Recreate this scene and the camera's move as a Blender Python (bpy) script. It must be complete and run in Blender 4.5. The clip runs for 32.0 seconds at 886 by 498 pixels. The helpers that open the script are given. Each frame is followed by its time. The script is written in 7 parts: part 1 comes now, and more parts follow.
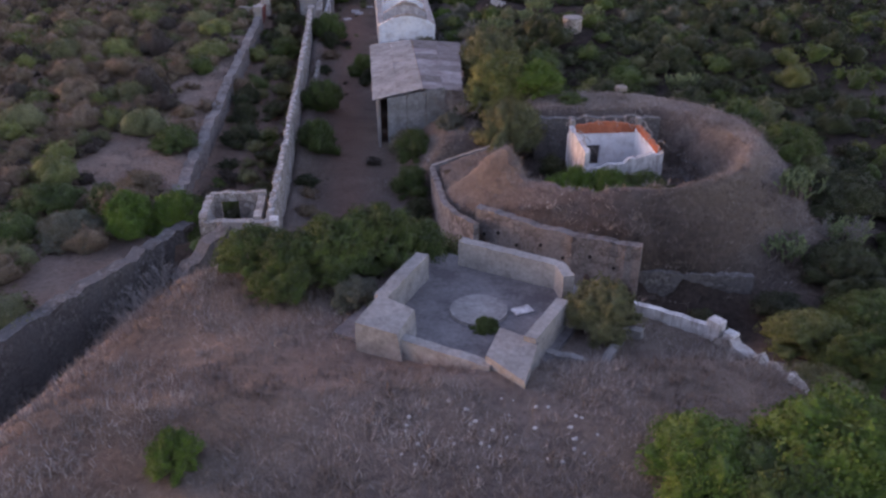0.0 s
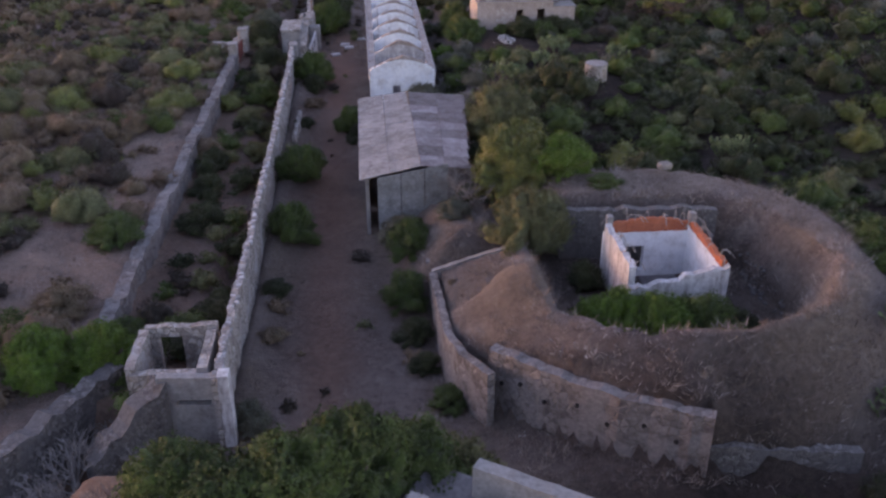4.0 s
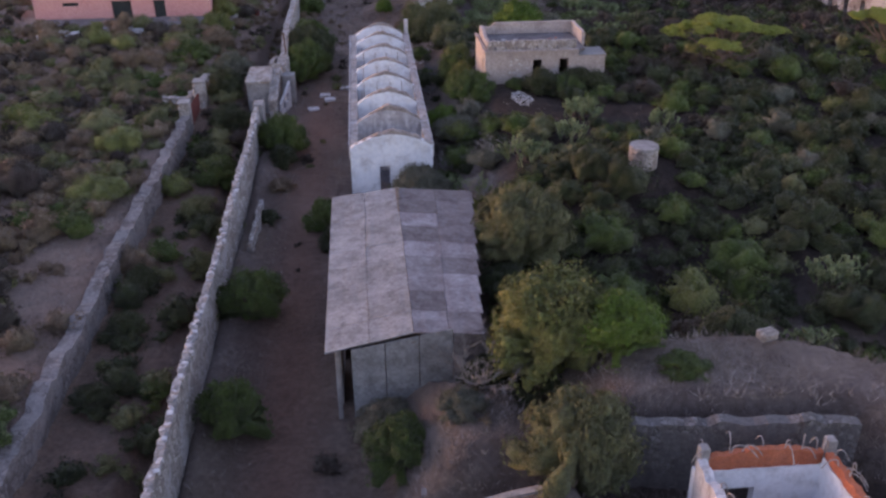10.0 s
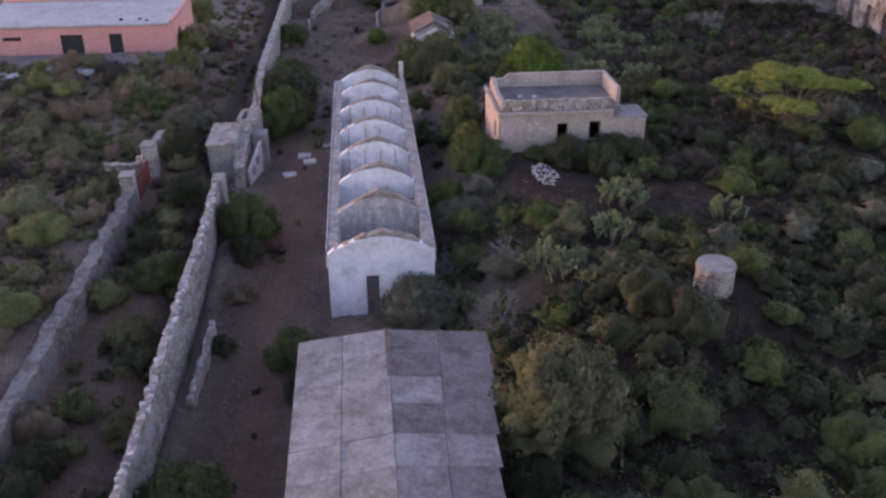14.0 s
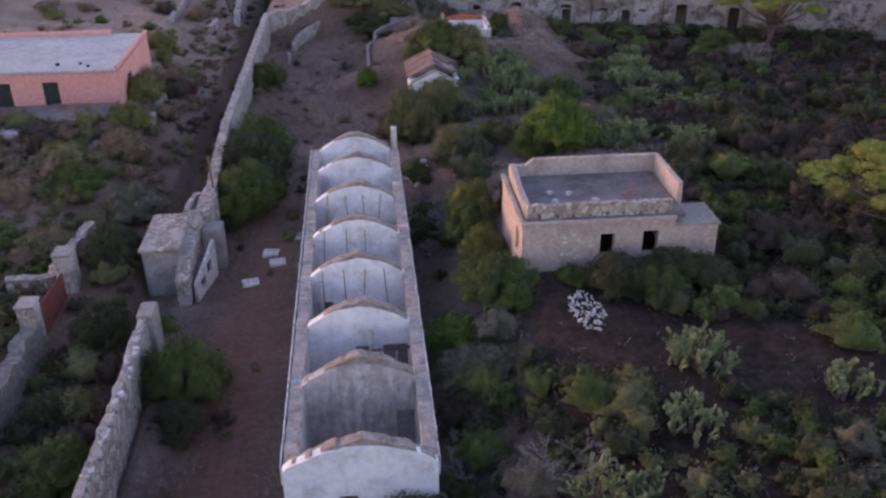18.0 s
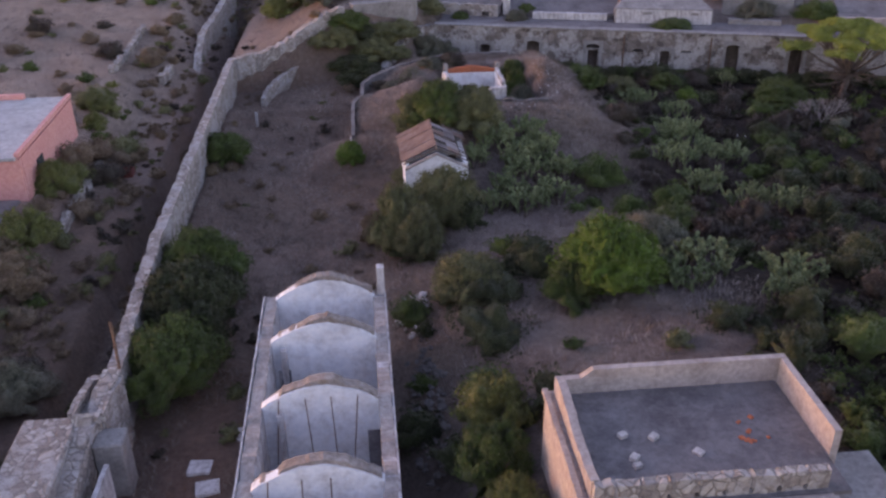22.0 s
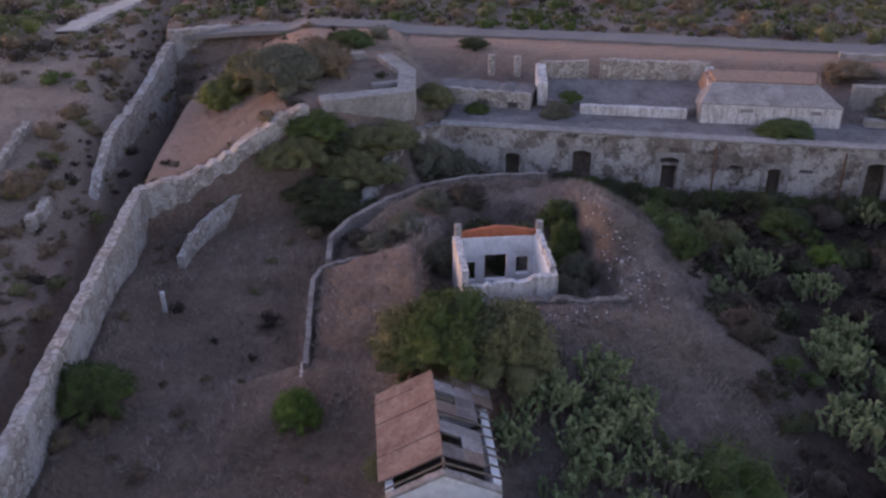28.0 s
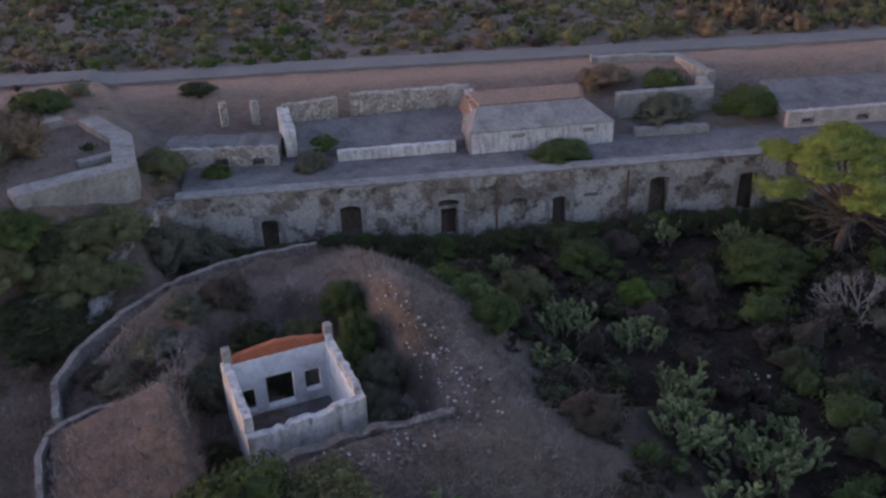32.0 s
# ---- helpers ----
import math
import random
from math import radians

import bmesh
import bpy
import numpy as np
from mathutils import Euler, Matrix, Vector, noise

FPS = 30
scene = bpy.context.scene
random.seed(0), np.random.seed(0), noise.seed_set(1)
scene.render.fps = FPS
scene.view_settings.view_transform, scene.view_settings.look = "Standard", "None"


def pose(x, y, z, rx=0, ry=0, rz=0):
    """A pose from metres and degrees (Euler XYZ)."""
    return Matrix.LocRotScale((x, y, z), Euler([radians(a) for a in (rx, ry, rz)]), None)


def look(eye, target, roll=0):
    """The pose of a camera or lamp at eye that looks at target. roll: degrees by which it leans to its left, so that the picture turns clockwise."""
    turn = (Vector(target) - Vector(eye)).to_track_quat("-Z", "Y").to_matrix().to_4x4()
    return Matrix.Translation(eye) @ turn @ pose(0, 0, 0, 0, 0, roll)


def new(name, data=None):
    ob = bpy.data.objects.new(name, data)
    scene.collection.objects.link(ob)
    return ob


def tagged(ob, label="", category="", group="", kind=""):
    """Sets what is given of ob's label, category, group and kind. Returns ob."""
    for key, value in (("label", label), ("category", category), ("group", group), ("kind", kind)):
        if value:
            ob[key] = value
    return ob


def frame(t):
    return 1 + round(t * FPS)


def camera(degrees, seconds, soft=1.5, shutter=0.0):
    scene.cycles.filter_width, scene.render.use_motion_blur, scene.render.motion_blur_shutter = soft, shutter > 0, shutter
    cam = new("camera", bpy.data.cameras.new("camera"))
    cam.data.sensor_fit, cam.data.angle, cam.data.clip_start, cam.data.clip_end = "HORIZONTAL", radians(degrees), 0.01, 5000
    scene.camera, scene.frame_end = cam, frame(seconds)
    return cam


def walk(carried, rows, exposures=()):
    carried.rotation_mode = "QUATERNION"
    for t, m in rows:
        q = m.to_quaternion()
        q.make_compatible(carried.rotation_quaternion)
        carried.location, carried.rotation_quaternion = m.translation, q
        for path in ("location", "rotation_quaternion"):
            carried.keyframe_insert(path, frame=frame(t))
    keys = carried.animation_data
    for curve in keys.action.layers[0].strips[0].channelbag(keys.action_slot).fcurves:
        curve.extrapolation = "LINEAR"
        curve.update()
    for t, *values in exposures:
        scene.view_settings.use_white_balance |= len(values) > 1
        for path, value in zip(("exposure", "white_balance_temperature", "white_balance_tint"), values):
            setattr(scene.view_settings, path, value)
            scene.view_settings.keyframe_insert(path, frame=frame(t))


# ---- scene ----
cam = camera(53.1, 32.0, soft=2.5)
ROWS = [
    (0, -1.302, -1.991, 23.936, 62.630, -0.026, -4.931),
    (0.5, -1.184, 0.111, 23.991, 62.652, -0.040, -4.977),
    (1, -1.053, 2.167, 24.056, 62.676, -0.069, -4.993),
    (1.5, -0.914, 4.155, 24.127, 62.693, -0.099, -4.990),
    (2, -0.773, 6.050, 24.201, 62.699, -0.124, -4.982),
    (2.5, -0.636, 7.831, 24.270, 62.696, -0.146, -4.977),
    (3, -0.505, 9.482, 24.329, 62.688, -0.171, -4.976),
    (3.5, -0.383, 10.998, 24.373, 62.684, -0.202, -4.976),
    (4, -0.267, 12.424, 24.400, 62.685, -0.227, -4.974),
    (4.5, -0.160, 13.813, 24.407, 62.691, -0.238, -4.975),
    (6.5, 0.176, 19.052, 24.244, 62.732, -0.167, -5.079),
    (7, 0.299, 20.581, 24.224, 62.730, -0.164, -5.100),
    (7.5, 0.440, 22.204, 24.214, 62.722, -0.163, -5.114),
    (8, 0.603, 23.929, 24.226, 62.709, -0.179, -5.113),
    (8.5, 0.777, 25.742, 24.269, 62.691, -0.223, -5.096),
    (9, 0.952, 27.624, 24.333, 62.669, -0.278, -5.074),
    (9.5, 1.118, 29.560, 24.399, 62.646, -0.327, -5.061),
    (10, 1.269, 31.534, 24.447, 62.629, -0.362, -5.067),
    (10.5, 1.408, 33.526, 24.465, 62.624, -0.386, -5.088),
    (11, 1.542, 35.514, 24.464, 62.626, -0.406, -5.113),
    (11.5, 1.675, 37.479, 24.462, 62.628, -0.413, -5.134),
    (12, 1.806, 39.415, 24.467, 62.627, -0.396, -5.155),
    (12.5, 1.931, 41.334, 24.472, 62.629, -0.358, -5.181),
    (13, 2.055, 43.255, 24.467, 62.637, -0.320, -5.209),
    (13.5, 2.188, 45.203, 24.450, 62.653, -0.309, -5.225),
    (14, 2.333, 47.181, 24.438, 62.659, -0.335, -5.223),
    (14.5, 2.483, 49.176, 24.442, 62.650, -0.373, -5.216),
    (16.5, 3.076, 57.242, 24.599, 62.471, -0.465, -5.260),
    (17, 3.269, 59.458, 24.616, 62.423, -0.490, -5.246),
    (17.5, 3.473, 61.756, 24.626, 62.374, -0.511, -5.230),
    (18, 3.664, 64.116, 24.636, 62.332, -0.518, -5.235),
    (18.5, 3.835, 66.509, 24.653, 62.302, -0.516, -5.268),
    (19, 3.998, 68.927, 24.677, 62.275, -0.513, -5.309),
    (19.5, 4.170, 71.371, 24.710, 62.240, -0.514, -5.341),
    (20, 4.358, 73.844, 24.751, 62.188, -0.525, -5.352),
    (20.5, 4.563, 76.345, 24.795, 62.123, -0.547, -5.347),
    (21, 4.773, 78.872, 24.828, 62.059, -0.571, -5.334),
    (21.5, 4.983, 81.418, 24.832, 62.014, -0.577, -5.325),
    (22, 5.196, 83.969, 24.802, 61.995, -0.557, -5.315),
    (22.5, 5.425, 86.500, 24.755, 61.999, -0.527, -5.292),
    (23, 5.681, 88.995, 24.719, 62.009, -0.511, -5.243),
    (23.5, 5.963, 91.463, 24.711, 62.011, -0.518, -5.171),
    (24, 6.249, 93.934, 24.719, 62.005, -0.535, -5.096),
    (24.5, 6.504, 96.444, 24.723, 61.994, -0.541, -5.048),
    (25, 6.709, 99.000, 24.713, 61.980, -0.529, -5.040),
    (25.5, 6.892, 101.579, 24.700, 61.959, -0.512, -5.049),
    (27.5, 7.623, 112.002, 24.644, 61.810, -0.481, -5.061),
    (28, 7.825, 114.656, 24.668, 61.741, -0.388, -5.017),
    (28.5, 8.085, 117.239, 24.715, 61.674, -0.422, -5.653),
    (29, 8.344, 119.662, 24.768, 61.610, -0.556, -7.297),
    (29.5, 8.551, 121.692, 24.799, 61.531, -0.664, -9.652),
    (30, 8.688, 123.144, 24.773, 61.463, -0.754, -12.183),
    (30.5, 8.775, 124.069, 24.706, 61.433, -0.938, -14.723),
    (31, 8.817, 124.616, 24.646, 61.421, -1.142, -17.389),
    (31.5, 8.804, 124.883, 24.600, 61.407, -1.255, -20.228),
    (32, 8.729, 124.952, 24.543, 61.377, -1.305, -23.209),
]
EXPOSURES = ((0.0, 2.36, 7800, 50), (8.0, 2.37, 7850, 51), (17.0, 2.38, 7900, 52), (25.0, 2.28, 8100, 54), (29.0, 2.09, 7700, 47), (32.0, 1.92, 7550, 40))
walk(cam, [(t, pose(x, y, z, 0, 0, yaw) @ pose(0, 0, 0, rx) @ pose(0, 0, 0, 0, 0, roll)) for t, x, y, z, rx, roll, yaw in ROWS], EXPOSURES)

# ---- world and light: dusk sky, the last warm glow from the west ----
world = bpy.data.worlds.new("dusk_sky")
scene.world = world
world.use_nodes = True
wn = world.node_tree
sky = wn.nodes.new("ShaderNodeTexSky")
sky.sky_type = "NISHITA"
sky.sun_disc = False
sky.sun_elevation = radians(5.0)
sky.sun_rotation = radians(-68.0)
sky.dust_density = 0.6
sky.ozone_density = 2.0
wn.links.new(sky.outputs["Color"], wn.nodes["Background"].inputs["Color"])
wn.nodes["Background"].inputs["Strength"].default_value = 0.15
sun_data = bpy.data.lights.new("sun", "SUN")
sun_data.energy, sun_data.angle, sun_data.color = 0.075, radians(22), (1.0, 0.56, 0.42)
sun = new("sun", sun_data)
sun.matrix_world = look((-93, 37, 22), (0, 0, 0))


# ---- materials ----
def ramp(nt, fac, stops):
    r = nt.nodes.new("ShaderNodeValToRGB")
    while len(r.color_ramp.elements) < len(stops):
        r.color_ramp.elements.new(0.5)
    for e, (p, c) in zip(r.color_ramp.elements, stops):
        e.position, e.color = p, (*c, 1)
    nt.links.new(fac, r.inputs[0])
    return r.outputs[0]


def noise_node(nt, scale, detail=6, rough=0.6, vec=None, stretch=None):
    tc = nt.nodes.new("ShaderNodeNewGeometry").outputs["Position"] if vec is None else vec
    if stretch:
        mp = nt.nodes.new("ShaderNodeMapping")
        mp.inputs["Scale"].default_value = stretch
        nt.links.new(tc, mp.inputs["Vector"])
        tc = mp.outputs[0]
    n = nt.nodes.new("ShaderNodeTexNoise")
    n.inputs["Scale"].default_value, n.inputs["Detail"].default_value, n.inputs["Roughness"].default_value = scale, detail, rough
    nt.links.new(tc, n.inputs["Vector"])
    return n.outputs[0]


def mix(nt, fac, a, b, how="MIX"):
    m = nt.nodes.new("ShaderNodeMix")
    m.data_type, m.blend_type = "RGBA", how
    for sock, v in ((m.inputs["Factor"], fac), (m.inputs["A"], a), (m.inputs["B"], b)):
        if isinstance(v, (int, float)):
            sock.default_value = v
        elif isinstance(v, tuple):
            sock.default_value = (*v, 1)
        else:
            nt.links.new(v, sock)
    return m.outputs["Result"]


def bump(nt, bsdf, height, strength, dist):
    b = nt.nodes.new("ShaderNodeBump")
    b.inputs["Strength"].default_value, b.inputs["Distance"].default_value = strength, dist
    nt.links.new(height, b.inputs["Height"])
    nt.links.new(b.outputs[0], bsdf.inputs["Normal"])


def base_mat(name, rough=0.9):
    m = bpy.data.materials.new(name)
    m.use_nodes = True
    b = m.node_tree.nodes["Principled BSDF"]
    b.inputs["Roughness"].default_value = rough
    b.inputs["Specular IOR Level"].default_value = 0.25
    return m, m.node_tree, b


def weathered(name, c1, c2, stain, big=0.35, fine=6.0, rough=0.9, relief=0.04, amount=0.55, streak=False, vary=0.0):
    """Two-scale wall or roof surface: patches of two colours, stains over them, fine grain and relief."""
    m, nt, b = base_mat(name, rough)
    col = ramp(nt, noise_node(nt, big, 8, 0.65), ((0.36, c1), (0.62, c2)))
    st = noise_node(nt, big * 2.3, 10, 0.72, stretch=(1.6, 1.6, 0.35) if streak else None)
    mask = ramp(nt, st, ((0.46, (0, 0, 0)), (0.68, (amount,) * 3)))
    col = mix(nt, mask, col, stain)
    grain = noise_node(nt, fine, 6, 0.7)
    col = mix(nt, 0.55, col, ramp(nt, grain, ((0.3, (0.3,) * 3), (0.7, (0.75,) * 3))), "OVERLAY")
    if vary:
        r = nt.nodes.new("ShaderNodeObjectInfo").outputs["Random"]
        col = mix(nt, vary, col, ramp(nt, r, ((0, (0.22, 0.20, 0.20)), (1, (0.72, 0.73, 0.76)))), "OVERLAY")
    nt.links.new(col, b.inputs["Base Color"])
    bump(nt, b, grain, 0.7, relief)
    return m


def rubble(name, c1, c2, mortar, scale=2.6, relief=0.06, plaster=None, cover=0.5):
    """Rubble masonry: cells of stone in mortar, with patches of plaster left on it."""
    m, nt, b = base_mat(name, 0.95)
    pos = nt.nodes.new("ShaderNodeNewGeometry").outputs["Position"]
    wob = nt.nodes.new("ShaderNodeVectorMath")
    wob.operation = "ADD"
    nt.links.new(pos, wob.inputs[0])
    nz = nt.nodes.new("ShaderNodeTexNoise")
    nz.inputs["Scale"].default_value = 1.4
    sc = nt.nodes.new("ShaderNodeVectorMath")
    sc.operation = "SCALE"
    sc.inputs["Scale"].default_value = 0.4
    nt.links.new(pos, nz.inputs["Vector"])
    nt.links.new(nz.outputs["Color"], sc.inputs[0])
    nt.links.new(sc.outputs[0], wob.inputs[1])
    v = nt.nodes.new("ShaderNodeTexVoronoi")
    v.inputs["Scale"].default_value = scale
    nt.links.new(wob.outputs[0], v.inputs["Vector"])
    ed = nt.nodes.new("ShaderNodeTexVoronoi")
    ed.feature = "DISTANCE_TO_EDGE"
    ed.inputs["Scale"].default_value = scale
    nt.links.new(wob.outputs[0], ed.inputs["Vector"])
    sep = nt.nodes.new("ShaderNodeSeparateColor")
    nt.links.new(v.outputs["Color"], sep.inputs[0])
    stone = ramp(nt, sep.outputs[0], ((0.0, c1), (1.0, c2)))
    joint = ramp(nt, ed.outputs["Distance"], ((0.02, (1, 1, 1)), (0.10, (0, 0, 0))))
    col = mix(nt, joint, stone, mortar)
    h = ramp(nt, ed.outputs["Distance"], ((0.0, (0, 0, 0)), (0.16, (1, 1, 1))))
    if plaster:
        pm = ramp(nt, noise_node(nt, 0.55, 9, 0.7), ((cover - 0.04, (0, 0, 0)), (cover + 0.04, (1, 1, 1))))
        col = mix(nt, pm, col, plaster)
        h = mix(nt, pm, h, (0.8, 0.8, 0.8))
    grain = noise_node(nt, 5, 8, 0.7)
    col = mix(nt, 0.6, col, ramp(nt, grain, ((0.3, (0.25,) * 3), (0.7, (0.78,) * 3))), "OVERLAY")
    nt.links.new(col, b.inputs["Base Color"])
    bump(nt, b, mix(nt, 0.25, h, grain), 0.9, relief)
    return m


def sheen(b, weight, tint):
    """Low-angle brightening: the pale nap of dry grass and fine twigs, plus haze put into the surface."""
    b.inputs["Sheen Weight"].default_value = weight
    b.inputs["Sheen Roughness"].default_value = 0.45
    b.inputs["Sheen Tint"].default_value = (*tint, 1)


def leafy(name, dark, light, third=None):
    """Foliage: colour varies from puff to puff, a little from leaf to leaf, and from plant to plant."""
    m, nt, b = base_mat(name, 0.8)
    isl = nt.nodes.new("ShaderNodeNewGeometry").outputs["Random Per Island"]
    lo = tuple(0.72 * d + 0.28 * l for d, l in zip(dark, light))
    col = ramp(nt, noise_node(nt, 2.4, 5, 0.65), ((0.34, lo), (0.66, light)))
    col = mix(nt, ramp(nt, noise_node(nt, 0.55, 4, 0.6), ((0.42, (0, 0, 0)), (0.62, (0.8,) * 3))), col, third or light)
    col = mix(nt, 0.40, col, ramp(nt, isl, ((0, (0.30,) * 3), (1, (0.70,) * 3))), "OVERLAY")
    r = nt.nodes.new("ShaderNodeObjectInfo").outputs["Random"]
    col = mix(nt, 0.5, col, ramp(nt, r, ((0, (0.42, 0.42, 0.42)), (1, (0.60, 0.60, 0.57)))), "OVERLAY")
    grain = noise_node(nt, 9, 4, 0.7)
    col = mix(nt, 0.6, col, ramp(nt, grain, ((0.34, (0.16,) * 3), (0.66, (0.80,) * 3))), "OVERLAY")
    nt.links.new(col, b.inputs["Base Color"])
    bump(nt, b, grain, 1.0, 0.16)
    b.inputs["Specular IOR Level"].default_value = 0.15
    sheen(b, 0.2, (0.75, 0.70, 0.62))
    return m


M_CONCRETE = weathered("concrete_old", (0.22, 0.21, 0.205), (0.32, 0.305, 0.298), (0.12, 0.10, 0.10), 0.5, 5)
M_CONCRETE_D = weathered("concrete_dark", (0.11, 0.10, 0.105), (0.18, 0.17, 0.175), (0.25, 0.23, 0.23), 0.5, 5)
M_LIME = weathered("limewash_old", (0.44, 0.43, 0.44), (0.60, 0.59, 0.60), (0.20, 0.165, 0.155), 0.9, 4, amount=0.9, streak=True)
M_STEEL = weathered("weathered_iron_rod", (0.30, 0.27, 0.26), (0.38, 0.35, 0.34), (0.18, 0.12, 0.10), 3, 12)
M_WHITE = weathered("white_plaster", (0.74, 0.76, 0.79), (0.84, 0.85, 0.87), (0.34, 0.30, 0.28), 0.6, 4, amount=0.55)
M_BLUEWHITE = weathered("limewash_blue_white", (0.68, 0.73, 0.79), (0.80, 0.84, 0.88), (0.38, 0.35, 0.34), 0.5, 4, amount=0.6)
M_DIRTYWALL = weathered("stained_grey_limewash", (0.26, 0.245, 0.25), (0.42, 0.41, 0.42), (0.58, 0.58, 0.60), 0.9, 4, amount=0.8, streak=True)
M_PLASTER = weathered("grey_pink_plaster", (0.37, 0.315, 0.295), (0.45, 0.385, 0.36), (0.22, 0.17, 0.15), 0.45, 5, amount=0.55)
M_PINK = weathered("pink_paint", (0.68, 0.30, 0.28), (0.72, 0.34, 0.31), (0.58, 0.27, 0.25), 0.3, 4, amount=0.3)
M_GREYROOF = weathered("grey_flat_roof", (0.36, 0.38, 0.40), (0.43, 0.45, 0.46), (0.25, 0.25, 0.26), 0.25, 3)
M_BRICK = weathered("red_brick", (0.42, 0.115, 0.06), (0.50, 0.15, 0.08), (0.28, 0.11, 0.08), 1.2, 9, relief=0.05)
M_STONE = rubble("rubble_stone", (0.24, 0.20, 0.18), (0.46, 0.42, 0.39), (0.22, 0.19, 0.17), 2.8, plaster=(0.37, 0.345, 0.335), cover=0.54)
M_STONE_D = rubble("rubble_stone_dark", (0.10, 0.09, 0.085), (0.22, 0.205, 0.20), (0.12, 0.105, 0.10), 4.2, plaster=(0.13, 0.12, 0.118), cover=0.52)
M_FACADE = rubble("fort_masonry", (0.085, 0.068, 0.06), (0.27, 0.23, 0.21), (0.19, 0.165, 0.152), 1.5, plaster=(0.37, 0.352, 0.345), cover=0.50)
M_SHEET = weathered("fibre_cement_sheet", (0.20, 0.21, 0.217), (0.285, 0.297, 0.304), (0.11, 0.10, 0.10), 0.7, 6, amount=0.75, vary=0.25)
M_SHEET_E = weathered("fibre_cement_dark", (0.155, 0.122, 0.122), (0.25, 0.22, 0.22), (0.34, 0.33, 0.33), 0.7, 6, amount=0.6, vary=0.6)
M_HEAD = weathered("bared_mortar", (0.30, 0.265, 0.25), (0.43, 0.39, 0.37), (0.18, 0.145, 0.13), 1.2, 7, relief=0.08, amount=0.7)
M_VAULTHEAD = weathered("broken_vault_mortar", (0.25, 0.205, 0.18), (0.38, 0.335, 0.31), (0.15, 0.115, 0.10), 1.6, 8, relief=0.1, amount=0.75)
M_TILE = weathered("old_roof_tiles", (0.15, 0.092, 0.078), (0.21, 0.138, 0.118), (0.31, 0.27, 0.25), 0.8, 7, amount=0.45)
M_EARTH = weathered("bare_red_earth", (0.32, 0.19, 0.145), (0.28, 0.18, 0.14), (0.24, 0.18, 0.14), 0.4, 3)
M_BANKWALL = rubble("bank_masonry", (0.13, 0.11, 0.105), (0.26, 0.235, 0.225), (0.15, 0.13, 0.125), 2.6, plaster=(0.225, 0.205, 0.20), cover=0.52)
M_ROAD = weathered("road_asphalt", (0.16, 0.15, 0.15), (0.20, 0.19, 0.19), (0.24, 0.20, 0.18), 0.3, 6)
M_WOOD = weathered("grey_timber", (0.12, 0.09, 0.07), (0.20, 0.16, 0.13), (0.07, 0.05, 0.04), 1.5, 9)
M_DARKDOOR = weathered("dark_green_door", (0.025, 0.035, 0.035), (0.04, 0.05, 0.05), (0.06, 0.05, 0.05), 1.0, 8)
M_RUST = weathered("rusted_iron", (0.12, 0.07, 0.05), (0.22, 0.13, 0.09), (0.06, 0.04, 0.04), 3, 12)
M_BARK = weathered("bark", (0.10, 0.08, 0.07), (0.18, 0.14, 0.12), (0.07, 0.05, 0.05), 2, 9)
M_DEADWOOD = weathered("bleached_twigs", (0.30, 0.28, 0.27), (0.22, 0.20, 0.19), (0.14, 0.12, 0.12), 2, 9)
M_RUBBISH = weathered("white_rubble", (0.55, 0.54, 0.53), (0.40, 0.38, 0.37), (0.25, 0.22, 0.20), 2, 9)
M_OXIDE = weathered("red_oxide_iron", (0.16, 0.045, 0.04), (0.24, 0.07, 0.055), (0.10, 0.05, 0.05), 2, 9)
M_PATH = weathered("pale_trodden_soil", (0.42, 0.37, 0.34), (0.50, 0.45, 0.42), (0.34, 0.28, 0.25), 0.5, 4)
# near-black colour for shade in interiors and holes; also dark roof debris
M_SHADE_DEBRIS = weathered("shade_and_dark_debris", (0.020, 0.018, 0.018), (0.032, 0.028, 0.028), (0.014, 0.014, 0.014), 1, 5)

LEAF = {
    "green": leafy("leaf_green", (0.012, 0.025, 0.007), (0.064, 0.112, 0.028), (0.086, 0.130, 0.032)),
    "bright": leafy("leaf_bright", (0.018, 0.055, 0.008), (0.088, 0.182, 0.024), (0.112, 0.195, 0.030)),
    "yellow": leafy("leaf_yellow_green", (0.045, 0.052, 0.016), (0.160, 0.190, 0.058), (0.185, 0.195, 0.060)),
    "olive": leafy("leaf_olive", (0.049, 0.050, 0.023), (0.140, 0.156, 0.071), (0.176, 0.172, 0.080)),
    "grey": leafy("leaf_grey_green", (0.060, 0.066, 0.046), (0.160, 0.168, 0.122), (0.156, 0.146, 0.110)),
    "dark": leafy("leaf_dark", (0.008, 0.013, 0.006), (0.041, 0.056, 0.024), (0.053, 0.068, 0.027)),
    "umber": leafy("leaf_umber_heath", (0.024, 0.017, 0.015), (0.072, 0.050, 0.044), (0.060, 0.052, 0.038)),
    "brown": leafy("leaf_brown_scrub", (0.100, 0.064, 0.046), (0.245, 0.165, 0.115), (0.225, 0.165, 0.100)),
    "pine": leafy("pine_needles", (0.085, 0.135, 0.026), (0.250, 0.330, 0.075), (0.290, 0.350, 0.078)),
    "cactus": leafy("cactus_pad", (0.050, 0.082, 0.038), (0.175, 0.235, 0.110), (0.225, 0.270, 0.135)),
}

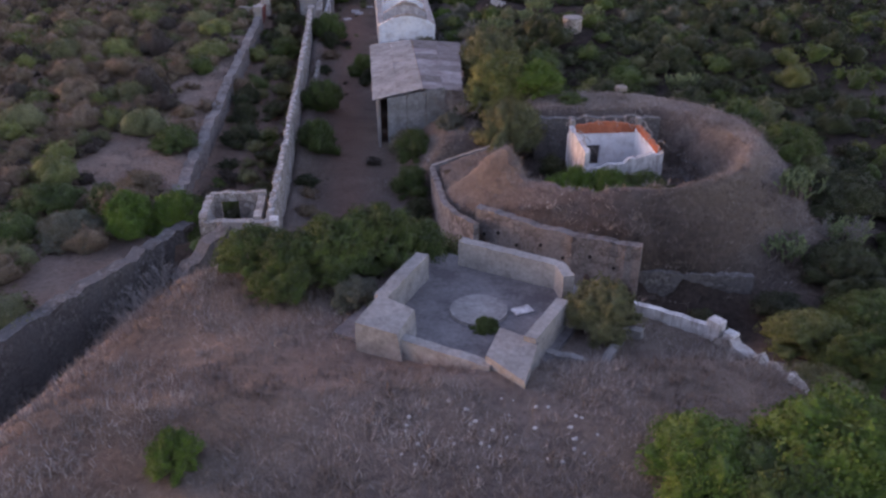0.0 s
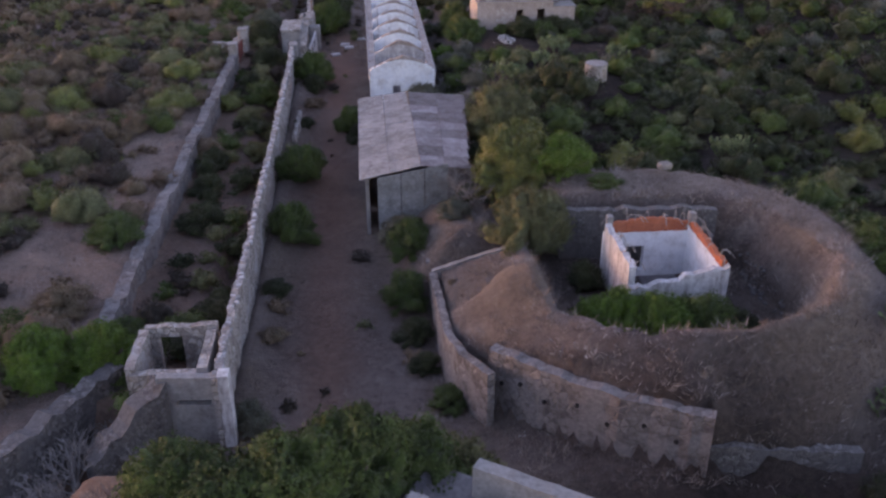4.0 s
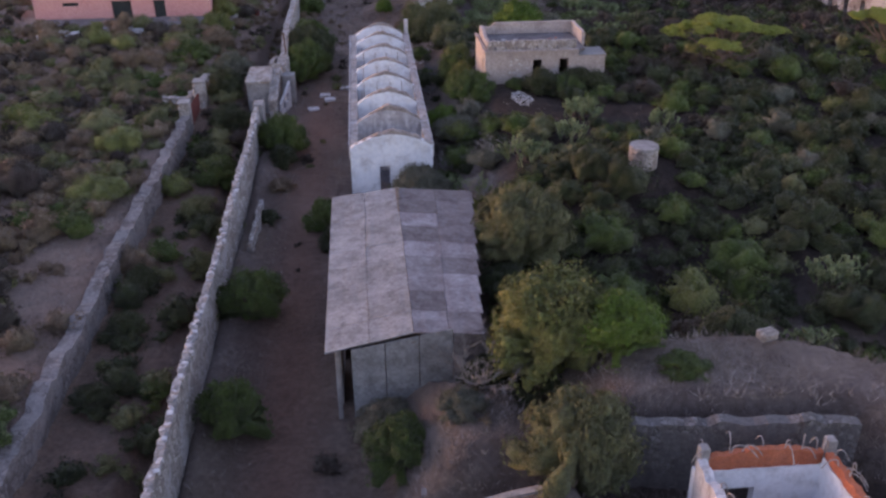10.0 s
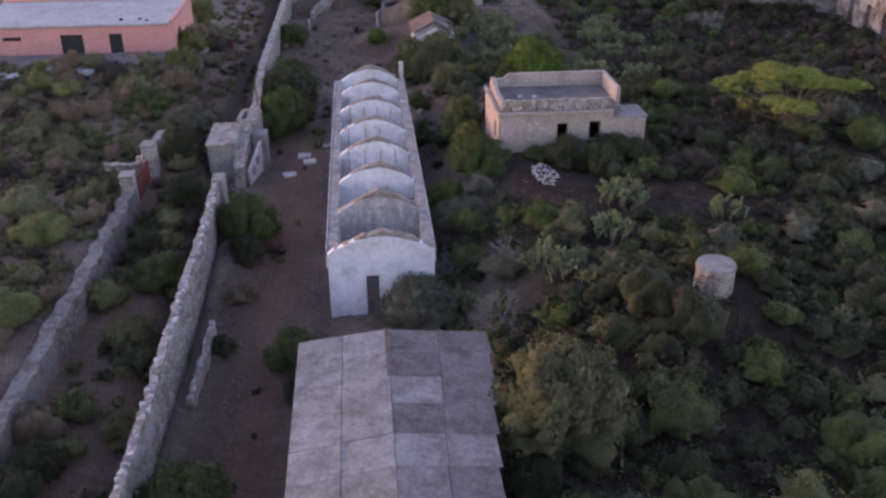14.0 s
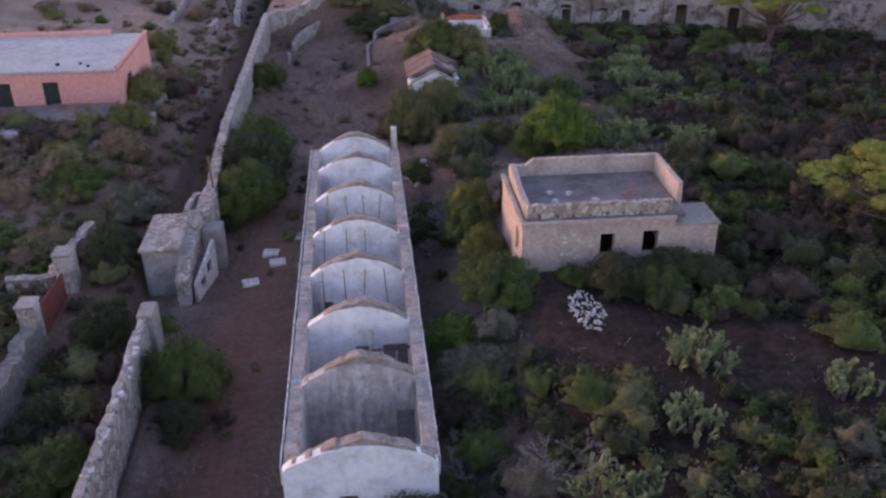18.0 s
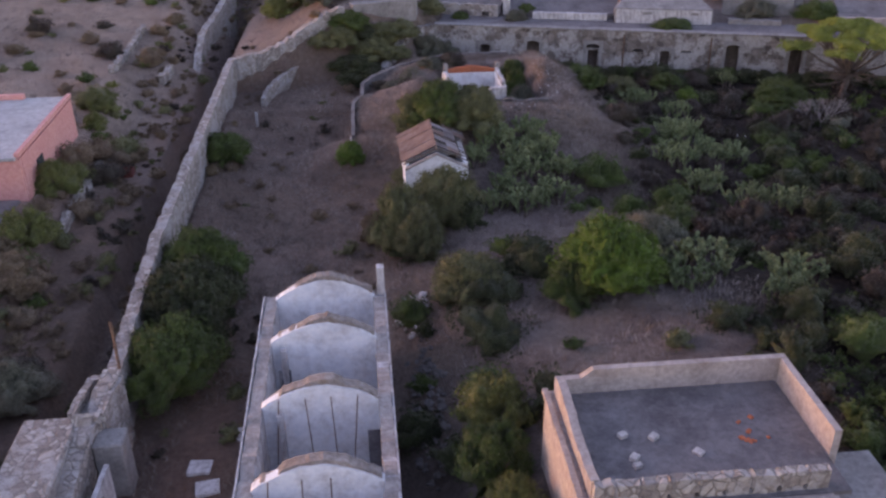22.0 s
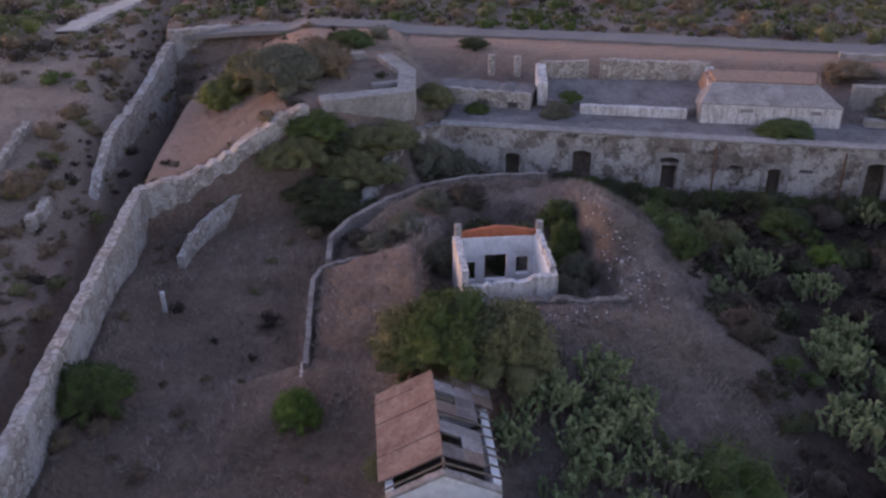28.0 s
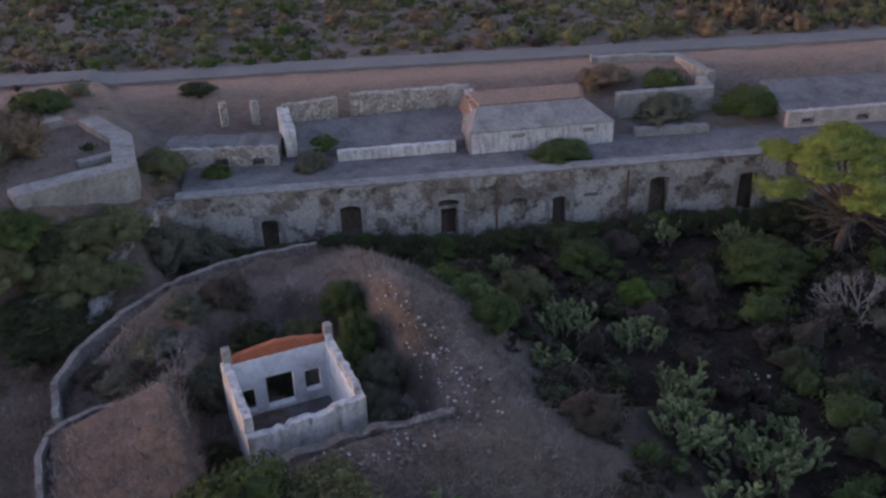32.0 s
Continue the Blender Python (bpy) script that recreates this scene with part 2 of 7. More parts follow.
# ---- ground heights ----
PLATEAU = ((-9.4, 35.8), (1.8, 34.6), (6.9, 31.6), (9.6, 30.2), (12.8, 27.2), (14.8, 22.0), (15.5, 4.0), (-17.4, 4.0), (-14.2, 25.2))
PIT = ((9.3, 47.6), (12.0, 45.6), (16.0, 45.5), (19.4, 47.0), (21.0, 50.0), (20.6, 55.0), (19.0, 56.7), (10.4, 57.4), (8.9, 57.4), (9.1, 53.4))
BANK_EDGE = ((3.3, 66.0), (3.35, 49.0), (5.2, 46.3), (10.2, 42.5), (13.6, 40.9), (20.5, 39.8), (32.0, 44.0), (32.0, 66.0))
PIT_B = ((10.5, 150.6), (19.2, 150.6), (19.9, 153.0), (19.4, 160.5), (16.5, 163.0), (11.4, 161.5), (10.5, 158.0))
HILL_B = ((4.6, 148.0), (9.5, 146.2), (21.5, 147.6), (22.4, 152.5), (21.6, 161.5), (20.9, 166.5), (16.3, 167.9), (11.1, 166.8), (5.6, 161.5), (4.5, 157.2))
BASTION = ((-6.9, 167.6), (3.9, 172.2), (10.6, 174.9), (11.5, 230.0), (-6.0, 200.0), (-7.4, 172.0))


def smooth(a, b, v):
    t = np.clip((v - a) / (b - a), 0, 1)
    return t * t * (3 - 2 * t)


def outside(poly, x, y):
    """Distance outside a convex outline (negative inside)."""
    cx = sum(p[0] for p in poly) / len(poly)
    cy = sum(p[1] for p in poly) / len(poly)
    d = np.full(np.shape(x), -1e9)
    for (ax, ay), (bx, by) in zip(poly, poly[1:] + poly[:1]):
        nx, ny = by - ay, ax - bx
        n = math.hypot(nx, ny)
        if nx * (cx - ax) + ny * (cy - ay) > 0:
            nx, ny = -nx, -ny
        d = np.maximum(d, (nx * (x - ax) + ny * (y - ay)) / n)
    return d


def front_line(x):
    """Where the fort's front wall stands."""
    return 174.7 - 0.276 * (x - 13.0)


def height(x, y):
    x, y = np.asarray(x, float), np.asarray(y, float)
    z = -1.6 + 0.0 * x
    z = z + 3.9 * smooth(4.5, 13, x) * smooth(60, 82, y) * (1 - smooth(112, 146, y))
    z = z + 1.2 * smooth(10, 20, x) * smooth(136, 144, y) * (1 - smooth(152, 164, y)) * (1 - smooth(22, 34, x))
    z = z + 2.8 * smooth(-11.5, -16.5, x) * smooth(98, 130, y)
    z = z - 0.65 * smooth(-7.3, -8.2, x) * (1 - smooth(98, 112, y)) + 1.6 * smooth(-13.9, -14.7, x) * (1 - smooth(98, 112, y)) * smooth(46, 54, y)
    # ditch along the foot of the old wall, on the mound's side
    off = (x + 24.0) * 0.866 - (y - 29.0) * 0.5
    z = z - 3.0 * smooth(-0.4, 0.6, off) * (1 - smooth(5.0, 9.0, off)) * (1 - smooth(40, 47, y)) * smooth(4, 14, y)
    z = z + 0.9 * np.exp(-(((x - 18.5) / 4.0) ** 2 + ((y - 82.5) / 4.0) ** 2))
    z = z + 0.25 * np.sin(x * 0.31 + 1.3) * np.sin(y * 0.23) + 0.12 * np.sin(x * 0.83 + y * 0.41)
    z = z - 1.0 * np.exp(-(((x - 17.5) / 7.0) ** 2 + ((y - 37.2) / 2.2) ** 2))
    z = z + 0.6 * np.exp(-((x + 6.7) / 0.9) ** 2) * (x > -7.2) * smooth(46, 50, y) * (1 - smooth(98, 102, y))
    # mound of the gun court
    d = outside(PLATEAU, x, y)
    top = 4.45 + 0.7 * smooth(26.4, 24, y) - 0.035 * np.maximum(0, 27 - y) - 0.05 * np.abs(x - 3) * smooth(3, 14, np.abs(x - 3))
    fall = np.maximum(d + 0.4, 0)
    steep = 0.62 * np.minimum(fall, 3.6) + 2.1 * np.maximum(fall - 3.6, 0)
    z = np.maximum(z, top - 1.05 * fall ** 1.06 + (1.05 * fall ** 1.06 - steep) * smooth(-3, -8, x))
    # earth bank round the first ruin
    r = np.sqrt(((x - 15.6) / 8.6) ** 2 + ((y - 52.9) / 9.3) ** 2)
    bank = 3.75 + 0.45 * smooth(50, 60, y) - np.maximum(0, r - 1.0) * 8.9 * (0.76 + 0.6 * smooth(13.2, 14.6, x) * (1 - smooth(22, 25, x)))
    bank = bank + (np.minimum(bank, 3.4 - 0.9 * np.maximum(0, 10.8 - x)) - bank) * smooth(50.5, 54.0, y)
    knob = 5.0 * np.exp(-(((x - 7.3) / 3.1) ** 2 + ((y - 50.4) / 3.6) ** 2) ** 1.4) - 1.6
    wing = np.minimum(0.35 + 0.38 * (x - 3.0), 2.7) - 0.012 * (y - 46)
    wing = np.where((x < 9) & (y < 56.2), wing, -9)
    bank = np.maximum(np.maximum(bank, knob), wing)
    bank = bank - 12.0 * np.maximum(0, outside(BANK_EDGE, x, y)) - np.where(x < 8.5, 5.0 * np.maximum(0, y - 56.0), 0)
    bank = np.minimum(bank, 0.1 + 2.2 * np.maximum(0, outside(PIT, x, y)))
    ring = np.maximum(z, bank)
    z = np.where(outside(PIT, x, y) < 0, np.minimum(ring, 0.1), ring)
    low = outside(((2.6, 65.0), (3.0, 57.4), (8.2, 57.4), (8.2, 63.5)), x, y)
    z = np.maximum(z, 1.6 - 1.0 * np.maximum(0, low + 1.4))
    # bank round the second ruin
    d = outside(HILL_B, x, y)
    hb = 0.35 + 1.9 * smooth(6, 13, x) * (1 - smooth(156, 166, y)) + 0.9 * smooth(156, 166, y) + 1.0 * smooth(18, 21, x) * smooth(154, 158, y) * (1 - smooth(163, 167, y))
    slope = np.where(y < 150, 0.33, np.where(x > 19, 0.62, 2.0))
    hb = hb - slope * np.maximum(0, d + 0.3)
    hb = hb + 0.7 * smooth(5, 7, x) * (1 - smooth(10.5, 12, x)) * smooth(149, 151, y) * (1 - smooth(157.5, 158.5, y))
    hb = np.minimum(hb, 0.1 + np.where(x < 11, 12.0, 4.0) * np.maximum(0, outside(PIT_B, x, y)))
    hb = hb - 0.8 * smooth(158.2, 158.8, y) * (1 - smooth(161, 165, y)) * smooth(13, 10, x)
    z = np.where(outside(PIT_B, x, y) < 0, np.minimum(np.maximum(z, hb), 0.1), np.maximum(z, hb))
    z = z + 0.8 * np.exp(-((x + 6.2) / 1.6) ** 2) * smooth(118, 124, y) * (1 - smooth(158, 166, y)) * (x > -6.9)
    # west bastion and its ditch
    d = outside(BASTION, x, y)
    bt = 1.4 + 3.3 * smooth(-6.5, 3.5, x) - 0.25 * smooth(185, 200, y)
    z = np.maximum(z, bt - np.where(y < 176, 1.5, 0.8) * np.maximum(0, d + 0.2))
    hillside = -1.4 + 4.6 * smooth(164, 176, y) * smooth(-2, 6, x) * (1 - smooth(10, 12.5, x))
    z = np.maximum(z, np.where((y > 160) & (y < 180) & (x < 12.5), hillside, -9))
    ditch = np.exp(-((x + 9.4) / 1.7) ** 2) * smooth(118, 135, y) * (1 - smooth(196, 200, y))
    z = z - 2.0 * ditch * smooth(150, 170, y) - 0.5 * ditch
    # fort terrace behind the front wall, then the road and the open scrub
    back = y - front_line(x)
    fort = np.where((back > 0.35) & (x > 11.5), 2.3 + 0.5 * smooth(4, 6, back) + 1.3 * smooth(9, 15, back), -9)
    z = np.maximum(z, fort)
    z = np.where((back < 0.35) & (back > -5) & (x > 13), np.minimum(z, -1.0), z)
    far = 4.2 * smooth(14, 19, back) + 0.7 * np.sin(x * 0.043 + 2) * np.sin(y * 0.051) * smooth(24, 60, back)
    z = np.where(back > 14, np.maximum(z, np.where(x > -11, far - 0.2, -9)), z)
    westfar = 3.6 * smooth(150, 196, y) * smooth(-9.5, -14, x)
    field = -0.4 - 1.3 * smooth(-14.7, -13.9, x) * smooth(46, 52, y) * (1 - smooth(98, 112, y))
    z = np.maximum(z, np.where((x < -9.5) & ((off < -0.2) | (y > 46)), westfar + field, -9))
    return z


def gz(x, y):
    return float(height(x, y))


# ---- building helpers ----
def thing(name, at, label, category, group="", kind=""):
    e = new(name)
    e.location = at
    e.empty_display_size = 0.3
    return tagged(e, label, category, group, kind)


def part(name, bm, material, parent=None, label="", smooth_faces=False):
    """Links a bmesh, in world places, as one mesh object under a thing or a part."""
    me = bpy.data.meshes.new(name)
    bm.normal_update()
    bm.to_mesh(me)
    bm.free()
    me.materials.append(material)
    if smooth_faces:
        for p in me.polygons:
            p.use_smooth = True
    ob = new(name, me)
    if parent is not None:
        ob.parent = parent
        if parent.type == "EMPTY":
            ob.matrix_parent_inverse = Matrix.Translation(-parent.location)
    if label:
        ob["label"] = label
    return ob


def hexa(bm, c):
    """A block from its eight corners: four below, four above."""
    v = [bm.verts.new(p) for p in c]
    for f in ((3, 2, 1, 0), (4, 5, 6, 7), (0, 1, 5, 4), (1, 2, 6, 5), (2, 3, 7, 6), (3, 0, 4, 7)):
        bm.faces.new([v[i] for i in f])
    return v


def block(x0, y0, z0, x1, y1, z1, bm=None, bevel=0.03, turn=0.0):
    own = bmesh.new()
    hexa(own, ((x0, y0, z0), (x1, y0, z0), (x1, y1, z0), (x0, y1, z0), (x0, y0, z1), (x1, y0, z1), (x1, y1, z1), (x0, y1, z1)))
    if bevel:
        bmesh.ops.bevel(own, geom=own.edges[:], offset=bevel, segments=1, affect="EDGES")
    if turn:
        bmesh.ops.rotate(own, verts=own.verts, cent=((x0 + x1) / 2, (y0 + y1) / 2, z0), matrix=Matrix.Rotation(radians(turn), 3, "Z"))
    if bm is None:
        return own
    me = bpy.data.meshes.new("tmp")
    own.to_mesh(me)
    own.free()
    bm.from_mesh(me)
    bpy.data.meshes.remove(me)
    return bm


def wall_bm(path, thick, bottom, top, holes=(), step=0.45, rough=0.03, seed=0, bm=None):
    """A wall along a path of (x, y): columns with an uneven top; holes are (from, to, sill, head, arch) along its length.
    bottom and top are heights or functions of the length along it."""
    bm = bm or bmesh.new()
    rnd = random.Random(seed)
    fb = bottom if callable(bottom) else (lambda s: bottom)
    ft = top if callable(top) else (lambda s: top)
    pts = [Vector((p[0], p[1])) for p in path]
    lens = [(b - a).length for a, b in zip(pts, pts[1:])]
    total = sum(lens)
    cuts = {0.0, total}
    acc = 0
    for l in lens:
        acc += l
        cuts.add(min(acc, total))
    for a, b, *_ in holes:
        n = 5
        cuts |= {a + (b - a) * i / n for i in range(n + 1)}
    cuts = sorted(cuts)
    full = [cuts[0]]
    for c in cuts[1:]:
        k = max(1, round((c - full[-1]) / step))
        a = full[-1]
        full += [a + (c - a) * (i + 1) / k for i in range(k)]
    cuts = [c for i, c in enumerate(full) if i == 0 or c - full[i - 1] > 1e-4]

    def place(s):
        s = min(max(s, 0), total)
        for i, l in enumerate(lens):
            if s <= l or i == len(lens) - 1:
                d = (pts[i + 1] - pts[i]).normalized()
                p = pts[i] + d * s
                n = Vector((-d.y, d.x))
                if i + 1 < len(lens) and l - s < 1e-4:
                    d2 = (pts[i + 2] - pts[i + 1]).normalized()
                    n = (n + Vector((-d2.y, d2.x))).normalized()
                return p, n
            s -= l

    jit = {c: rnd.uniform(-rough, rough) for c in cuts}
    tj = {c: rnd.uniform(-1, 1) * rough * 1.6 for c in cuts}
    rings = {}
    for c in cuts:
        p, n = place(c)
        rings[c] = (p + n * (thick / 2 + jit[c]), p - n * (thick / 2 - jit[c]))

    def column(a, b, za, zb, ta, tb):
        if max(ta - za, tb - zb) < 0.01:
            return
        (la, ra), (lb, rb) = rings[a], rings[b]
        hexa(bm, ((*ra, za), (*rb, zb), (*lb, zb), (*la, za), (*ra, ta), (*rb, tb), (*lb, tb), (*la, ta)))

    for a, b in zip(cuts, cuts[1:]):
        mid = (a + b) / 2
        spans = [h for h in holes if h[0] < mid < h[1]]
        ta, tb = ft(a) + tj[a], ft(b) + tj[b]
        if not spans:
            column(a, b, fb(a), fb(b), ta, tb)
            continue
        lo_a, lo_b = fb(a), fb(b)
        for h0, h1, sill, head, arch in sorted(spans, key=lambda h: h[2]):
            def rise(s):
                u = (s - (h0 + h1) / 2) / ((h1 - h0) / 2)
                return head - arch * u * u
            if sill > min(lo_a, lo_b) + 0.02:
                column(a, b, lo_a, lo_b, sill, sill)
            lo_a, lo_b = rise(a), rise(b)
        column(a, b, lo_a, lo_b, max(ta, lo_a), max(tb, lo_b))
    bmesh.ops.remove_doubles(bm, verts=bm.verts, dist=0.002)
    return bm


def worn(base, amount, freq=0.7, seed=0.0, floor=None):
    """A broken wall top: base height minus bites of noise."""
    def f(s):
        n = noise.noise((s * freq, seed, 0.3)) + 0.5 * noise.noise((s * freq * 2.7, seed + 9, 0.1))
        z = (base(s) if callable(base) else base) - amount * max(0.0, n)
        return max(z, floor) if floor is not None else z
    return f


def cyl_bm(bm, p0, p1, r0, r1, n=7):
    a, b = Vector(p0), Vector(p1)
    d = (b - a).normalized()
    u = d.orthogonal().normalized()
    w = d.cross(u)
    rings = []
    for p, r in ((a, r0), (b, r1)):
        rings.append([bm.verts.new(p + (u * math.cos(6.2832 * i / n) + w * math.sin(6.2832 * i / n)) * r) for i in range(n)])
    for i in range(n):
        bm.faces.new((rings[0][i], rings[0][(i + 1) % n], rings[1][(i + 1) % n], rings[1][i]))
    bm.faces.new(rings[0][::-1])
    bm.faces.new(rings[1])
    return bm


def rebar(points, r=0.02, bm=None):
    bm = bm or bmesh.new()
    for a, b in zip(points, points[1:]):
        cyl_bm(bm, a, b, r, r, 5)
    return bm


# ---- ground: one sheet to the horizon ----
def spread(lo, hi, step, far):
    inner = list(np.arange(lo, hi + 1e-6, step))
    out, s, v = [], step * 1.6, hi
    while v < far:
        v += s
        s *= 1.35
        out.append(v)
    neg, s, v = [], step * 1.6, lo
    while v > -far:
        v -= s
        s *= 1.35
        neg.append(v)
    return np.array(neg[::-1] + inner + out)


GX, GY = spread(-50, 78, 0.5, 2500), spread(-8, 236, 0.5, 2500)
XX, YY = np.meshgrid(GX, GY)
ZZ = height(XX, YY)
lump = np.array([noise.noise((x * 0.55, y * 0.55, 0.0)) * 0.13 + noise.noise((x * 1.7, y * 1.7, 4.0)) * 0.05 for x, y in zip(XX.ravel(), YY.ravel())]).reshape(XX.shape)
tm = np.exp(-((XX - (-3.0 + 0.012 * (YY - 80) + 0.6 * np.sin(YY * 0.05))) / 1.9) ** 2) * smooth(36, 46, YY) * (1 - smooth(112, 128, YY))
ZZ = ZZ + lump * (1 - 0.7 * tm)
nx, ny = len(GX), len(GY)
ground_me = bpy.data.meshes.new("ground")
co = np.stack([XX.ravel(), YY.ravel(), ZZ.ravel()], 1)
ii = (np.arange(ny - 1)[:, None] * nx + np.arange(nx - 1)[None, :]).ravel()
faces = np.stack([ii, ii + 1, ii + nx + 1, ii + nx], 1)
ground_me.vertices.add(len(co))
ground_me.vertices.foreach_set("co", co.ravel())
ground_me.loops.add(faces.size)
ground_me.loops.foreach_set("vertex_index", faces.ravel())
ground_me.polygons.add(len(faces))
ground_me.polygons.foreach_set("loop_start", np.arange(0, faces.size, 4))
ground_me.polygons.foreach_set("use_smooth", np.ones(len(faces), bool))
ground_me.update()
# kinds of soil: track earth, red earth, scrub litter, with painted glow and shade mixed in
# ditch and pit terms paint shade into the soil; bank and field terms darken it
litter_shade = np.clip(smooth(8, 12, XX) * smooth(64, 76, YY) * (1 - smooth(100, 112, YY)) + smooth(19.5, 25, XX) * smooth(95, 112, YY) * (1 - smooth(135, 150, YY)) + 0.35 * smooth(-6.9, -5.5, XX) * smooth(1.5, 0, XX) * smooth(46, 52, YY) * (1 - smooth(122, 132, YY)) + smooth(24, 30, XX) * smooth(130, 150, YY) * (YY < front_line(XX))
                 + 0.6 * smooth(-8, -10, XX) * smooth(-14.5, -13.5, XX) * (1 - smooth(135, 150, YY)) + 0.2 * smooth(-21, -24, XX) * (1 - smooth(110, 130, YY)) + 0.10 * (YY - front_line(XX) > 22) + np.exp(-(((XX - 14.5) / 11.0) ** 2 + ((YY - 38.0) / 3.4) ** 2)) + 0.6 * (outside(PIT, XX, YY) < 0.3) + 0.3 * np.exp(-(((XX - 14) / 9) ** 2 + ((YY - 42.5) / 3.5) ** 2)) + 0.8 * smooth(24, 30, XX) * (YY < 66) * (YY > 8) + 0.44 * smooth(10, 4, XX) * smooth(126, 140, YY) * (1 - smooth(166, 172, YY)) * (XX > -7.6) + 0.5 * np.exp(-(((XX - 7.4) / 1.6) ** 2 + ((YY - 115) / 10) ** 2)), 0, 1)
# mound-flank and west terms paint a red evening glow into the earth colour
red = np.clip(np.exp(-((YY - front_line(XX) - 17.0) / 4.0) ** 2) * (XX > -3) + 0.42 * np.exp(-(((XX + 5.5) / 2.4) ** 2 + ((YY - 176) / 8) ** 2))
              + 0.5 * np.exp(-(((XX + 7) / 3.0) ** 2 + ((YY - 28) / 3.0) ** 2))
              + 0.45 * smooth(-7.6, -13, XX) + 0.28 * smooth(14, 4, XX) * smooth(106, 122, YY) * (XX > -7.6), 0, 1)
# pale dry grass; its west-field term is also brightened for the glow there
straw = np.clip(0.22 * (1 - smooth(3.0, 5.0, outside(PLATEAU, XX, YY))) * smooth(38, 36, YY) + smooth(-10.5, -13, XX) * smooth(138, 150, YY) + 0.3 * smooth(18, 26, YY - front_line(XX)), 0, 1)
for nm, val in (("track", tm), ("litter_shade", litter_shade), ("red_soil_glow", red), ("straw", straw)):
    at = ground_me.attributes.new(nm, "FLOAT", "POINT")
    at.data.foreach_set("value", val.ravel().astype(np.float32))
m, nt, b = base_mat("ground_soil", 0.95)
def attr(nt, nm):
    a = nt.nodes.new("ShaderNodeAttribute")
    a.attribute_name = nm
    return a.outputs["Fac"]
col = ramp(nt, noise_node(nt, 0.28, 9, 0.68), ((0.34, (0.078, 0.060, 0.055)), (0.5, (0.130, 0.103, 0.094)), (0.66, (0.190, 0.158, 0.144))))
col = mix(nt, ramp(nt, noise_node(nt, 1.3, 6, 0.7), ((0.44, (0, 0, 0)), (0.6, (0.65,) * 3))), col, (0.085, 0.062, 0.055))
col = mix(nt, ramp(nt, noise_node(nt, 0.11, 5, 0.6), ((0.45, (0, 0, 0)), (0.62, (0.6,) * 3))), col, (0.15, 0.112, 0.080))
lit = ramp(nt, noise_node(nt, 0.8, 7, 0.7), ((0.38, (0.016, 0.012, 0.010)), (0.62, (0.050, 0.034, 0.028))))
col = mix(nt, attr(nt, "litter_shade"), col, lit)
col = mix(nt, attr(nt, "track"), col, ramp(nt, noise_node(nt, 0.5, 8, 0.7), ((0.35, (0.105, 0.054, 0.040)), (0.65, (0.155, 0.084, 0.062)))))
col = mix(nt, attr(nt, "red_soil_glow"), col, ramp(nt, noise_node(nt, 0.6, 8, 0.7), ((0.35, (0.32, 0.18, 0.13)), (0.65, (0.25, 0.165, 0.125)))))
col = mix(nt, attr(nt, "straw"), col, ramp(nt, noise_node(nt, 0.22, 8, 0.7), ((0.36, (0.165, 0.118, 0.092)), (0.6, (0.25, 0.188, 0.15)))))
g1 = noise_node(nt, 3.2, 9, 0.75)
col = mix(nt, 0.75, col, ramp(nt, g1, ((0.3, (0.22,) * 3), (0.7, (0.80,) * 3))), "OVERLAY")
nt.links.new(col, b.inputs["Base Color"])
bump(nt, b, g1, 1.0, 0.16)
sheen(b, 0.0, (0.62, 0.50, 0.47))
# haze-like brightening at low angles, fading out on the darkened soil
nap_haze = nt.nodes.new("ShaderNodeMapRange")
nap_haze.inputs["To Min"].default_value, nap_haze.inputs["To Max"].default_value = 0.38, 0.0
nt.links.new(attr(nt, "litter_shade"), nap_haze.inputs["Value"])
nt.links.new(nap_haze.outputs[0], b.inputs["Sheen Weight"])
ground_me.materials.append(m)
ground = tagged(new("ground", ground_me), "dry grassy ground with a reddish dirt track and scrub soil", "ground", kind="structure")

# ---- gun court on the mound ----
court = thing("gun_court", (3, 29, 4.4), "roofless concrete gun court with low walls and round floor slab", "ruin")
CF = 4.62
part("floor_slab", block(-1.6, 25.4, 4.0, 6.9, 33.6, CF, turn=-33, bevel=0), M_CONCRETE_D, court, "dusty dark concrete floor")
part("north_wall", wall_bm(((2.6, 33.7), (6.6, 31.1), (6.75, 29.9)), 0.5, 3.6, worn(5.85, 0.1), rough=0.015, seed=1), M_CONCRETE, court)
part("west_wall", wall_bm(((0.75, 32.5), (-1.15, 29.0)), 0.6, 3.6, worn(5.85, 0.15), rough=0.015, seed=2), M_CONCRETE, court)
part("south_wall", wall_bm(((-1.6, 27.6), (2.8, 24.7)), 0.45, 3.2, worn(5.25, 0.1), rough=0.015, seed=3), M_CONCRETE, court)
part("east_wall", wall_bm(((4.3, 25.4), (6.1, 28.1)), 0.5, 3.4, worn(5.85, 0.15), rough=0.015, seed=4), M_CONCRETE, court)
bm = bmesh.new()
hexa(bm, ((-2.2, 27.2, 3.4), (-0.3, 26.2, 3.4), (0.35, 27.9, 3.4), (-1.2, 29.2, 3.4), (-2.2, 27.2, 5.75), (-0.6, 26.5, 5.55), (0.15, 27.95, 5.75), (-1.2, 29.1, 5.85)))
part("corner_block", bm, M_CONCRETE, court)
bm = bmesh.new()
hexa(bm, ((2.5, 24.8, 3.2), (3.8, 23.2, 3.2), (4.9, 25.3, 3.2), (3.3, 26.5, 3.2), (2.6, 24.9, 5.5), (3.8, 23.4, 5.3), (4.65, 25.4, 5.65), (3.35, 26.5, 5.65)))
part("corner_block", bm, M_CONCRETE, court)
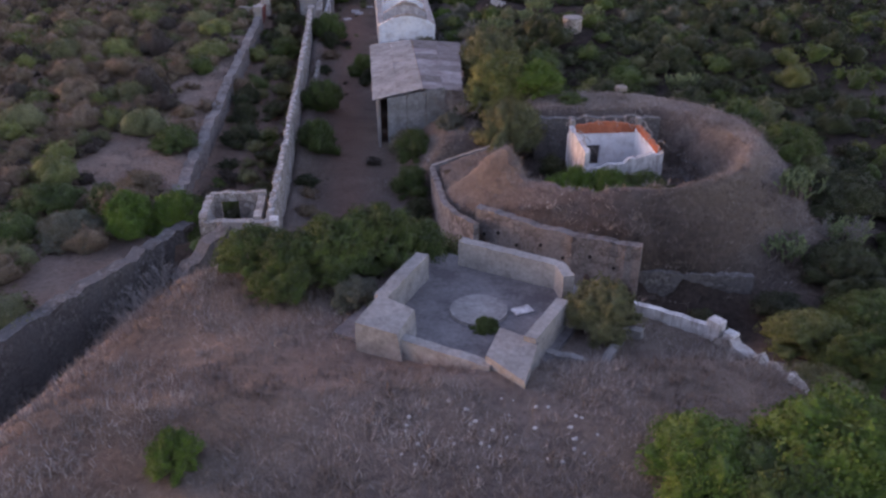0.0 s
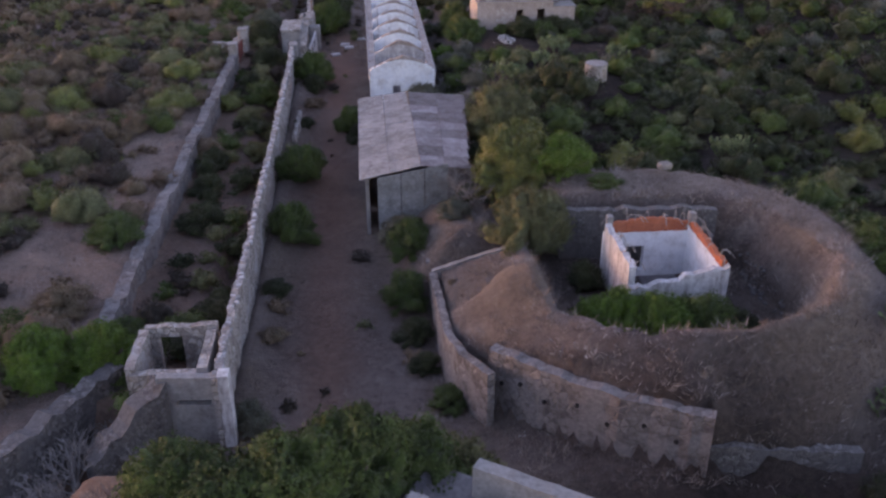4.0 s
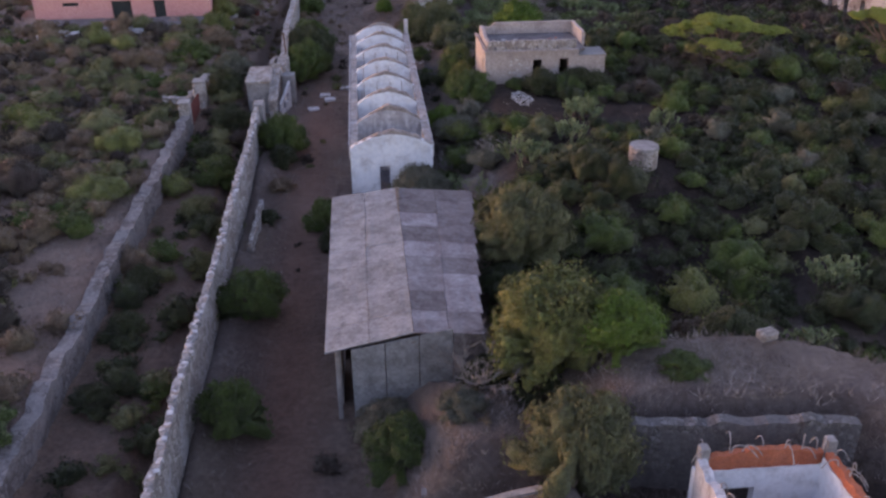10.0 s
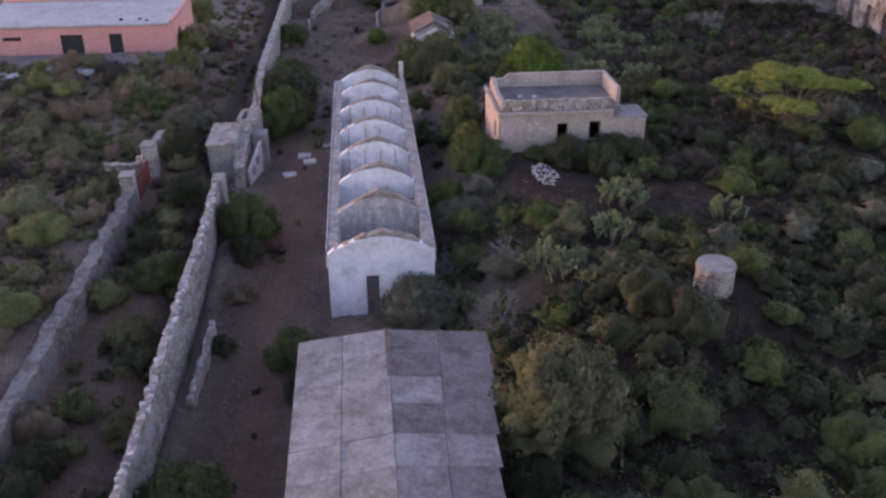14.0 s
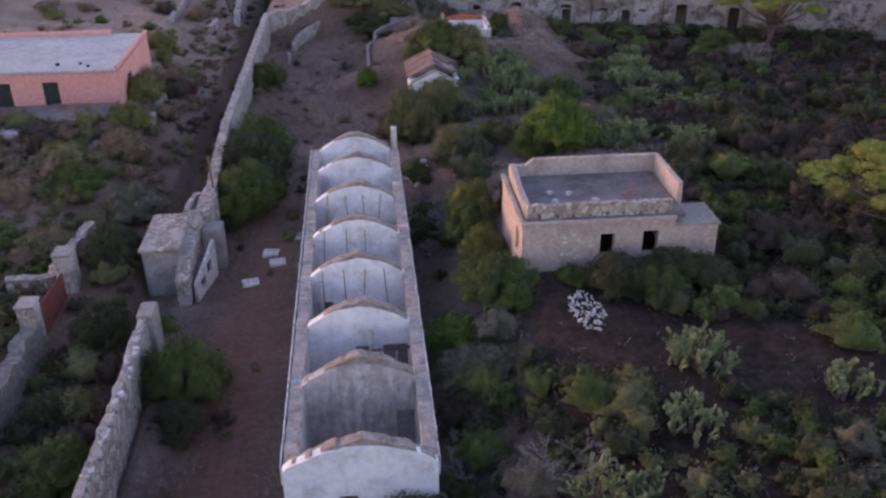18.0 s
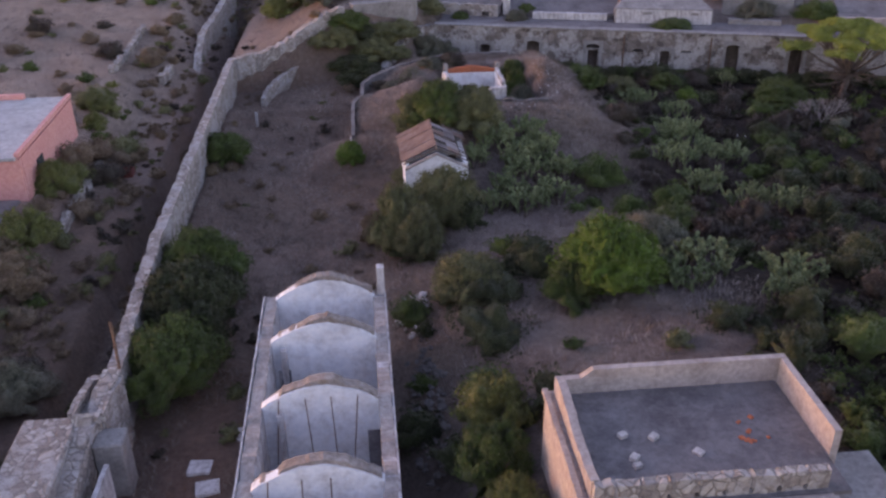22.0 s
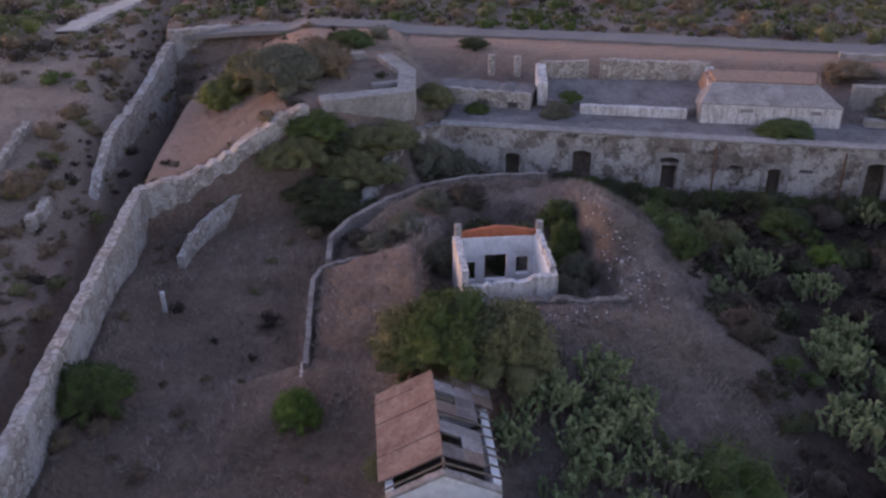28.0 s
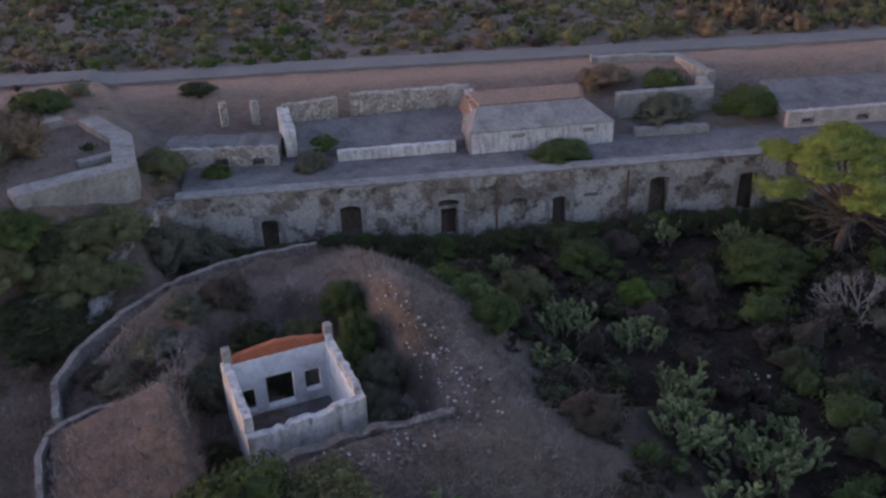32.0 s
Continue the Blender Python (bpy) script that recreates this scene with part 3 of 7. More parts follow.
bm = bmesh.new()
n = 40
v0 = [bm.verts.new((2.9 + 1.24 * math.cos(6.2832 * i / n), 29.4 + 1.24 * math.sin(6.2832 * i / n), CF - 0.05)) for i in range(n)]
v1 = [bm.verts.new((2.9 + 1.2 * math.cos(6.2832 * i / n), 29.4 + 1.2 * math.sin(6.2832 * i / n), CF + 0.13)) for i in range(n)]
for i in range(n):
    bm.faces.new((v0[i], v0[(i + 1) % n], v1[(i + 1) % n], v1[i]))
bm.faces.new(v1)
part("round_plinth", bm, M_CONCRETE, court, "round pale concrete gun plinth")
part("low_wall", wall_bm(((4.9, 26.4), (7.0, 24.9), (8.6, 27.5), (9.2, 27.1)), 0.35, 3.2, worn(4.75, 0.25), seed=5), M_CONCRETE, court)
part("side_wall", wall_bm(((9.2, 29.4), (12.2, 27.2)), 0.3, 1.5, worn(4.85, 0.2), seed=6), M_LIME, court)
part("broken_edge", wall_bm(((12.3, 27.0), (13.0, 25.9), (14.0, 24.2), (14.8, 21.6), (15.1, 19.5)), 0.55, 1.5, worn(lambda s: 4.55 - 0.06 * s, 0.55, 0.9, 4.0), seed=17, rough=0.12, step=0.35), M_STONE, court, "crumbled rubble edge of the mound")
part("stub", block(12.0, 26.9, 4.2, 12.5, 27.5, 5.1, turn=35), M_LIME, court)
part("step", block(12.5, 26.5, 4.0, 12.95, 27.0, 4.75, turn=35), M_LIME, court)

# ---- first bank: retaining walls, ruin with red brick ----
bank_front = tagged(part("wall_bank_front", wall_bm(((4.97, 46.33), (7.02, 44.53), (10.0, 42.38), (13.5, 40.7)), 0.6, -4.5, worn(lambda s: 1.75 - 0.03 * s, 0.12, 0.8), seed=7, rough=0.05), M_BANKWALL), "rough plastered retaining wall with drain holes in front of the bank", "wall", kind="structure")
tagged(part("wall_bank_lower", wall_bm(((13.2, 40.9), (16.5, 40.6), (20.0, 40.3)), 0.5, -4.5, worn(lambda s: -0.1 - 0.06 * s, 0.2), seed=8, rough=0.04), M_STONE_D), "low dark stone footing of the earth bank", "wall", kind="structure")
tagged(part("wall_bank_west", wall_bm(((2.95, 56.0), (3.15, 49.0), (3.6, 46.9), (4.7, 44.8)), 0.42, -2.3, worn(lambda s: 0.35 + 0.08 * s, 0.12), seed=9), M_BANKWALL), "curved plastered edge wall of the earth bank", "wall", kind="structure")
tagged(part("wall_ledge", wall_bm(((2.7, 57.9), (6.4, 57.6)), 0.4, -1.8, 0.15, seed=10, rough=0.01), M_CONCRETE), "thin concrete ledge wall below a grassy hump", "wall", kind="structure")
tagged(part("wall_bank_end", wall_bm(((2.9, 56.15), (5.4, 56.1), (7.6, 55.8)), 0.3, -2.0, lambda s: 0.42 + 0.34 * s, seed=12, rough=0.015), M_CONCRETE), "thin concrete end wall of the earth bank", "wall", kind="structure")
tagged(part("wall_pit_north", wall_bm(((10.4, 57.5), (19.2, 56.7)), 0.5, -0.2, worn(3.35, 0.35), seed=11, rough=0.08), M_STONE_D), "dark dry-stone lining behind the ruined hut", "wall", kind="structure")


def roofless_hut(name, x0, y0, x1, y1, zf, zt, front, label, seed, doors, ph=0.75, head=None):
    """A hut with its roof gone: white plaster inside, red brick bared along the broken tops."""
    t = 0.35
    e = thing(name, ((x0 + x1) / 2, (y0 + y1) / 2, zf), label, "ruin")
    # back wall: plaster below, a brick band above
    part("back_wall", wall_bm(((x0, y1 - t / 2), (x1, y1 - t / 2)), t, zf, zt - ph, doors, seed=seed, rough=0.0), M_WHITE, e)
    part("brick_band", wall_bm(((x0 + 0.3, y1 - t / 2), (x1 - 0.3, y1 - t / 2)), t - 0.1, zt - ph, lambda s: zt - 0.25 + 0.3 * math.sin(math.pi * min(1, max(0, s / (x1 - x0 - 0.6)))) + 0.08 * noise.noise((s * 3, seed, 0)), seed=seed + 1, step=0.25), M_BRICK, e, "bared red bricks along the wall head")
    part("west_wall", wall_bm(((x0 + t / 2, y0 + t), (x0 + t / 2, y1 - t)), t, zf, worn(zt - 0.15, 0.35, seed=seed), seed=seed + 2, step=0.3), M_LIME, e)
    part("east_wall", wall_bm(((x1 - t / 2, y0 + t), (x1 - t / 2, y1 - t)), t, zf, zt - 0.45, seed=seed + 3, step=0.3), M_WHITE, e)
    part("brick_band", wall_bm(((x1 - t / 2, y0 + t), (x1 - t / 2, y1 - t)), t - 0.08, zt - 0.45, worn(zt - 0.08, 0.3, 1.3, seed=seed), seed=seed + 4, step=0.25), head or M_BRICK, e, "bared masonry along the wall head")
    part("front_wall", wall_bm(((x0, y0 + t / 2), (x1, y0 + t / 2)), t, zf, front, seed=seed + 5, step=0.25), M_LIME, e, "broken front wall with dirty plaster")
    for px in (x0 + 0.1, x1 - 0.25):
        part("corner_post", block(px, y1 - 0.35, zf, px + 0.35, y1 + 0.05, zt + 0.25), M_CONCRETE, e)
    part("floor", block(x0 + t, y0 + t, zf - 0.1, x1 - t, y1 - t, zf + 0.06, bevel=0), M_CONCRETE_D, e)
    return e


ruin_a = roofless_hut("ruined_hut", 12.3, 49.7, 17.3, 55.3, 0.05, 3.6, worn(lambda s: 2.45 + 0.2 * s, 0.5, 1.0, 3.0), "roofless white hut with bared red brick and bent iron rods", 20,
                      ((1.0, 2.3, 0.5, 2.0, 0.0),))
rnd = random.Random(5)
for i in range(28):
    side = rnd.random()
    px, py = (12.5 + side * 4.8, 55.1) if i < 11 else (17.1, 50.0 + side * 5)
    if i >= 21:
        px, py = 12.5, 50 + side * 5
    a = rnd.uniform(0, 6.28)
    hgt, bend = rnd.uniform(0.35, 0.8), rnd.uniform(0.3, 1.0)
    z0 = 3.1
    pts = [(px, py, z0), (px + 0.1 * math.cos(a), py + 0.1 * math.sin(a), z0 + hgt)]
    for k in range(1, 6):
        q = k / 5
        pts.append((px + math.cos(a) * bend * q, py + math.sin(a) * bend * q, z0 + hgt + 0.25 * math.sin(q * 3.0) - 0.25 * q * q))
    part("iron_rod", rebar(pts, 0.022), M_STEEL, ruin_a)
part("block", block(17.35, 61.65, 3.6, 18.2, 62.25, 4.05, turn=15, bevel=0.1), M_STONE, thing("concrete_stump", (17.8, 62, 4.0), "square concrete stump on the bank top", "block"))

# ---- long enclosure wall on the west, its start, hut and gate ----
wtop = lambda s: 1.85 - 0.25 * smooth(0, 30, np.float64(s)) - 0.12 * math.floor(s / 9.0) % 0.24
long_wall = tagged(part("wall_west_south", wall_bm(((-7.38, 44.6), (-7.48, 83.0), (-7.70, 103.0)), 0.36, -2.4, worn(wtop, 0.2, 0.9, 1.0), seed=30, rough=0.07, step=0.4), M_STONE), "long weathered rubble enclosure wall with a pale uneven top", "wall", kind="structure")
north_wall = tagged(part("wall_west_north", wall_bm(((-6.5, 117.0), (-7.05, 130.0), (-6.85, 167.4)), 0.65, -3.2, worn(lambda s: 1.55 + 0.003 * s, 0.12, 0.6, 2.0), seed=31, rough=0.05, step=0.5), M_STONE), "long plastered rubble enclosure wall running to the bastion", "wall", kind="structure")
tagged(part("wall_buttress", wall_bm(((-6.35, 81.5), (-6.25, 88.5)), 0.3, -2.2, worn(-0.55, 0.4, 0.8), seed=46, rough=0.05), M_STONE), "low broken wall stub beside the long wall", "wall", kind="structure")
rnd = random.Random(15)
cap_me = []
for k in range(5):
    bm = block(-0.5, -0.5, -0.5, 0.5, 0.5, 0.5, bevel=0.12)
    for v in bm.verts:
        v.co += Vector((rnd.uniform(-0.07, 0.07), rnd.uniform(-0.07, 0.07), rnd.uniform(-0.07, 0.07)))
    me = bpy.data.meshes.new("cap_stone")
    bm.to_mesh(me)
    bm.free()
    me.materials.append(M_LIME if k % 2 else M_CONCRETE)
    cap_me.append(me)
sy = 45.0
for k in range(290):
    sy += rnd.uniform(0.14, 0.25)
    sx = -7.15 - 0.1 * (sy - 45) / 38 + rnd.choice((-0.08, 0.0, 0.08)) - 0.23 + rnd.uniform(-0.06, 0.06)
    o = new("cap_stone", cap_me[k % 5])
    o.parent = long_wall
    o.matrix_basis = pose(sx, sy, wtop(sy - 44.6) - 0.1, rnd.uniform(-8, 8), rnd.uniform(-8, 8), rnd.uniform(-25, 25)) @ Matrix.Diagonal((rnd.uniform(0.18, 0.29), rnd.uniform(0.2, 0.42), rnd.uniform(0.12, 0.26), 1))
end = thing("wall_end_pier", (-8.6, 45.0, -1.5), "broken concrete end of the enclosure wall with a slot", "wall end")
part("face", wall_bm(((-10.0, 45.2), (-7.2, 45.0)), 0.4, -1.8, 1.8, ((0.8, 2.3, 0.35, 0.62, 0.0),), seed=32, rough=0.01), M_CONCRETE, end)
part("pier", block(-7.3, 44.5, -1.8, -6.8, 45.2, 2.05), M_LIME, end)
part("rough_slope", wall_bm(((-12.6, 42.6), (-10.6, 44.4), (-9.9, 45.2)), 1.0, -3.5, lambda s: -0.6 + 0.62 * s, seed=33, rough=0.15), M_STONE_D, end)
hut = thing("roofless_store", (-9.6, 47.5, -1.5), "small square roofless stone store against the wall", "ruin")
part("north_wall", wall_bm(((-11.3, 49.3), (-7.9, 49.3)), 0.4, -1.8, worn(1.85, 0.1, 1), ((0.6, 1.7, -1.5, 1.3, 0.0),), seed=34), M_STONE, hut)
part("east_wall", wall_bm(((-8.1, 45.6), (-8.1, 49.1)), 0.45, -1.8, worn(1.8, 0.3, 1.5), seed=35), M_STONE, hut)
part("west_wall", wall_bm(((-11.3, 45.9), (-11.3, 49.1)), 0.45, -1.8, worn(1.75, 0.15, 1.5), seed=36), M_STONE, hut)
part("south_wall", wall_bm(((-11.3, 45.9), (-8.3, 45.75)), 0.45, -1.8, worn(1.55, 0.45, 1.5, 4), seed=37), M_STONE, hut)

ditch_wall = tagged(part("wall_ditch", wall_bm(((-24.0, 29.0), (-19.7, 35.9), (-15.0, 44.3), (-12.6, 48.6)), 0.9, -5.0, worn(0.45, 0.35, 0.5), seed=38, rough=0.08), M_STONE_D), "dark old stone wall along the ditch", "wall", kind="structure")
terrace = tagged(part("wall_terrace", wall_bm(((-14.7, 49.0), (-14.5, 58.0), (-14.3, 70.0), (-14.3, 80.0), (-14.0, 96.0), (-13.9, 105.0)), 0.8, -3.4, worn(lambda s: -0.35 + 0.013 * s, 0.2, 0.35, 6.0), seed=39, rough=0.1, step=0.6), M_BANKWALL), "low crumbling terrace wall half sunk in earth", "wall", kind="structure")

gate = thing("gate_ruin", (-8, 112.5, -1.5), "ruined gatehouse with a flat stone roof slab and crumbled walls", "ruin")
part("chamber", wall_bm(((-9.2, 110.1), (-7.4, 110.1), (-7.4, 114.2), (-9.2, 114.2), (-9.2, 110.1)), 0.35, -2.0, 1.25, seed=40, rough=0.02), M_CONCRETE, gate)
part("roof_slab", block(-9.45, 109.8, 1.25, -7.2, 114.6, 1.5, bevel=0.08), M_STONE, gate)
for pa, pb in (((-7.5, 114.5), (-7.3, 117.0)), ((-7.3, 117.0), (-6.2, 117.0)), ((-6.3, 114.4), (-6.1, 117.0)), ((-7.4, 114.3), (-6.3, 114.3))):
    part("niche_wall", wall_bm((pa, pb), 0.3, -2.0, worn(1.75, 0.15, 1.5, pa[1]), seed=44, rough=0.03), M_STONE, gate)
part("niche_floor", block(-7.4, 114.4, -2.0, -6.2, 116.9, 1.25, bevel=0), M_CONCRETE, gate)
part("stepped_wall", wall_bm(((-7.2, 109.6), (-6.95, 114.2)), 0.75, -2.0, lambda s: 0.1 + 0.42 * math.floor(s / 1.1) + 0.15 * noise.noise((s * 2, 1, 5)), seed=45, rough=0.09, step=0.3), M_STONE, gate, "crumbled wall rising in steps")
part("spur_wall", wall_bm(((-7.0, 108.4), (-6.9, 113.0), (-6.4, 117.2)), 0.7, -2.0, worn(lambda s: 0.3 + 0.2 * s, 0.3, 1.0, 7.0), seed=41, rough=0.06), M_STONE, gate)
part("inner_pier", block(-6.5, 113.2, -2.0, -5.3, 114.4, 0.95, bevel=0.06), M_CONCRETE, gate)
part("leaning_panel", wall_bm(((-6.35, 108.8), (-5.75, 112.4)), 0.2, -2.0, lambda s: -0.4 + 0.3 * s, ((0.7, 1.5, -1.1, -0.5, 0.0), (1.9, 2.8, -0.9, -0.1, 0.0)), seed=42, rough=0.0), M_LIME, gate)
part("wall_stub", block(-7.95, 102.2, -2.0, -7.15, 103.6, 1.75, bevel=0.06), M_CONCRETE, gate)
for k, (px, py, zt, s) in enumerate(((-13.9, 104.6, 1.4, 0.9), (-13.4, 109.6, 1.7, 1.0))):
    pier = thing("gate_pier", (px, py, -1.6), "weathered plastered gate pier beside the terrace wall", "pier", "gate piers")
    part("shaft", block(px - s / 2, py - s * 0.6, -2.0, px + s / 2, py + s * 0.6, zt, bevel=0.12), M_STONE, pier)
    part("cap", block(px - s / 2 - 0.05, py - s * 0.6 - 0.05, zt, px + s / 2 + 0.05, py + s * 0.6 + 0.05, zt + 0.14, bevel=0.05), M_CONCRETE, pier)
tagged(part("wall_cross", wall_bm(((-16.6, 109.0), (-14.3, 109.6), (-13.6, 117.0)), 0.6, -1.9, worn(0.6, 0.5, 0.5, 3.0), seed=43, rough=0.06), M_STONE), "broken cross wall between the gate piers and the field", "wall", kind="structure")
for k, (px, py, tl) in enumerate(((-3.6, 111.0, 12), (-2.1, 112.9, 8), (-2.6, 114.2, -5), (-0.75, 116.2, 3))):
    sl = thing("stone_slab", (px, py, gz(px, py)), "pale flat stone slab lying on the track", "slab", "slabs on the track")
    part("slab", block(px - 0.5, py - 0.45, gz(px, py) - 0.1, px + 0.5, py + 0.4, gz(px, py) + 0.14, turn=tl), M_LIME, sl)

# ---- sheet-roofed shed ----
shed = thing("shed", (2.5, 72.5, -1.6), "long open shed under a low roof of weathered cement sheets", "shed")
SX0, SR, SX1, SY0, SY1 = -1.05, 2.85, 6.6, 63.9, 80.5
ZE, ZR = 2.75, 3.45
for px in (SX0 + 0.5, SX1 - 0.6):
    for k in range(5):
        py = SY0 + 0.8 + k * 3.75
        part("post", block(px - 0.1, py - 0.1, -2.0, px + 0.1, py + 0.1, ZE, bevel=0.01), M_CONCRETE, shed)
part("back_wall", wall_bm(((SX0 + 0.5, SY1 - 0.6), (SX1 - 0.6, SY1 - 0.6)), 0.25, -2.0, 2.6, seed=50, rough=0.0), M_CONCRETE, shed)
part("side_wall", wall_bm(((SX1 - 0.6, SY0 + 1.4), (SX1 - 0.6, SY1 - 0.8)), 0.25, -2.0, 2.5, seed=51, rough=0.0), M_CONCRETE, shed)
part("side_wall", wall_bm(((SX0 + 0.5, SY0 + 1.8), (SX0 + 0.5, SY1 - 0.8)), 0.25, -2.0, 2.2, ((3, 4.2, -1.6, 0.6, 0), (8, 9.2, -1.6, 0.6, 0)), seed=52, rough=0.0), M_CONCRETE, shed)
part("ridge_beam", block(SR - 0.1, SY0, ZR - 0.35, SR + 0.1, SY1, ZR - 0.12, bevel=0), M_WOOD, shed)
rnd = random.Random(8)
for side in (0, 1):
    cols, rows = 2, 9
    for c in range(cols):
        for r in range(rows):
            u0, u1 = c / cols, (c + 1) / cols
            v = (r + 0.5) / rows
            zr, ze = 3.62 - 0.42 * v, 3.3 - 0.5 * v
            xe = 5.9 + 1.5 * v
            if side:
                xa, xb = SR + (xe - SR) * u0, SR + (xe - SR) * u1
                za, zb = zr + (ze - zr) * u0, zr + (ze - zr) * u1
            else:
                xa, xb = SR - (SR - SX0) * u1, SR - (SR - SX0) * u0
                za, zb = zr + (ZE - zr) * u1, zr + (ZE - zr) * u0
            ya, yb = SY0 + (SY1 - SY0) * r / rows, SY0 + (SY1 - SY0) * (r + 1) / rows
            lift = rnd.uniform(-0.02, 0.035) + 0.012 * ((r + c) % 2)
            g = 0.011
            bm = bmesh.new()
            nseg = 8
            lo, hi = [], []
            for k in range(nseg + 1):
                q = k / nseg
                x = xa + g + (xb - xa - 2 * g) * q
                z = za + (zb - za) * q + lift + rnd.uniform(-0.01, 0.01)
                lo.append((bm.verts.new((x, ya + g, z)), bm.verts.new((x, yb - g, z + rnd.uniform(-0.015, 0.015)))))
                hi.append((bm.verts.new((x, ya + g, z + 0.05)), bm.verts.new((x, yb - g, z + 0.05))))
            for k in range(nseg):
                bm.faces.new((hi[k][0], hi[k + 1][0], hi[k + 1][1], hi[k][1]))
                bm.faces.new((lo[k][1], lo[k + 1][1], lo[k + 1][0], lo[k][0]))
                bm.faces.new((lo[k][0], lo[k + 1][0], hi[k + 1][0], hi[k][0]))
                bm.faces.new((hi[k][1], hi[k + 1][1], lo[k + 1][1], lo[k][1]))
            bm.faces.new((lo[0][1], lo[0][0], hi[0][0], hi[0][1]))
            bm.faces.new((lo[-1][0], lo[-1][1], hi[-1][1], hi[-1][0]))
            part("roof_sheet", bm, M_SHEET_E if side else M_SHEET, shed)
for k in range(3):
    xa, zt = 0.1 + k * 1.5, 2.9 + 0.28 * k
    bm = bmesh.new()
    hexa(bm, ((xa, SY0 + 0.34, -1.0), (xa + 1.46, SY0 + 0.34, -1.0), (xa + 1.46, SY0 + 0.41, -1.0), (xa, SY0 + 0.41, -1.0),
              (xa, SY0 - 0.02, zt), (xa + 1.46, SY0 - 0.02, zt + 0.25), (xa + 1.46, SY0 + 0.05, zt + 0.25), (xa, SY0 + 0.05, zt)))
    part("hanging_panel", bm, M_SHEET, shed, "grey sheet hung over the open end")
part("hanging_net", wall_bm(((4.6, SY0 + 0.1), (6.1, SY0 + 0.3)), 0.06, lambda s: -0.9 + 0.5 * s, worn(3.4, 0.15), seed=53), M_SHEET_E, shed, "dark torn netting over the open end")

# ---- roofless vaulted building ----
vault = thing("vaulted_building", (2.9, 105, -1.5), "long roofless white-plastered building of cross walls with arched tops", "ruin")
VX0, VX1 = 0.0, 5.75
BAYS = (89.6, 94.8, 99.3, 104.0, 108.5, 113.2, 117.8, 121.6)
part("west_wall", wall_bm(((VX0 + 0.28, 89.6), (VX0 + 0.28, 121.9)), 0.56, -2.0, worn(2.35, 0.15, 0.8, 1), ((1.2, 2.3, -0.2, 1.3, 0.15), (11.6, 12.6, -0.2, 1.3, 0.15), (21, 22, -0.2, 1.3, 0.15)), seed=60), M_LIME, vault)
part("east_wall", wall_bm(((VX1 - 0.25, 89.6), (VX1 - 0.25, 121.9)), 0.5, -2.0, worn(2.4, 0.15, 0.8, 5), ((6.5, 7.6, -1.4, 1.2, 0.1), (16.5, 17.5, -0.2, 1.3, 0.15)), seed=61), M_LIME, vault)
for px, sd in ((VX0 + 0.28, 57), (VX1 - 0.25, 58)):
    part("wall_coping", wall_bm(((px, 89.7), (px, 121.8)), 0.52, 2.1, worn(2.48, 0.16, 1.1, sd), seed=sd, rough=0.04, step=0.3), M_HEAD, vault, "crumbled stone wall head")
part("edge_strip", wall_bm(((VX1 + 0.06, 89.7), (VX1 + 0.06, 121.8)), 0.07, 1.6, worn(2.5, 0.1, 0.9, 3), seed=59, rough=0.01, step=0.6), M_LIME, vault, "white plaster left along the outer edge")
part("edge_strip", wall_bm(((VX0 - 0.07, 89.7), (VX0 - 0.07, 121.8)), 0.07, 1.6, worn(2.5, 0.1, 0.9, 4), seed=59, rough=0.01, step=0.6), M_LIME, vault, "white plaster left along the outer edge")
part("corner_post", block(VX1 - 0.32, 121.5, -2.0, VX1 + 0.05, 121.95, 3.9), M_LIME, vault, "tall thin plastered corner post")
holes_for = {0: ((2.0, 2.7, -1.6, 1.1, 0.0),), 1: ((3.9, 4.9, -1.6, 0.9, 0.0),), 2: ((2.2, 3.0, -1.6, 1.3, 0.0), (3.5, 5.1, -1.6, 1.3, 0.0)), 3: ((0.25, 1.1, -1.6, 1.0, 0.0),),
             4: (), 5: ((4.2, 4.9, -1.6, 1.0, 0.0),), 6: ((0.2, 0.8, -1.6, 1.0, 0.0),), 7: ()}
for k, by in enumerate(BAYS):
    wdt = VX1 - VX0 - 0.95 if k else VX1 - VX0
    xs = VX0 + 0.5 if k else VX0
    arch = lambda s, wdt=wdt, k=k: 2.45 + 0.95 * math.sin(math.pi * min(1, max(0, s / wdt))) ** 0.8 + 0.06 * noise.noise((s * 2.2, k * 3.1, 0))
    part("cross_wall", wall_bm(((xs, by), (xs + wdt, by)), 0.4, -2.0, arch, holes_for[k], seed=62 + k, step=0.3, rough=0.01), M_DIRTYWALL if k == 1 else M_BLUEWHITE, vault, "stained grey cross wall" if k == 1 else "")
    cap = lambda s, wdt=wdt, k=k: arch(s) + 0.04 + 0.12 * noise.noise((s * 1.9, k * 1.7, 2)) + 0.05 * noise.noise((s * 5.0, k * 2.3, 5)) + (0.42 if k == 1 else 0.22) * max(0, 1 - abs(s / wdt - 0.5) * 3)
    part("wall_head", wall_bm(((xs + 0.1, by + 0.12), (xs + wdt - 0.1, by + 0.10)), 0.46, lambda s: arch(s) - 0.22 + 0.12 * noise.noise((s * 4.0, 0, 7)), cap, seed=80 + k, step=0.16, rough=0.022), M_VAULTHEAD, vault, "rough bared brick and mortar wall head")
part("floor", block(VX0 + 0.5, 89.8, -1.9, VX1 - 0.5, 121.4, -1.35, bevel=0), M_CONCRETE_D, vault)
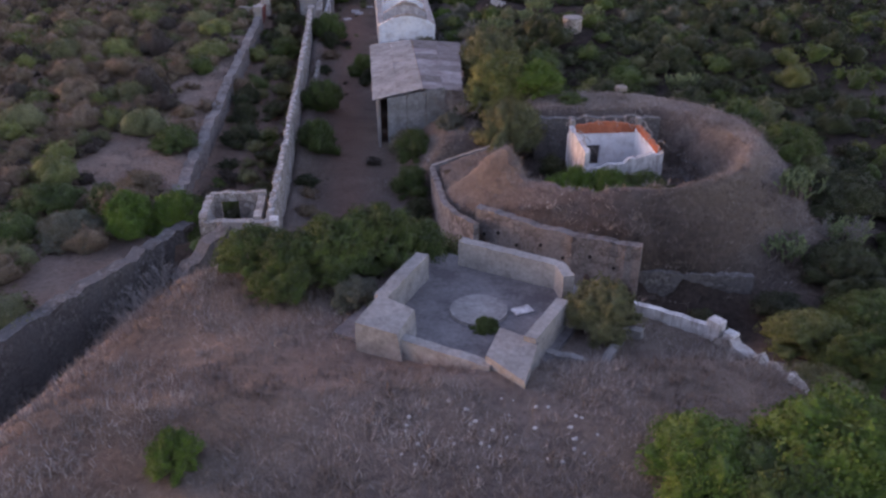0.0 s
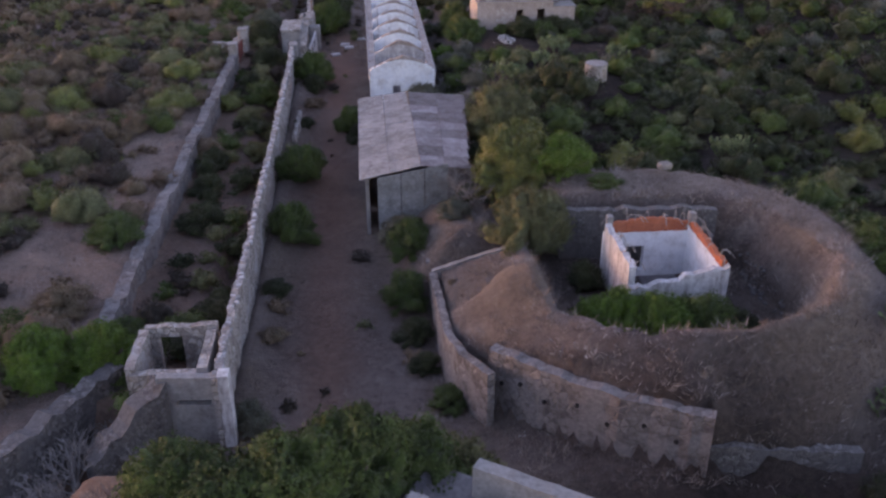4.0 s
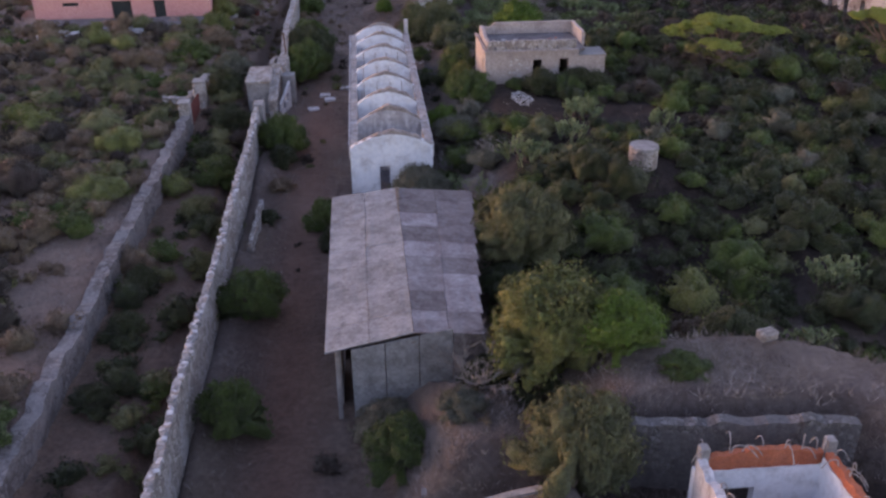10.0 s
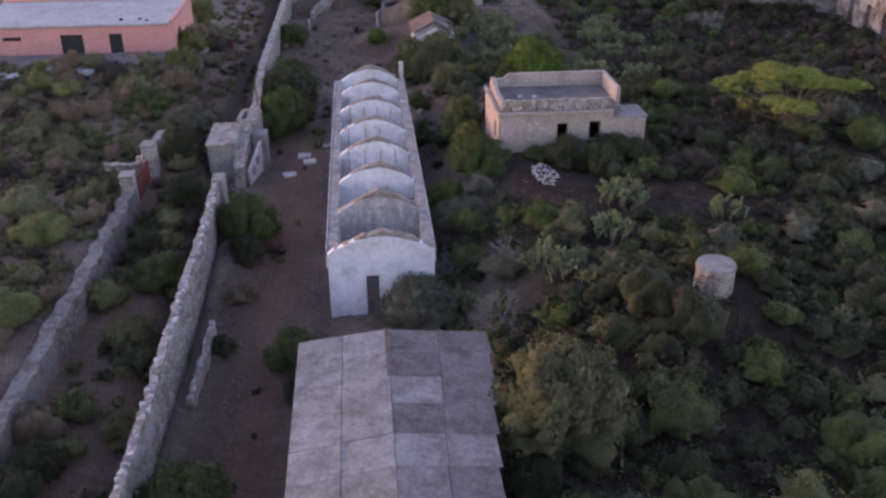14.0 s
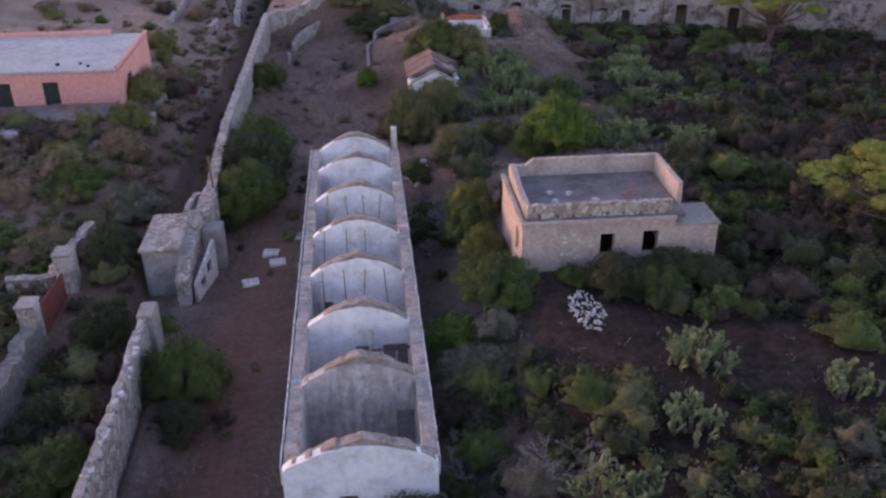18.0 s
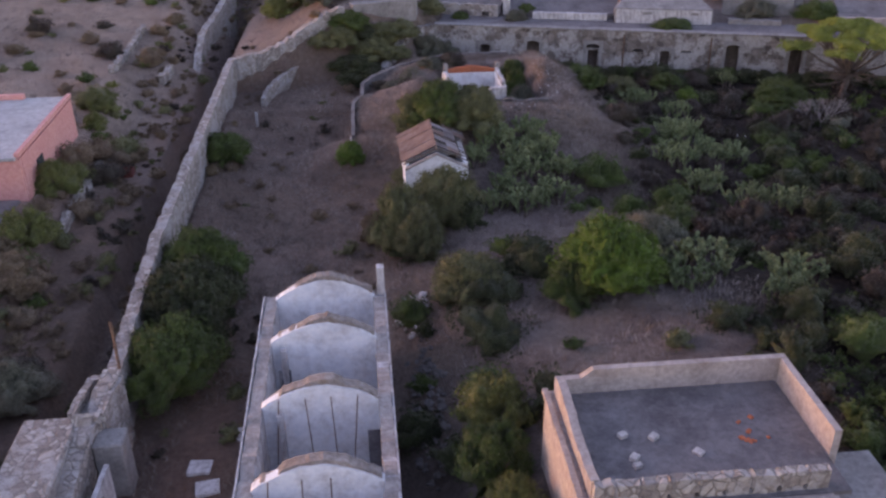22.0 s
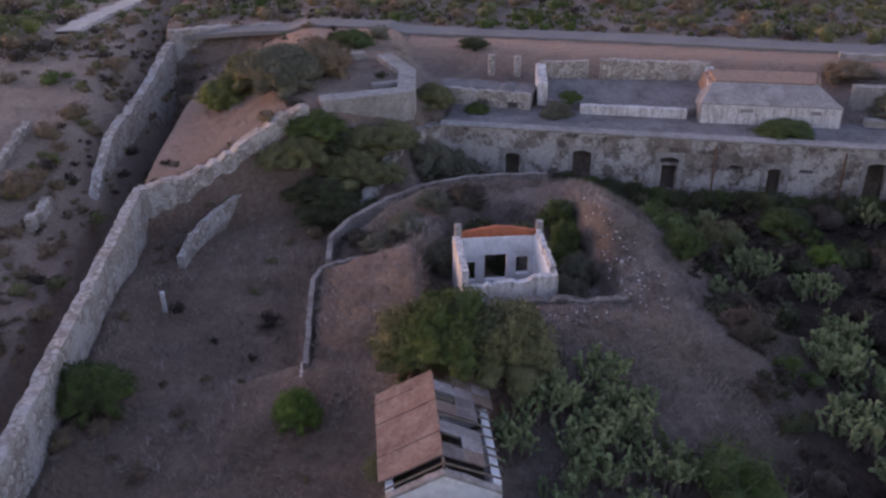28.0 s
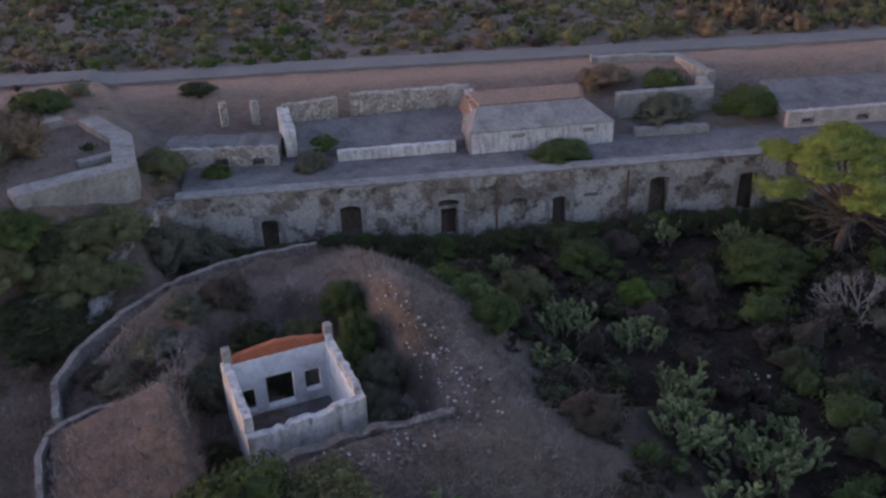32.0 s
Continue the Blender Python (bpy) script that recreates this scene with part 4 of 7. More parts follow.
for k, (px, b0) in enumerate(((3.45, 2), (1.0, 3), (1.25, 5), (1.1, 6), (3.9, 2), (4.6, 2), (2.6, 2))):
    py = BAYS[b0] - (0.45 if k < 4 else 0.7)
    wd = 0.13 if k < 4 else 0.05
    part("pillar", block(px - wd, py - wd, -1.5, px + wd, py + wd, 2.3 if k < 4 else 1.2, bevel=0.01), M_LIME, vault)
rnd = random.Random(3)
for bay in (3, 4, 5):
    for k in range(3 + bay % 2):
        px = 1.2 + k * 1.05 + rnd.uniform(-0.1, 0.1)
        part("tie_rod", rebar(((px, BAYS[bay] - 0.3, 2.9), (px + rnd.uniform(-0.3, 0.3), BAYS[bay] - 1.0, 0.2)), 0.025), M_RUST, vault)
part("tie_beam", rebar(((3.5, 98.6, 1.35), (5.4, 98.6, 1.45)), 0.05), M_RUST, vault)

# ---- flat-roofed house ----
house = thing("flat_roofed_house", (15.5, 106, 1.8), "plastered flat-roofed house with parapet and two small windows", "house")
HX0, HX1, HY0, HY1 = 11.2, 19.9, 103.0, 109.3
part("front_wall", wall_bm(((HX0, HY0 + 0.2), (HX1 - 0.9, HY0 + 0.2)), 0.4, 0.8, 5.25, ((4.0, 4.75, 3.3, 4.55, 0.0), (6.2, 7.0, 3.3, 4.6, 0.0)), seed=90, rough=0.0), M_PLASTER, house)
part("back_wall", wall_bm(((HX0, HY1 - 0.2), (HX1, HY1 - 0.2)), 0.4, 0.8, 5.25, seed=91, rough=0.0), M_PLASTER, house)
part("west_wall", wall_bm(((HX0 + 0.2, HY0 + 0.4), (HX0 + 0.2, HY1 - 0.4)), 0.4, 0.8, 5.25, ((0.6, 1.4, 3.2, 4.4, 0.0),), seed=92, rough=0.0), M_PLASTER, house)
part("east_wall", wall_bm(((HX1 - 0.2, HY0 + 1.9), (HX1 - 0.2, HY1 - 0.4)), 0.4, 0.8, 5.25, seed=93, rough=0.0), M_PLASTER, house)
part("roof", block(HX0 + 0.3, HY0 + 0.3, 5.15, HX1 - 0.3, HY1 - 0.3, 5.3, bevel=0), M_CONCRETE_D, house, "dusty flat grey roof")
part("cornice", wall_bm(((HX0 - 0.02, HY1), (HX0 - 0.02, HY0 - 0.04), (HX1 - 0.9, HY0 - 0.04)), 0.2, 5.22, 5.4, seed=94, rough=0.01), M_PLASTER, house)
part("front_parapet", wall_bm(((HX0 + 0.3, HY0 + 0.62), (HX1 - 1.0, HY0 + 0.62)), 0.32, 5.25, worn(6.05, 0.12, 1.5), tuple((0.55 + 0.86 * k, 0.71 + 0.86 * k, 5.36, 5.56, 0.03) for k in range(8)), seed=95, rough=0.03, step=0.3), M_STONE, house, "crumbling front parapet of bared stone")
part("west_parapet", wall_bm(((HX0 + 0.42, HY0 + 0.8), (HX0 + 0.42, HY1 - 0.35)), 0.3, 5.25, lambda s: 5.95 - 0.15 * math.sin(s), seed=96, rough=0.02), M_PLASTER, house)
part("back_parapet", wall_bm(((HX0 + 0.3, HY1 - 0.2), (HX1, HY1 - 0.2)), 0.25, 5.25, lambda s: 5.95 if s < 1.3 else 6.3, seed=97, rough=0.0), M_PLASTER, house)
part("east_parapet", wall_bm(((HX1 - 0.12, HY0 + 1.9), (HX1 - 0.12, HY1 - 0.35)), 0.25, 5.25, 6.3, seed=98, rough=0.0), M_PLASTER, house)
annex = part("annex", wall_bm(((HX1 - 0.9, HY0 + 0.2), (21.2, HY0 + 0.2), (21.2, 105.3), (HX1, 105.3)), 0.3, 0.8, 4.75, seed=99, rough=0.0), M_PLASTER, house, "low plastered annex")
part("annex_roof", block(HX1 - 0.95, HY0 + 0.05, 4.72, 21.42, 105.5, 4.86), M_CONCRETE, annex)
rnd = random.Random(11)
for k in range(16):
    px, pz = rnd.gauss(13.7, 0.35), rnd.uniform(2.5, 4.5)
    part("bared_stone", block(px, HY0 - 0.035, pz, px + rnd.uniform(0.12, 0.3), HY0 + 0.05, pz + rnd.uniform(0.1, 0.2), bevel=0.02), M_RUBBISH, house)
for k in range(5):
    px, py = rnd.uniform(12.6, 17.5), rnd.uniform(104.4, 106.4)
    part("lump", block(px, py, 5.28, px + rnd.uniform(0.25, 0.6), py + rnd.uniform(0.2, 0.4), 5.28 + rnd.uniform(0.1, 0.2), turn=rnd.uniform(0, 60)), M_RUBBISH,
         thing("rubble_lump", (px, py, 5.28), "pale lump of broken plaster on the flat roof", "rubble", "rubble on the roof"))

for k in range(8):
    px, py = rnd.uniform(17.0, 18.1), rnd.uniform(105.6, 107.0)
    part("lump", block(px, py, 5.28, px + rnd.uniform(0.12, 0.26), py + rnd.uniform(0.1, 0.2), 5.28 + rnd.uniform(0.05, 0.11), turn=rnd.uniform(0, 60)), M_BRICK,
         thing("brick_fragment", (px, py, 5.28), "broken piece of red brick on the flat roof", "brick", "bricks on the roof"))

# ---- round water tank ----
tank = thing("round_tank", (18.55, 82.7, 1.4), "squat round stone tank with a flat pale lid", "tank")
bm = bmesh.new()
cyl_bm(bm, (18.55, 82.7, 0.6), (18.55, 82.7, 4.4), 1.0, 0.9, 28)
part("drum", bm, M_STONE, tank, smooth_faces=False)
part("lid", cyl_bm(bmesh.new(), (18.55, 82.7, 4.4), (18.55, 82.7, 4.56), 0.95, 0.9, 28), M_CONCRETE, tank)

# ---- pink building ----
pink = thing("pink_building", (-26, 143, 1.0), "long pink-painted building with grey flat roof and dark doors", "building")
part("front_wall", wall_bm(((-36.0, 137.9), (-16.3, 137.9)), 0.35, 0.2, 4.0, ((8.7, 10.9, 0.6, 3.2, 0.0), (13.4, 14.7, 0.6, 3.2, 0.0), (3.2, 5.0, 2.7, 3.1, 0.0)), seed=100, rough=0.0), M_PINK, pink)
part("east_wall", wall_bm(((-16.45, 138.1), (-16.45, 149.5)), 0.35, 0.2, 4.0, seed=101, rough=0.0), M_PINK, pink)
part("back_wall", wall_bm(((-36.0, 149.4), (-16.6, 149.4)), 0.35, 0.2, 4.0, seed=102, rough=0.0), M_PINK, pink)
part("west_wall", wall_bm(((-35.9, 138.1), (-35.9, 149.2)), 0.35, 0.2, 4.0, seed=103, rough=0.0), M_PINK, pink)
part("roof", block(-36.3, 137.55, 3.95, -16.5, 149.7, 4.18, bevel=0.03), M_GREYROOF, pink, "pale grey flat roof")
part("roof_kerb", block(-16.55, 137.7, 4.1, -16.25, 149.7, 4.42), M_PINK, pink)
part("roof_kerb", block(-36.2, 149.3, 4.1, -19.5, 149.7, 4.55), M_PINK, pink)
part("door", block(-27.25, 137.95, 0.6, -25.15, 138.03, 3.18, bevel=0.01), M_DARKDOOR, pink, "wide dark green double door")
part("door", block(-22.55, 137.95, 0.6, -21.35, 138.03, 3.18, bevel=0.01), M_DARKDOOR, pink, "dark green single door")
part("window", block(-32.75, 137.97, 2.7, -31.05, 138.03, 3.1, bevel=0.01), M_DARKDOOR, pink)
part("platform", block(-36.0, 133.5, 0.0, -16.8, 137.7, gz(-24, 136) + 0.22, bevel=0.05), M_CONCRETE_D, pink)
for k, (x0, y0, x1, y1) in enumerate(((-27.0, 130.2, -22.4, 132.0), (-33.0, 128.0, -29.0, 130.5))):
    part("slab", block(x0, y0, gz(x0, y0) - 0.3, x1, y1, gz((x0 + x1) / 2, (y0 + y1) / 2) + 0.25), M_LIME, thing("ground_slab", (x0, y0, gz(x0, y0)), "pale concrete slab among scrub before the pink building", "slab", "pale slabs"))

# ---- tile-roofed hut ----
tile = thing("tiled_hut", (9.8, 140, -1.0), "small white hut with a collapsing tiled gable roof", "hut")
TX0, TX1, TY0, TY1, TE, TR = 7.8, 12.0, 138.3, 143.6, 2.2, 3.25
gable = lambda s: TE + (TR - TE) * (1 - abs(s / (TX1 - TX0) - 0.5) * 2) - 0.12
part("front_gable", wall_bm(((TX0, TY0 + 0.2), (TX1, TY0 + 0.2)), 0.3, -1.8, lambda s: gable(s) - 0.35, seed=110, rough=0.01, step=0.3), M_WHITE, tile)
part("wall_head", wall_bm(((TX0, TY0 + 0.2), (TX1, TY0 + 0.2)), 0.32, lambda s: gable(s) - 0.35, lambda s: gable(s) - 0.22, seed=111, rough=0.02, step=0.3), M_HEAD, tile)
part("back_gable", wall_bm(((TX0, TY1 - 0.2), (TX1, TY1 - 0.2)), 0.3, -1.8, gable, seed=112, rough=0.01, step=0.3), M_WHITE, tile)
for px in (TX0 + 0.15, TX1 - 0.15):
    part("side_wall", wall_bm(((px, TY0 + 0.35), (px, TY1 - 0.35)), 0.3, -1.8, TE - 0.1, seed=113, rough=0.01), M_WHITE, tile)
rnd = random.Random(4)
cx = (TX0 + TX1) / 2
for side in (-1, 1):
    for k in range(8):
        ya = TY0 + 0.6 + k * 0.63
        for c in range(3):
            if side > 0 and rnd.random() < (0.62 if k < 6 else 0.25):
                continue
            u0, u1 = c / 3, (c + 1) / 3
            xa, xb = cx + side * 2.35 * u0, cx + side * 2.35 * u1
            za, zb = TR - (TR - TE) * 1.1 * u0, TR - (TR - TE) * 1.1 * u1
            d = rnd.uniform(-0.02, 0.03)
            bm = bmesh.new()
            hexa(bm, ((xa, ya, za + d), (xb, ya, zb + d), (xb, ya + 0.64, zb + d), (xa, ya + 0.64, za + d), (xa, ya, za + 0.09 + d), (xb, ya, zb + 0.09 + d), (xb, ya + 0.64, zb + 0.09 + d), (xa, ya + 0.64, za + 0.09 + d)))
            bmesh.ops.recalc_face_normals(bm, faces=bm.faces)
            part("tile_patch", bm, M_TILE if side < 0 or rnd.random() < 0.3 else M_SHEET_E, tile)
for k in range(10):
    ya = TY0 + 0.3 + k * 0.55
    for side in (-1, 1):
        part("rafter", rebar(((cx, ya, TR - 0.08), (cx + side * 2.2, ya + rnd.uniform(-0.1, 0.1), TE - 0.05)), 0.045), M_WOOD, tile)
part("ridge_pole", rebar(((cx, TY0, TR - 0.08), (cx, TY1, TR - 0.05)), 0.06), M_WOOD, tile)
# floor coloured near-black for the shade under the roof
part("floor", block(TX0 + 0.2, TY0 + 0.3, -1.9, TX1 - 0.2, TY1 - 0.3, -1.2, bevel=0), M_SHADE_DEBRIS, tile)

# ---- second bank and ruin ----
ruin_b = roofless_hut("ruined_hut", 12.0, 151.5, 16.7, 156.3, 0.05, 3.45, worn(lambda s: 2.6 + 0.1 * s, 0.45, 1.6, 8.0), "roofless white hut with red brick band inside the second bank", 120,
                      ((0.5, 1.2, 0.3, 1.5, 0.0), (1.7, 2.9, 0.3, 1.9, 0.0), (3.4, 4.1, 0.6, 1.7, 0.0)), 0.5, M_LIME)
tagged(part("wall_bank_west_two", wall_bm(((4.35, 149.0), (4.4, 156.6), (4.8, 158.0), (6.6, 158.9), (11.2, 158.4)), 0.26, -2.2, lambda s: 0.4 + 0.012 * s, seed=130, rough=0.03), M_BANKWALL), "low retaining wall of the second bank with a rounded corner", "wall", kind="structure")
part("pier", block(4.1, 148.4, -2.0, 4.7, 149.6, 0.1), M_LIME, thing("wall_pier", (4.4, 149, -1.6), "short plastered pier ending the retaining wall", "pier"))
tagged(part("wall_bank_curved", wall_bm(((5.2, 158.9), (5.3, 161.4), (6.6, 163.6), (8.6, 165.5), (11.1, 167.0), (13.7, 167.9), (16.3, 168.2), (19.5, 168.0)), 0.30, -2.2, lambda s: 0.55 + 0.7 * min(1, s / 12), seed=131, rough=0.03), M_BANKWALL), "long curved retaining wall round the second bank", "wall", kind="structure")
tagged(part("wall_bank_front_two", wall_bm(((12.6, 150.1), (16.0, 150.4), (19.8, 150.0)), 0.4, -0.2, worn(2.4, 0.3, 1.0), seed=132, rough=0.08), M_STONE_D), "crumbling stone edge above the second ruin", "wall", kind="structure")
tagged(part("wall_low_curved", wall_bm(((-3.7, 162.0), (-3.3, 164.2), (-2.4, 166.4), (-1.0, 168.4), (0.4, 169.5), (2.3, 170.4)), 0.4, -2.6, worn(lambda s: -0.55 + 0.14 * s, 0.1), seed=133, rough=0.04), M_STONE), "low curved whitish path wall below the bastion", "wall", kind="structure")

# ---- bastion wall, parapets, fort front ----
tagged(part("wall_bastion", wall_bm(((-6.8, 167.4), (-4.0, 168.6), (-1.2, 169.8), (3.8, 172.0)), 0.8, -2.5, lambda s: 1.6 + 0.9 * smooth(0, 6, np.float64(s)) + 2.6 * smooth(4, 11.5, np.float64(s)), seed=140, rough=0.12), M_STONE), "thick rubble wall climbing up to the bastion", "wall", kind="structure")
par = thing("bastion_parapet", (8, 178, 4.5), "angular concrete parapet of a gun position on the bastion", "parapet")
part("front", wall_bm(((4.6, 173.3), (7.2, 173.9), (10.6, 174.7), (10.9, 179.3), (9.3, 183.6)), 1.3, 2.0, 5.15, seed=141, rough=0.02), M_CONCRETE, par)
part("back", wall_bm(((5.4, 183.4), (7.8, 184.2)), 0.7, 3.0, 5.25, seed=142, rough=0.02), M_CONCRETE, par)
part("inner", wall_bm(((8.2, 176.6), (10.5, 177.2)), 0.6, 3.0, 5.0, seed=143, rough=0.02), M_CONCRETE, par)
for p, zt, lab in ((((-10.5, 163.0), (-10.8, 176.0), (-10.1, 190.0), (-9.9, 196.6)), 2.1, "outer ditch wall of rubble masonry"), (((-9.9, 197.0), (-5.0, 198.6), (1.0, 198.5)), 4.2, "curved end wall of the bastion ditch")):
    tagged(part("wall_ditch_outer", wall_bm(p, 0.7, -4.0, worn(lambda s, zt=zt: zt - 3.4 * (1 - smooth(0, 16, np.float64(s))) * (zt < 3) + 1.1 * smooth(22, 33, np.float64(s)) * (zt < 3), 0.4, 0.3), seed=144, rough=0.08), M_STONE), lab, "wall", kind="structure")


def on_front(u, back=0.0):
    """A place u metres along the fort's front from its west end, and so far behind it."""
    dx, dy = 0.964, -0.266
    return (13.0 + dx * u - dy * back, 174.7 + dy * u + dx * back)


fort = thing("fort_front", (30, 170, -1.2), "long masonry fort front with arched doors and small windows", "fort")
dp = [((x - 13.0) * 0.964 + (y - 174.7) * -0.266) for x, y in ((18.0, 173.1), (22.8, 172.0), (28.6, 170.4), (35.4, 168.5), (41.6, 166.8), (47.4, 165.4))]
fh = []
for u, w, top in zip(dp, (1.0, 1.3, 1.25, 0.9, 1.25, 1.2), (0.75, 1.25, 1.15, 0.75, 1.55, 1.35)):
    fh.append((u - w / 2, u + w / 2, -1.4, top, 0.14))
fh[2] = (dp[2] - 0.62, dp[2] + 0.62, 0.75, 1.2, 0.16)
fh.append((dp[2] - 0.5, dp[2] + 0.5, -1.4, 0.55, 0.0))
for u0 in (dp[3] - 2.6, dp[3] + 2.0):
    fh.append((u0 - 0.45, u0 + 0.45, 0.55, 0.8, 0.0))
FZ = 2.5
part("front_wall", wall_bm((on_front(0), on_front(60)), 0.8, -2.0, FZ, fh, seed=150, rough=0.02, step=1.2), M_FACADE, fort)
part("coping", wall_bm((on_front(0, -0.03), on_front(60, -0.03)), 0.95, FZ, FZ + 0.14, seed=151, rough=0.015, step=1.0), M_CONCRETE, fort)
part("west_shoulder", wall_bm(((7.0, 166.8), (9.2, 170.6), (10.4, 172.7), (12.0, 174.4), (13.0, 174.75)), 0.8, -2.0, lambda s: 0.0 + 2.5 * smooth(0, 6.5, np.float64(s)), seed=152, rough=0.14), M_FACADE, fort)
for u, w in ((dp[2] + 3.0, 0.12), (dp[3] + 4.3, 0.12)):
    x, y = on_front(u, -0.5)
    part("downpipe", rebar(((x, y, -1.6), (x, y, 2.2)), 0.07), M_RUST, fort)
for u, zt in zip(dp, (0.75, 1.25, 1.15, 0.75, 1.55, 1.35)):
    x, y = on_front(u, 1.6)
    # no hollow here: a near-black solid paints the doorway's shade
    part("chamber", block(x - 1.2, y - 0.9, -1.9, x + 1.2, y + 0.9, 1.9, bevel=0, turn=-15.4), M_SHADE_DEBRIS, fort, "solid block painted as the shade behind the door")
    part("door_surround", wall_bm((on_front(u - 0.95, -0.41), on_front(u + 0.95, -0.41)), 0.06, -1.6, zt + 0.35, ((0.32, 1.58, -1.6, zt, 0.14),), seed=153, rough=0.0), M_CONCRETE, fort)
part("terrace_floor", wall_bm((on_front(0.2, 2.5), on_front(60, 2.5)), 4.2, 1.6, FZ - 0.02, seed=154, rough=0.0, step=3), M_CONCRETE_D, fort)



def wing_x(y):
    """Where the front of the fort's east wing stands."""
    return 58.0 + 0.088 * (y - 92.0)


wing = thing("casemate_range", (61, 123, -1.6), "long pale masonry range with a row of arched openings", "fort")
wl = math.hypot(74.0, wing_x(160) - wing_x(86))
wu = [3.0 + 4.6 * k for k in range(16)]
part("front_wall", wall_bm(((wing_x(86), 86.0), (wing_x(160), 160.0)), 0.8, -2.4, worn(3.7, 0.15, 0.3), [(u - 0.65, u + 0.65, -1.6, 1.7, 0.3) for u in wu if u < wl - 1], seed=155, rough=0.03, step=1.1), M_FACADE, wing)
part("coping", wall_bm(((wing_x(86) - 0.05, 86.0), (wing_x(160) - 0.05, 160.0)), 0.95, 3.7, 3.86, seed=156, rough=0.02, step=1.1), M_CONCRETE, wing)
part("roof", wall_bm(((wing_x(86) + 3.4, 86.0), (wing_x(160) + 3.4, 160.0)), 5.8, 1.9, 3.6, seed=157, rough=0.03, step=3.0), M_EARTH, wing, "dry earth roof over the vaults")
part("back_wall", wall_bm(((wing_x(86) + 6.6, 86.0), (wing_x(160) + 6.6, 160.0)), 0.5, -2.4, 3.8, seed=158, rough=0.03, step=3.0), M_FACADE, wing)
for k, u in enumerate(wu):
    q = 86.0 + u * 74.0 / wl
    if u < wl - 1:
        # solid fill whose dark colour replaces the shade of a deep arch
        part("chamber", block(wing_x(q) + 0.5, q - 0.95, -2.0, wing_x(q) + 2.4, q + 0.95, 1.95, bevel=0), M_SHADE_DEBRIS, wing, "solid block painted as the shade inside the arch")

room = thing("roofless_barrack", (27, 178, 2.8), "sunken roofless barrack with rubble back wall", "ruin")
part("back_wall", wall_bm(((21.3, 180.9), (25.0, 180.6)), 0.6, 2.0, 5.0, seed=160, rough=0.04), M_STONE, room)
part("back_wall", wall_bm(((25.9, 180.4), (34.0, 178.8)), 0.6, 2.0, 5.1, seed=161, rough=0.04), M_STONE, room)
part("west_wall", wall_bm(((21.3, 180.7), (20.9, 177.6)), 0.7, 2.0, lambda s: 4.9 - 0.2 * s, seed=162, rough=0.05), M_LIME, room)
part("east_wall", wall_bm(((33.9, 178.6), (33.0, 175.3)), 0.6, 2.0, lambda s: 4.9 - 0.2 * s, seed=163, rough=0.05), M_LIME, room)
part("front_wall", wall_bm(((23.4, 175.9), (30.8, 174.0)), 0.5, 1.8, 3.15, seed=164, rough=0.02), M_LIME, room)
bm = bmesh.new()
hexa(bm, ((21.2, 177.4, 2.4), (31.5, 174.2, 2.4), (33.8, 178.3, 3.2), (21.5, 180.4, 3.2), (21.2, 177.4, 3.05), (31.5, 174.2, 3.05), (33.8, 178.3, 3.75), (21.5, 180.4, 3.75)))
part("floor", bm, M_CONCRETE_D, room)
west_room = thing("low_casemate", (18, 179, 2.8), "low ruined casemate with pale broken top", "ruin")
part("body", wall_bm(((13.6, 181.0), (20.4, 178.3)), 2.4, 1.8, worn(3.6, 0.2), seed=165, rough=0.05), M_CONCRETE_D, west_room)
part("front", wall_bm(((13.3, 179.6), (19.9, 177.0)), 0.4, 1.8, worn(3.7, 0.2), ((3.0, 3.9, 2.5, 3.0, 0), (5.4, 6.2, 2.5, 3.0, 0)), seed=166, rough=0.03), M_STONE, west_room)
for k, (px, py) in enumerate(((17.6, 183.2), (19.6, 182.6))):
    part("stub", block(px, py, 3.2, px + 0.5, py + 0.5, 4.9), M_STONE, thing("broken_pillar", (px, py, 3.5), "broken stone pillar on the fort terrace", "pillar", "broken pillars"))


